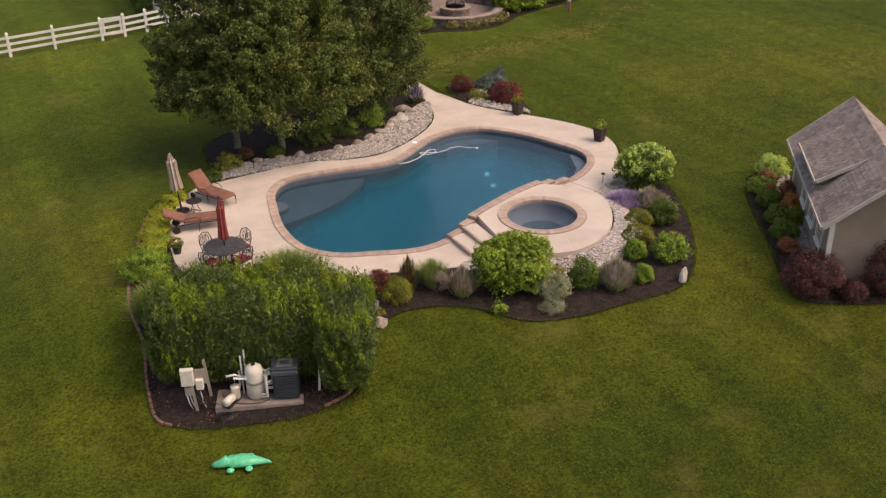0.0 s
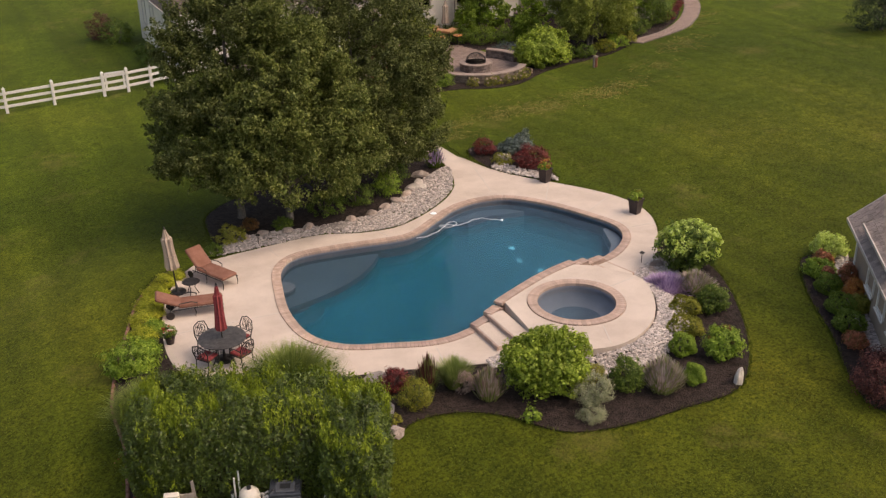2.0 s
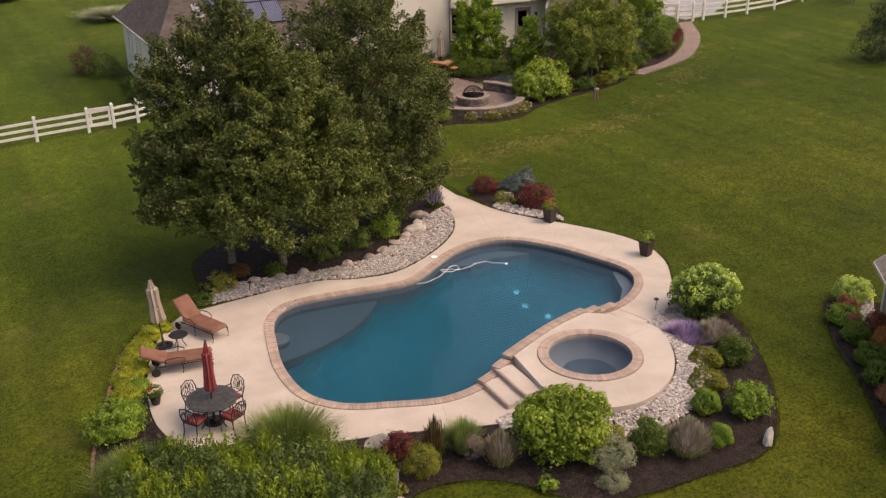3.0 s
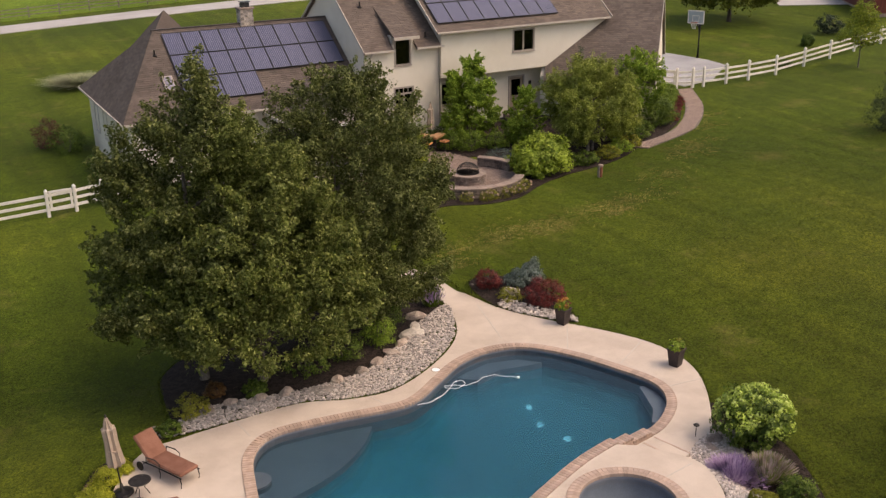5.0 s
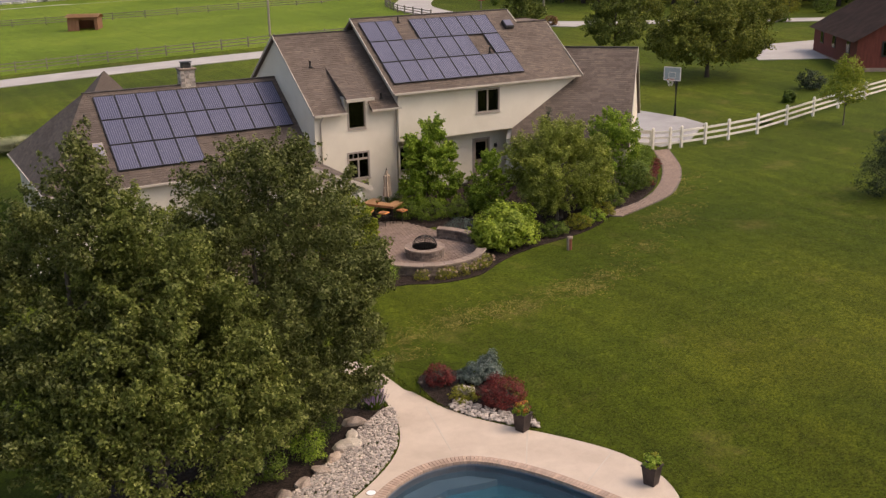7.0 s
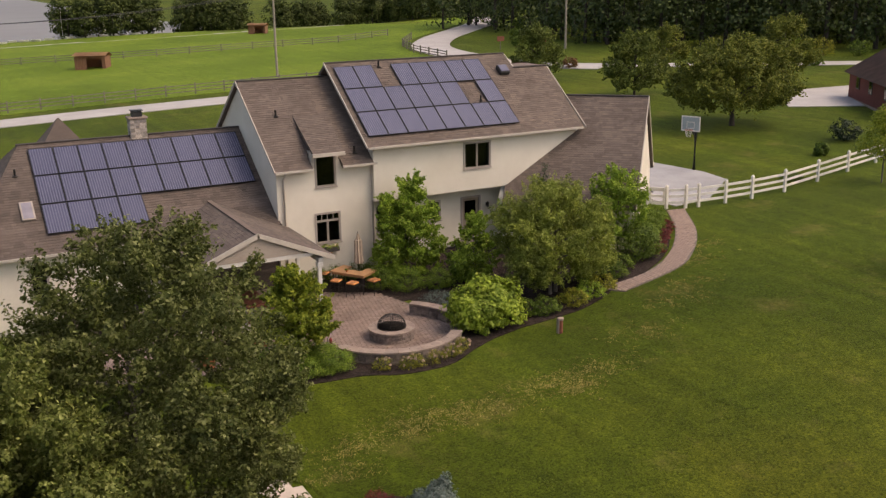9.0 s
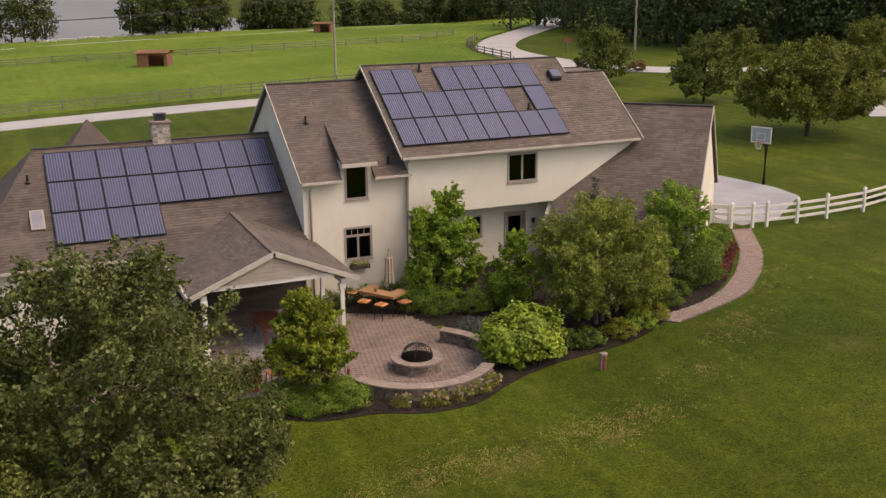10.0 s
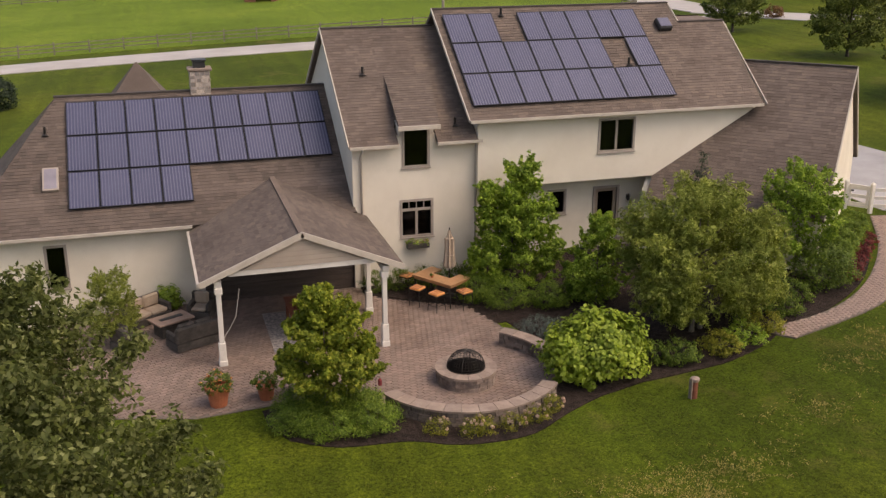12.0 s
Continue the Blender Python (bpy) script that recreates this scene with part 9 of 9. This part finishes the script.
# red barn
BX = pose(87.5, 64.5, gz(82, 66), 0, 0, -35)
barn = thing("barn", "dark red sided barn with brown gable roof", "barn", BX)
bm = bmesh.new()
prof = [(-5, -0.5), (-5, 2.7), (0, 5.6), (5, 2.7), (5, -0.5)]
a, b = [bm.verts.new((x, -6.0, z)) for x, z in prof], [bm.verts.new((x, 8.0, z)) for x, z in prof]
bm.faces.new(a[::-1])
bm.faces.new(b)
for i in range(5):
    bm.faces.new((a[i], a[(i + 1) % 5], b[(i + 1) % 5], b[i]))
bmesh.ops.recalc_face_normals(bm, faces=bm.faces[:])
part("wall", bm, M_barn, barn)
for s in (-1, 1):
    bm = bmesh.new()
    v = [bm.verts.new(p) for p in ((s * 5.5, -6.5, 2.45), (s * 5.5, 8.4, 2.45), (0, 8.4, 5.75), (0, -6.5, 5.75))]
    bm.faces.new(v if s > 0 else v[::-1])
    bmesh.ops.solidify(bm, geom=bm.faces[:], thickness=-0.14)
    part("roof", bm, M_barnroof, barn)
bm_foot = part("foundation", boxes(((-5.04, -6.04, -0.6), (5.04, 8.04, 0.25))), M_capstone, barn)
for x in (-2.4, 0.9):
    w = part("window", boxes(((x - 0.55, -6.06, 1.2), (x + 0.55, -6.0, 2.5))), M_black, barn)
    part("pane", boxes(((x - 0.42, -6.08, 1.32), (x + 0.42, -6.065, 2.38))), M_pane, w)
for y in (-3.5, 1.0, 5.0):
    w = part("window", boxes(((-5.06, y - 0.5, 1.2), (-5.0, y + 0.5, 2.4))), M_black, barn)
    part("pane", boxes(((-5.08, y - 0.38, 1.32), (-5.065, y + 0.38, 2.28))), M_pane, w)

# ---- trees beyond the house ----
tree("oak_tree", "broad low-branched oak on the side lawn", 68.6, 68.5, 7.6, 1.5, [(0, 0, 3.4, 5.2, 4.8, 1.9), (0.5, 0, 5.2, 3.9, 3.6, 1.8), (-1.5, 0, 4.4, 3.0, 3.0, 1.6), (2.2, 0, 4.2, 2.6, 2.6, 1.4)], L_oak, 0.2, 1500, 34, 0.6, 0.28, shoots=True, bark=M_darkbark)
tree("linden_tree", "dense rounded green tree beyond the garage", 72.7, 86.0, 6.6, 1.0, [(0, 0, 2.6, 3.0, 3.0, 2.0), (0, 0, 4.6, 2.2, 2.2, 1.8)], L_far_tree, 0.2, 700, 30, 0.5, 0.18, shoots=True, bark=M_darkbark)
tree("linden_tree", "dense rounded green tree beside the lane", 72.3, 102.3, 6.4, 1.0, [(0, 0, 2.6, 2.9, 2.9, 1.9), (0, 0, 4.6, 1.9, 1.9, 1.6)], L_far_tree, 0.2, 640, 30, 0.5, 0.18, shoots=True, bark=M_darkbark)
tree("linden_tree", "yellow-green rounded tree near the wood", 89.2, 101.0, 5.4, 0.9, [(0, 0, 2.4, 2.6, 2.6, 1.7), (0, 0, 4.0, 1.7, 1.7, 1.3)], L_oak, 0.2, 500, 28, 0.5, 0.16, shoots=True)
tree("linden_tree", "yellow-green leafy tree behind the oak", 90.0, 84.0, 7.2, 1.2, [(0, 0, 3.2, 3.2, 3.2, 2.2), (0, 0, 5.4, 2.2, 2.2, 1.7)], L_oak, 0.2, 640, 28, 0.5, 0.18, shoots=True)
tree("sapling", "young tree with pale stem by the rail fence", 61.7, 48.6, 4.8, 1.3, [(0, 0, 2.4, 1.4, 1.4, 1.0), (0, 0, 3.7, 0.9, 0.9, 0.9)], L_maple, 0.12, 260, 26, 0.28, 0.07)
tree("evergreen_tree", "dense dark conical evergreen on the lawn", 50.4, 36.0, 4.6, 0.2, [(0, 0, 1.2, 1.9, 1.9, 1.2), (0, 0, 2.5, 1.35, 1.35, 1.1), (0, 0, 3.7, 0.7, 0.7, 0.9)], L_conifer, 0.12, 620, 30, 0.3, 0.12, aspect=0.25)
for x, y, w, h, mt, lb in ((70.4, 58.9, 2.2, 1.5, L_conifer, "round dark shrub on the side lawn"), (65.0, 56.2, 0.9, 0.9, L_green, "small shrub behind the rail fence"), (82.1, 110.2, 2.0, 1.3, L_dorange, "russet shrub beside the road"),
                           (112.4, 104.0, 3.2, 2.4, L_bright, "bright green shrub at the wood's edge"), (115.5, 101.8, 3.0, 2.2, L_olive, "yellow-green shrub at the wood's edge"), (106.0, 94.3, 2.0, 0.9, L_green, "low shrub on the far lawn"), (119.0, 99.0, 3.0, 2.0, L_green, "green shrub at the wood's edge"), (58.2, 52.2, 1.5, 0.4, L_green, "low planting behind the fence")):
    shrub("shrub", lb, x, y, w, w, h, mt, 0.14, 130, 20, group="shrubs on the side lawn")
for x, y in ((88.5, 137.0), (92.5, 132.0)):
    ob = thing("sign_post", "small wooden roadside sign on a post", "sign", pose(x, y, gz(x, y)), "roadside signs")
    part("post", boxes(((-0.06, -0.06, -0.2), (0.06, 0.06, 1.6))), M_fieldwood, ob)
    part("board", boxes(((-0.6, -0.1, 1.2), (0.6, -0.06, 1.9))), M_redwood, ob)


def woodland(name, label, spots, hmin, hmax, seed, material, leaf=0.55, tufts=70, per=14):
    """A belt of far trees, joined: trunks in one mesh, leaves in another."""
    rng = np.random.default_rng(seed)
    allp, alln = [], []
    bm = bmesh.new()
    for x, y in spots:
        h = rng.uniform(hmin, hmax)
        z = gz(x, y)
        r = h * rng.uniform(0.26, 0.36)
        cyl(bm, (x, y, z - 0.3), (x, y, z + h * 0.6), 0.02 * h, 0.008 * h, 6)
        pos, nrm = clumps(rng, [(x, y, z + h * 0.42, r, r, h * 0.38), (x + rng.uniform(-1, 1), y, z + h * 0.72, r * 0.75, r * 0.75, h * 0.27)], tufts, h * 0.11, per)
        allp.append(pos)
        alln.append(nrm)
    ob = thing(name, label, "woodland", pose(spots[0][0], spots[0][1], 0), kind="stuff")
    bk = Matrix.Translation((-spots[0][0], -spots[0][1], 0))
    part("trunks", bm, M_darkbark, ob, kind="stuff").matrix_basis = bk
    leaf_object("crowns", np.concatenate(allp), np.concatenate(alln), leaf, material, ob, 0.6, rng, kind="stuff").matrix_basis = bk
    return ob


rng = np.random.default_rng(12)
belt = []
for k in range(150):
    t = rng.uniform(0, 1)
    bx, by = 100 + 40 * t + rng.uniform(0, 1) ** 1.5 * 45, 150 - 58 * t + rng.uniform(0, 1) ** 1.5 * 55
    belt.append((bx, by))
belt += [(104 + 36 * t, 136 - 48 * t + float(rng.uniform(-2, 2))) for t in np.linspace(0, 1, 26)]
woodland("wood", "dense dark green wood beyond the lane", belt, 11, 19, 21, L_far, 0.6, 70, 14)
shore = [(float(x), float(y)) for x, y in zip(np.concatenate([np.linspace(40, 59, 15), np.linspace(66.5, 78, 14), np.linspace(87, 135, 30)]) + rng.uniform(-1, 1, 59), np.concatenate([np.full(15, 229.0), np.full(14, 231.0), np.linspace(236, 225, 30)]) + rng.uniform(-3, 3, 59))]
woodland("shore_trees", "row of rounded trees along the lake shore", shore, 6, 10.5, 22, L_shore, 0.5, 110, 14)
woodland("shore_trees", "trees at the near end of the lake shore", [(20.5, 236.0), (22.5, 238.0), (18.0, 237.0), (14.0, 238.0), (24.5, 237.0)], 7, 11, 23, L_shore, 0.5, 110, 14)
woodland("road_trees", "green scrub along the road bend", [(float(x), float(y)) for x, y in zip(np.linspace(93, 118, 16), np.linspace(140, 178, 16))], 1.2, 2.6, 24, L_green, 0.3, 40, 12)
woodland("far_wood", "far dark wood on the right shore", [(float(x), float(y)) for x, y in zip(rng.uniform(120, 260, 70), rng.uniform(215, 300, 70))], 10, 17, 25, L_far, 0.9, 45, 12)

# boats drawn up at the shore
rng = np.random.default_rng(17)
for k in range(16):
    x, y = 23 + 2.1 * k + float(rng.uniform(-0.6, 0.6)), 226.5 + float(rng.uniform(-1.5, 1.5))
    ob = thing("sailboat", "small white boat stored on the lake shore", "boat", pose(x, y, gz(x, y), 0, 0, float(rng.uniform(-40, 40))), "boats on the shore")
    bm = bmesh.new()
    for zz, wid in ((0.1, 0.35), (0.85, 0.8)):
        for xx, f in ((-1.8, 0.75), (0, 1.0), (1.2, 0.75), (2.0, 0.05)):
            bm.verts.new((xx, wid * f, zz))
            bm.verts.new((xx, -wid * f, zz))
    bmesh.ops.convex_hull(bm, input=bm.verts[:])
    part("hull", bm, M_white, ob)
    ob.scale = (0.5, 0.5, 0.5)
    if k in (8, 11, 12, 14):
        part("mast", tube([(0.2, 0, 0.8), (0.2, 0.4 if k == 8 else 0.0, 11.0)], 0.09, 5), M_white, ob)
lane = road("road", [(-60, 214.0), (20, 215.0), (60, 208.0), (95, 212.0)], 0.9, "thin pale track along the far side of the pasture")


# ---- loose grass: tufts in the lawn, ragged edges of the beds, dry streaks ----
def blades(name, label, P, height, width, material, seed, per=5, spread=0.05, flop=0.2):
    rng = np.random.default_rng(seed)
    P = np.repeat(P, per, 0) + rng.normal(size=(len(P) * per, 2)) * spread
    n = len(P)
    z = rise(P[:, 0], P[:, 1])
    a, h = rng.uniform(0, 6.283, n), height * rng.uniform(0.5, 1.3, n)
    lean = rng.uniform(0.6, 1.0 + flop, n) * h
    V = np.empty((n, 3, 3))
    V[:, 0] = np.stack([P[:, 0] - np.sin(a) * width, P[:, 1] + np.cos(a) * width, z], 1)
    V[:, 1] = np.stack([P[:, 0] + np.sin(a) * width, P[:, 1] - np.cos(a) * width, z], 1)
    V[:, 2] = np.stack([P[:, 0] + np.cos(a) * lean, P[:, 1] + np.sin(a) * lean, z + h], 1)
    me = bpy.data.meshes.new(name)
    me.vertices.add(3 * n)
    me.vertices.foreach_set("co", V.reshape(-1).astype(np.float32))
    me.loops.add(3 * n)
    me.loops.foreach_set("vertex_index", np.arange(3 * n, dtype=np.int32))
    me.polygons.add(n)
    me.polygons.foreach_set("loop_start", np.arange(0, 3 * n, 3, dtype=np.int32))
    me.update(calc_edges=True)
    me.materials.append(material)
    return tagged(new(name, me), label, "grass", kind="stuff")


rng = np.random.default_rng(77)
KEEP = [offset(q, 0.05) for q in (DECK, BED_FRONT, BED_HEDGE, BED_TREE, BED_FAR, BED_SHED, PATIO, WALK_IN + WALK_OUT[::-1])]
P = np.stack([rng.uniform(-14, 66, 190000), rng.uniform(-4, 62, 190000)], 1)
P = P[rng.uniform(0, 1, len(P)) > step01(0.35, 1.0, np.hypot((P[:, 0] - 24) / 42, (P[:, 1] - 22) / 36))]
for q in KEEP:
    P = P[~inside(P[:, 0], P[:, 1], anticlockwise(q))]
P = P[~((P[:, 1] > 44) & (P[:, 0] < 45))]
P = P[~((P[:, 0] > 19.5) & (P[:, 1] < 12 - 0.4 * (P[:, 0] - 27)) & (P[:, 1] > 3) & (P[:, 0] < 30))]
blades("grass", "uneven tufts of grass in the mown lawn", P, 0.026, 0.014, L_lawn, 78, 5, 0.06, 1.8)
edge_pts = []
for q in (BED_FRONT, BED_HEDGE, BED_TREE, BED_FAR, BED_SHED, DECK):
    s, _ = evenly(offset(q, 0.03), 0.045)
    edge_pts += [(x, y) for x, y, a in s]
E2 = np.array(edge_pts) + rng.normal(size=(len(edge_pts), 2)) * 0.02
ok = np.ones(len(E2), bool)
for q in (DECK, BED_FRONT, BED_HEDGE, BED_TREE, BED_FAR, BED_SHED):
    ok &= ~inside(E2[:, 0], E2[:, 1], anticlockwise(offset(q, -0.03)))
blades("grass", "ragged grass along the bed and deck edges", E2[ok], 0.08, 0.012, L_lawn, 79, 4, 0.025)
STREAK = [(20.7, 33.8, 0.5), (21.8, 35.1, 0.5), (23.2, 35.6, 0.8), (24.2, 35.2, 0.8), (25.2, 35.7, 0.9), (26.0, 35.1, 0.8), (27.4, 35.2, 0.8), (29.1, 35.7, 0.7), (30.4, 35.6, 0.7), (32.0, 35.8, 0.8), (29.9, 34.8, 0.5), (35.0, 37.6, 0.8), (38.0, 39.6, 0.7), (40.0, 40.9, 0.8), (42.6, 43.2, 0.6), (44.2, 45.0, 0.6)]
D = np.concatenate([np.array([x, y]) + rng.normal(size=(95, 2)) * np.array([s * 1.3, s * 0.6]) for x, y, s in STREAK])
D = D[~inside(D[:, 0], D[:, 1], anticlockwise(KEEP[-1])) & ~inside(D[:, 0], D[:, 1], anticlockwise(KEEP[0]))]
blades("dry_grass", "streaks of dry straw-coloured grass across the lawn", D, 0.03, 0.013, L_dry, 80, 8, 0.07, 1.5)


# ---- pavers, laid last ----
def pave(owner, poly, angle, lx, ly, z_of, mat, seed, centre, singles=300, top=0.03, at=None):
    """Pavers in running bond over an outline: those nearest the centre as pieces of their own, the rest joined."""
    rng = np.random.default_rng(seed)
    poly = anticlockwise(poly)
    xs, ys = [p[0] for p in poly], [p[1] for p in poly]
    c, s = math.cos(radians(angle)), math.sin(radians(angle))
    R = max(max(xs) - min(xs), max(ys) - min(ys))
    mx, my = (max(xs) + min(xs)) / 2, (max(ys) + min(ys)) / 2
    spots = []
    n = int(R / ly) + 2
    for j in range(-n, n):
        for i in range(-int(R / lx) - 2, int(R / lx) + 2):
            u, v = (i + (0.5 if j % 2 else 0.0)) * lx, j * ly
            spots.append((mx + u * c - v * s, my + u * s + v * c))
    P = np.array(spots)
    P = P[inside(P[:, 0], P[:, 1], poly)]
    P = P[np.argsort(np.hypot(P[:, 0] - centre[0], P[:, 1] - centre[1]))]
    hx, hy = lx / 2 - 0.007, ly / 2 - 0.007
    bx, by = hx - 0.012, hy - 0.012
    V = [(-hx, -hy, -0.03), (hx, -hy, -0.03), (hx, hy, -0.03), (-hx, hy, -0.03), (-hx, -hy, -0.006), (hx, -hy, -0.006), (hx, hy, -0.006), (-hx, hy, -0.006), (-bx, -by, 0), (bx, -by, 0), (bx, by, 0), (-bx, by, 0)]
    Fc = [(8, 9, 10, 11)] + [(a, (a + 1) % 4, 4 + (a + 1) % 4, 4 + a) for a in range(4)] + [(4 + a, 4 + (a + 1) % 4, 8 + (a + 1) % 4, 8 + a) for a in range(4)]
    me = bpy.data.meshes.new("paver")
    me.from_pydata(V, [], Fc)
    me.materials.append(mat)
    vs, fs = [], []
    for k, (x, y) in enumerate(P):
        m = Matrix.Translation((x, y, z_of(x, y) + top + float(rng.uniform(-0.003, 0.003)))) @ Matrix.Rotation(radians(angle) + float(rng.uniform(-0.02, 0.02)), 4, "Z")
        if k < singles:
            share("paver", me, owner, m)
        else:
            b = len(vs)
            vs += [tuple(m @ Vector(q)) for q in V]
            fs += [tuple(i + b for i in f) for f in Fc]
    part("paving", (vs, fs), mat, owner, kind="stuff")


pave(patio, offset(PATIO, -0.08), 24, 0.22, 0.15, lambda x, y: PATIO_Z - 0.025, M_paver, 51, (26.0, 43.5))
walk_ob = [o for o in scene.objects if o.name == "walkway"][0]
pave(walk_ob, offset(WALK_IN + WALK_OUT[::-1], -0.06), 38, 0.22, 0.12, lambda x, y: gz(x, y) + 0.03, surface("walk brick", (0.25, 0.18, 0.152), (0.31, 0.232, 0.20), 1.5, 40, 0.88, bump=0.3, dirt=0.22, vary=0.1, island=0.12), 52, (42.0, 44.3), 250)
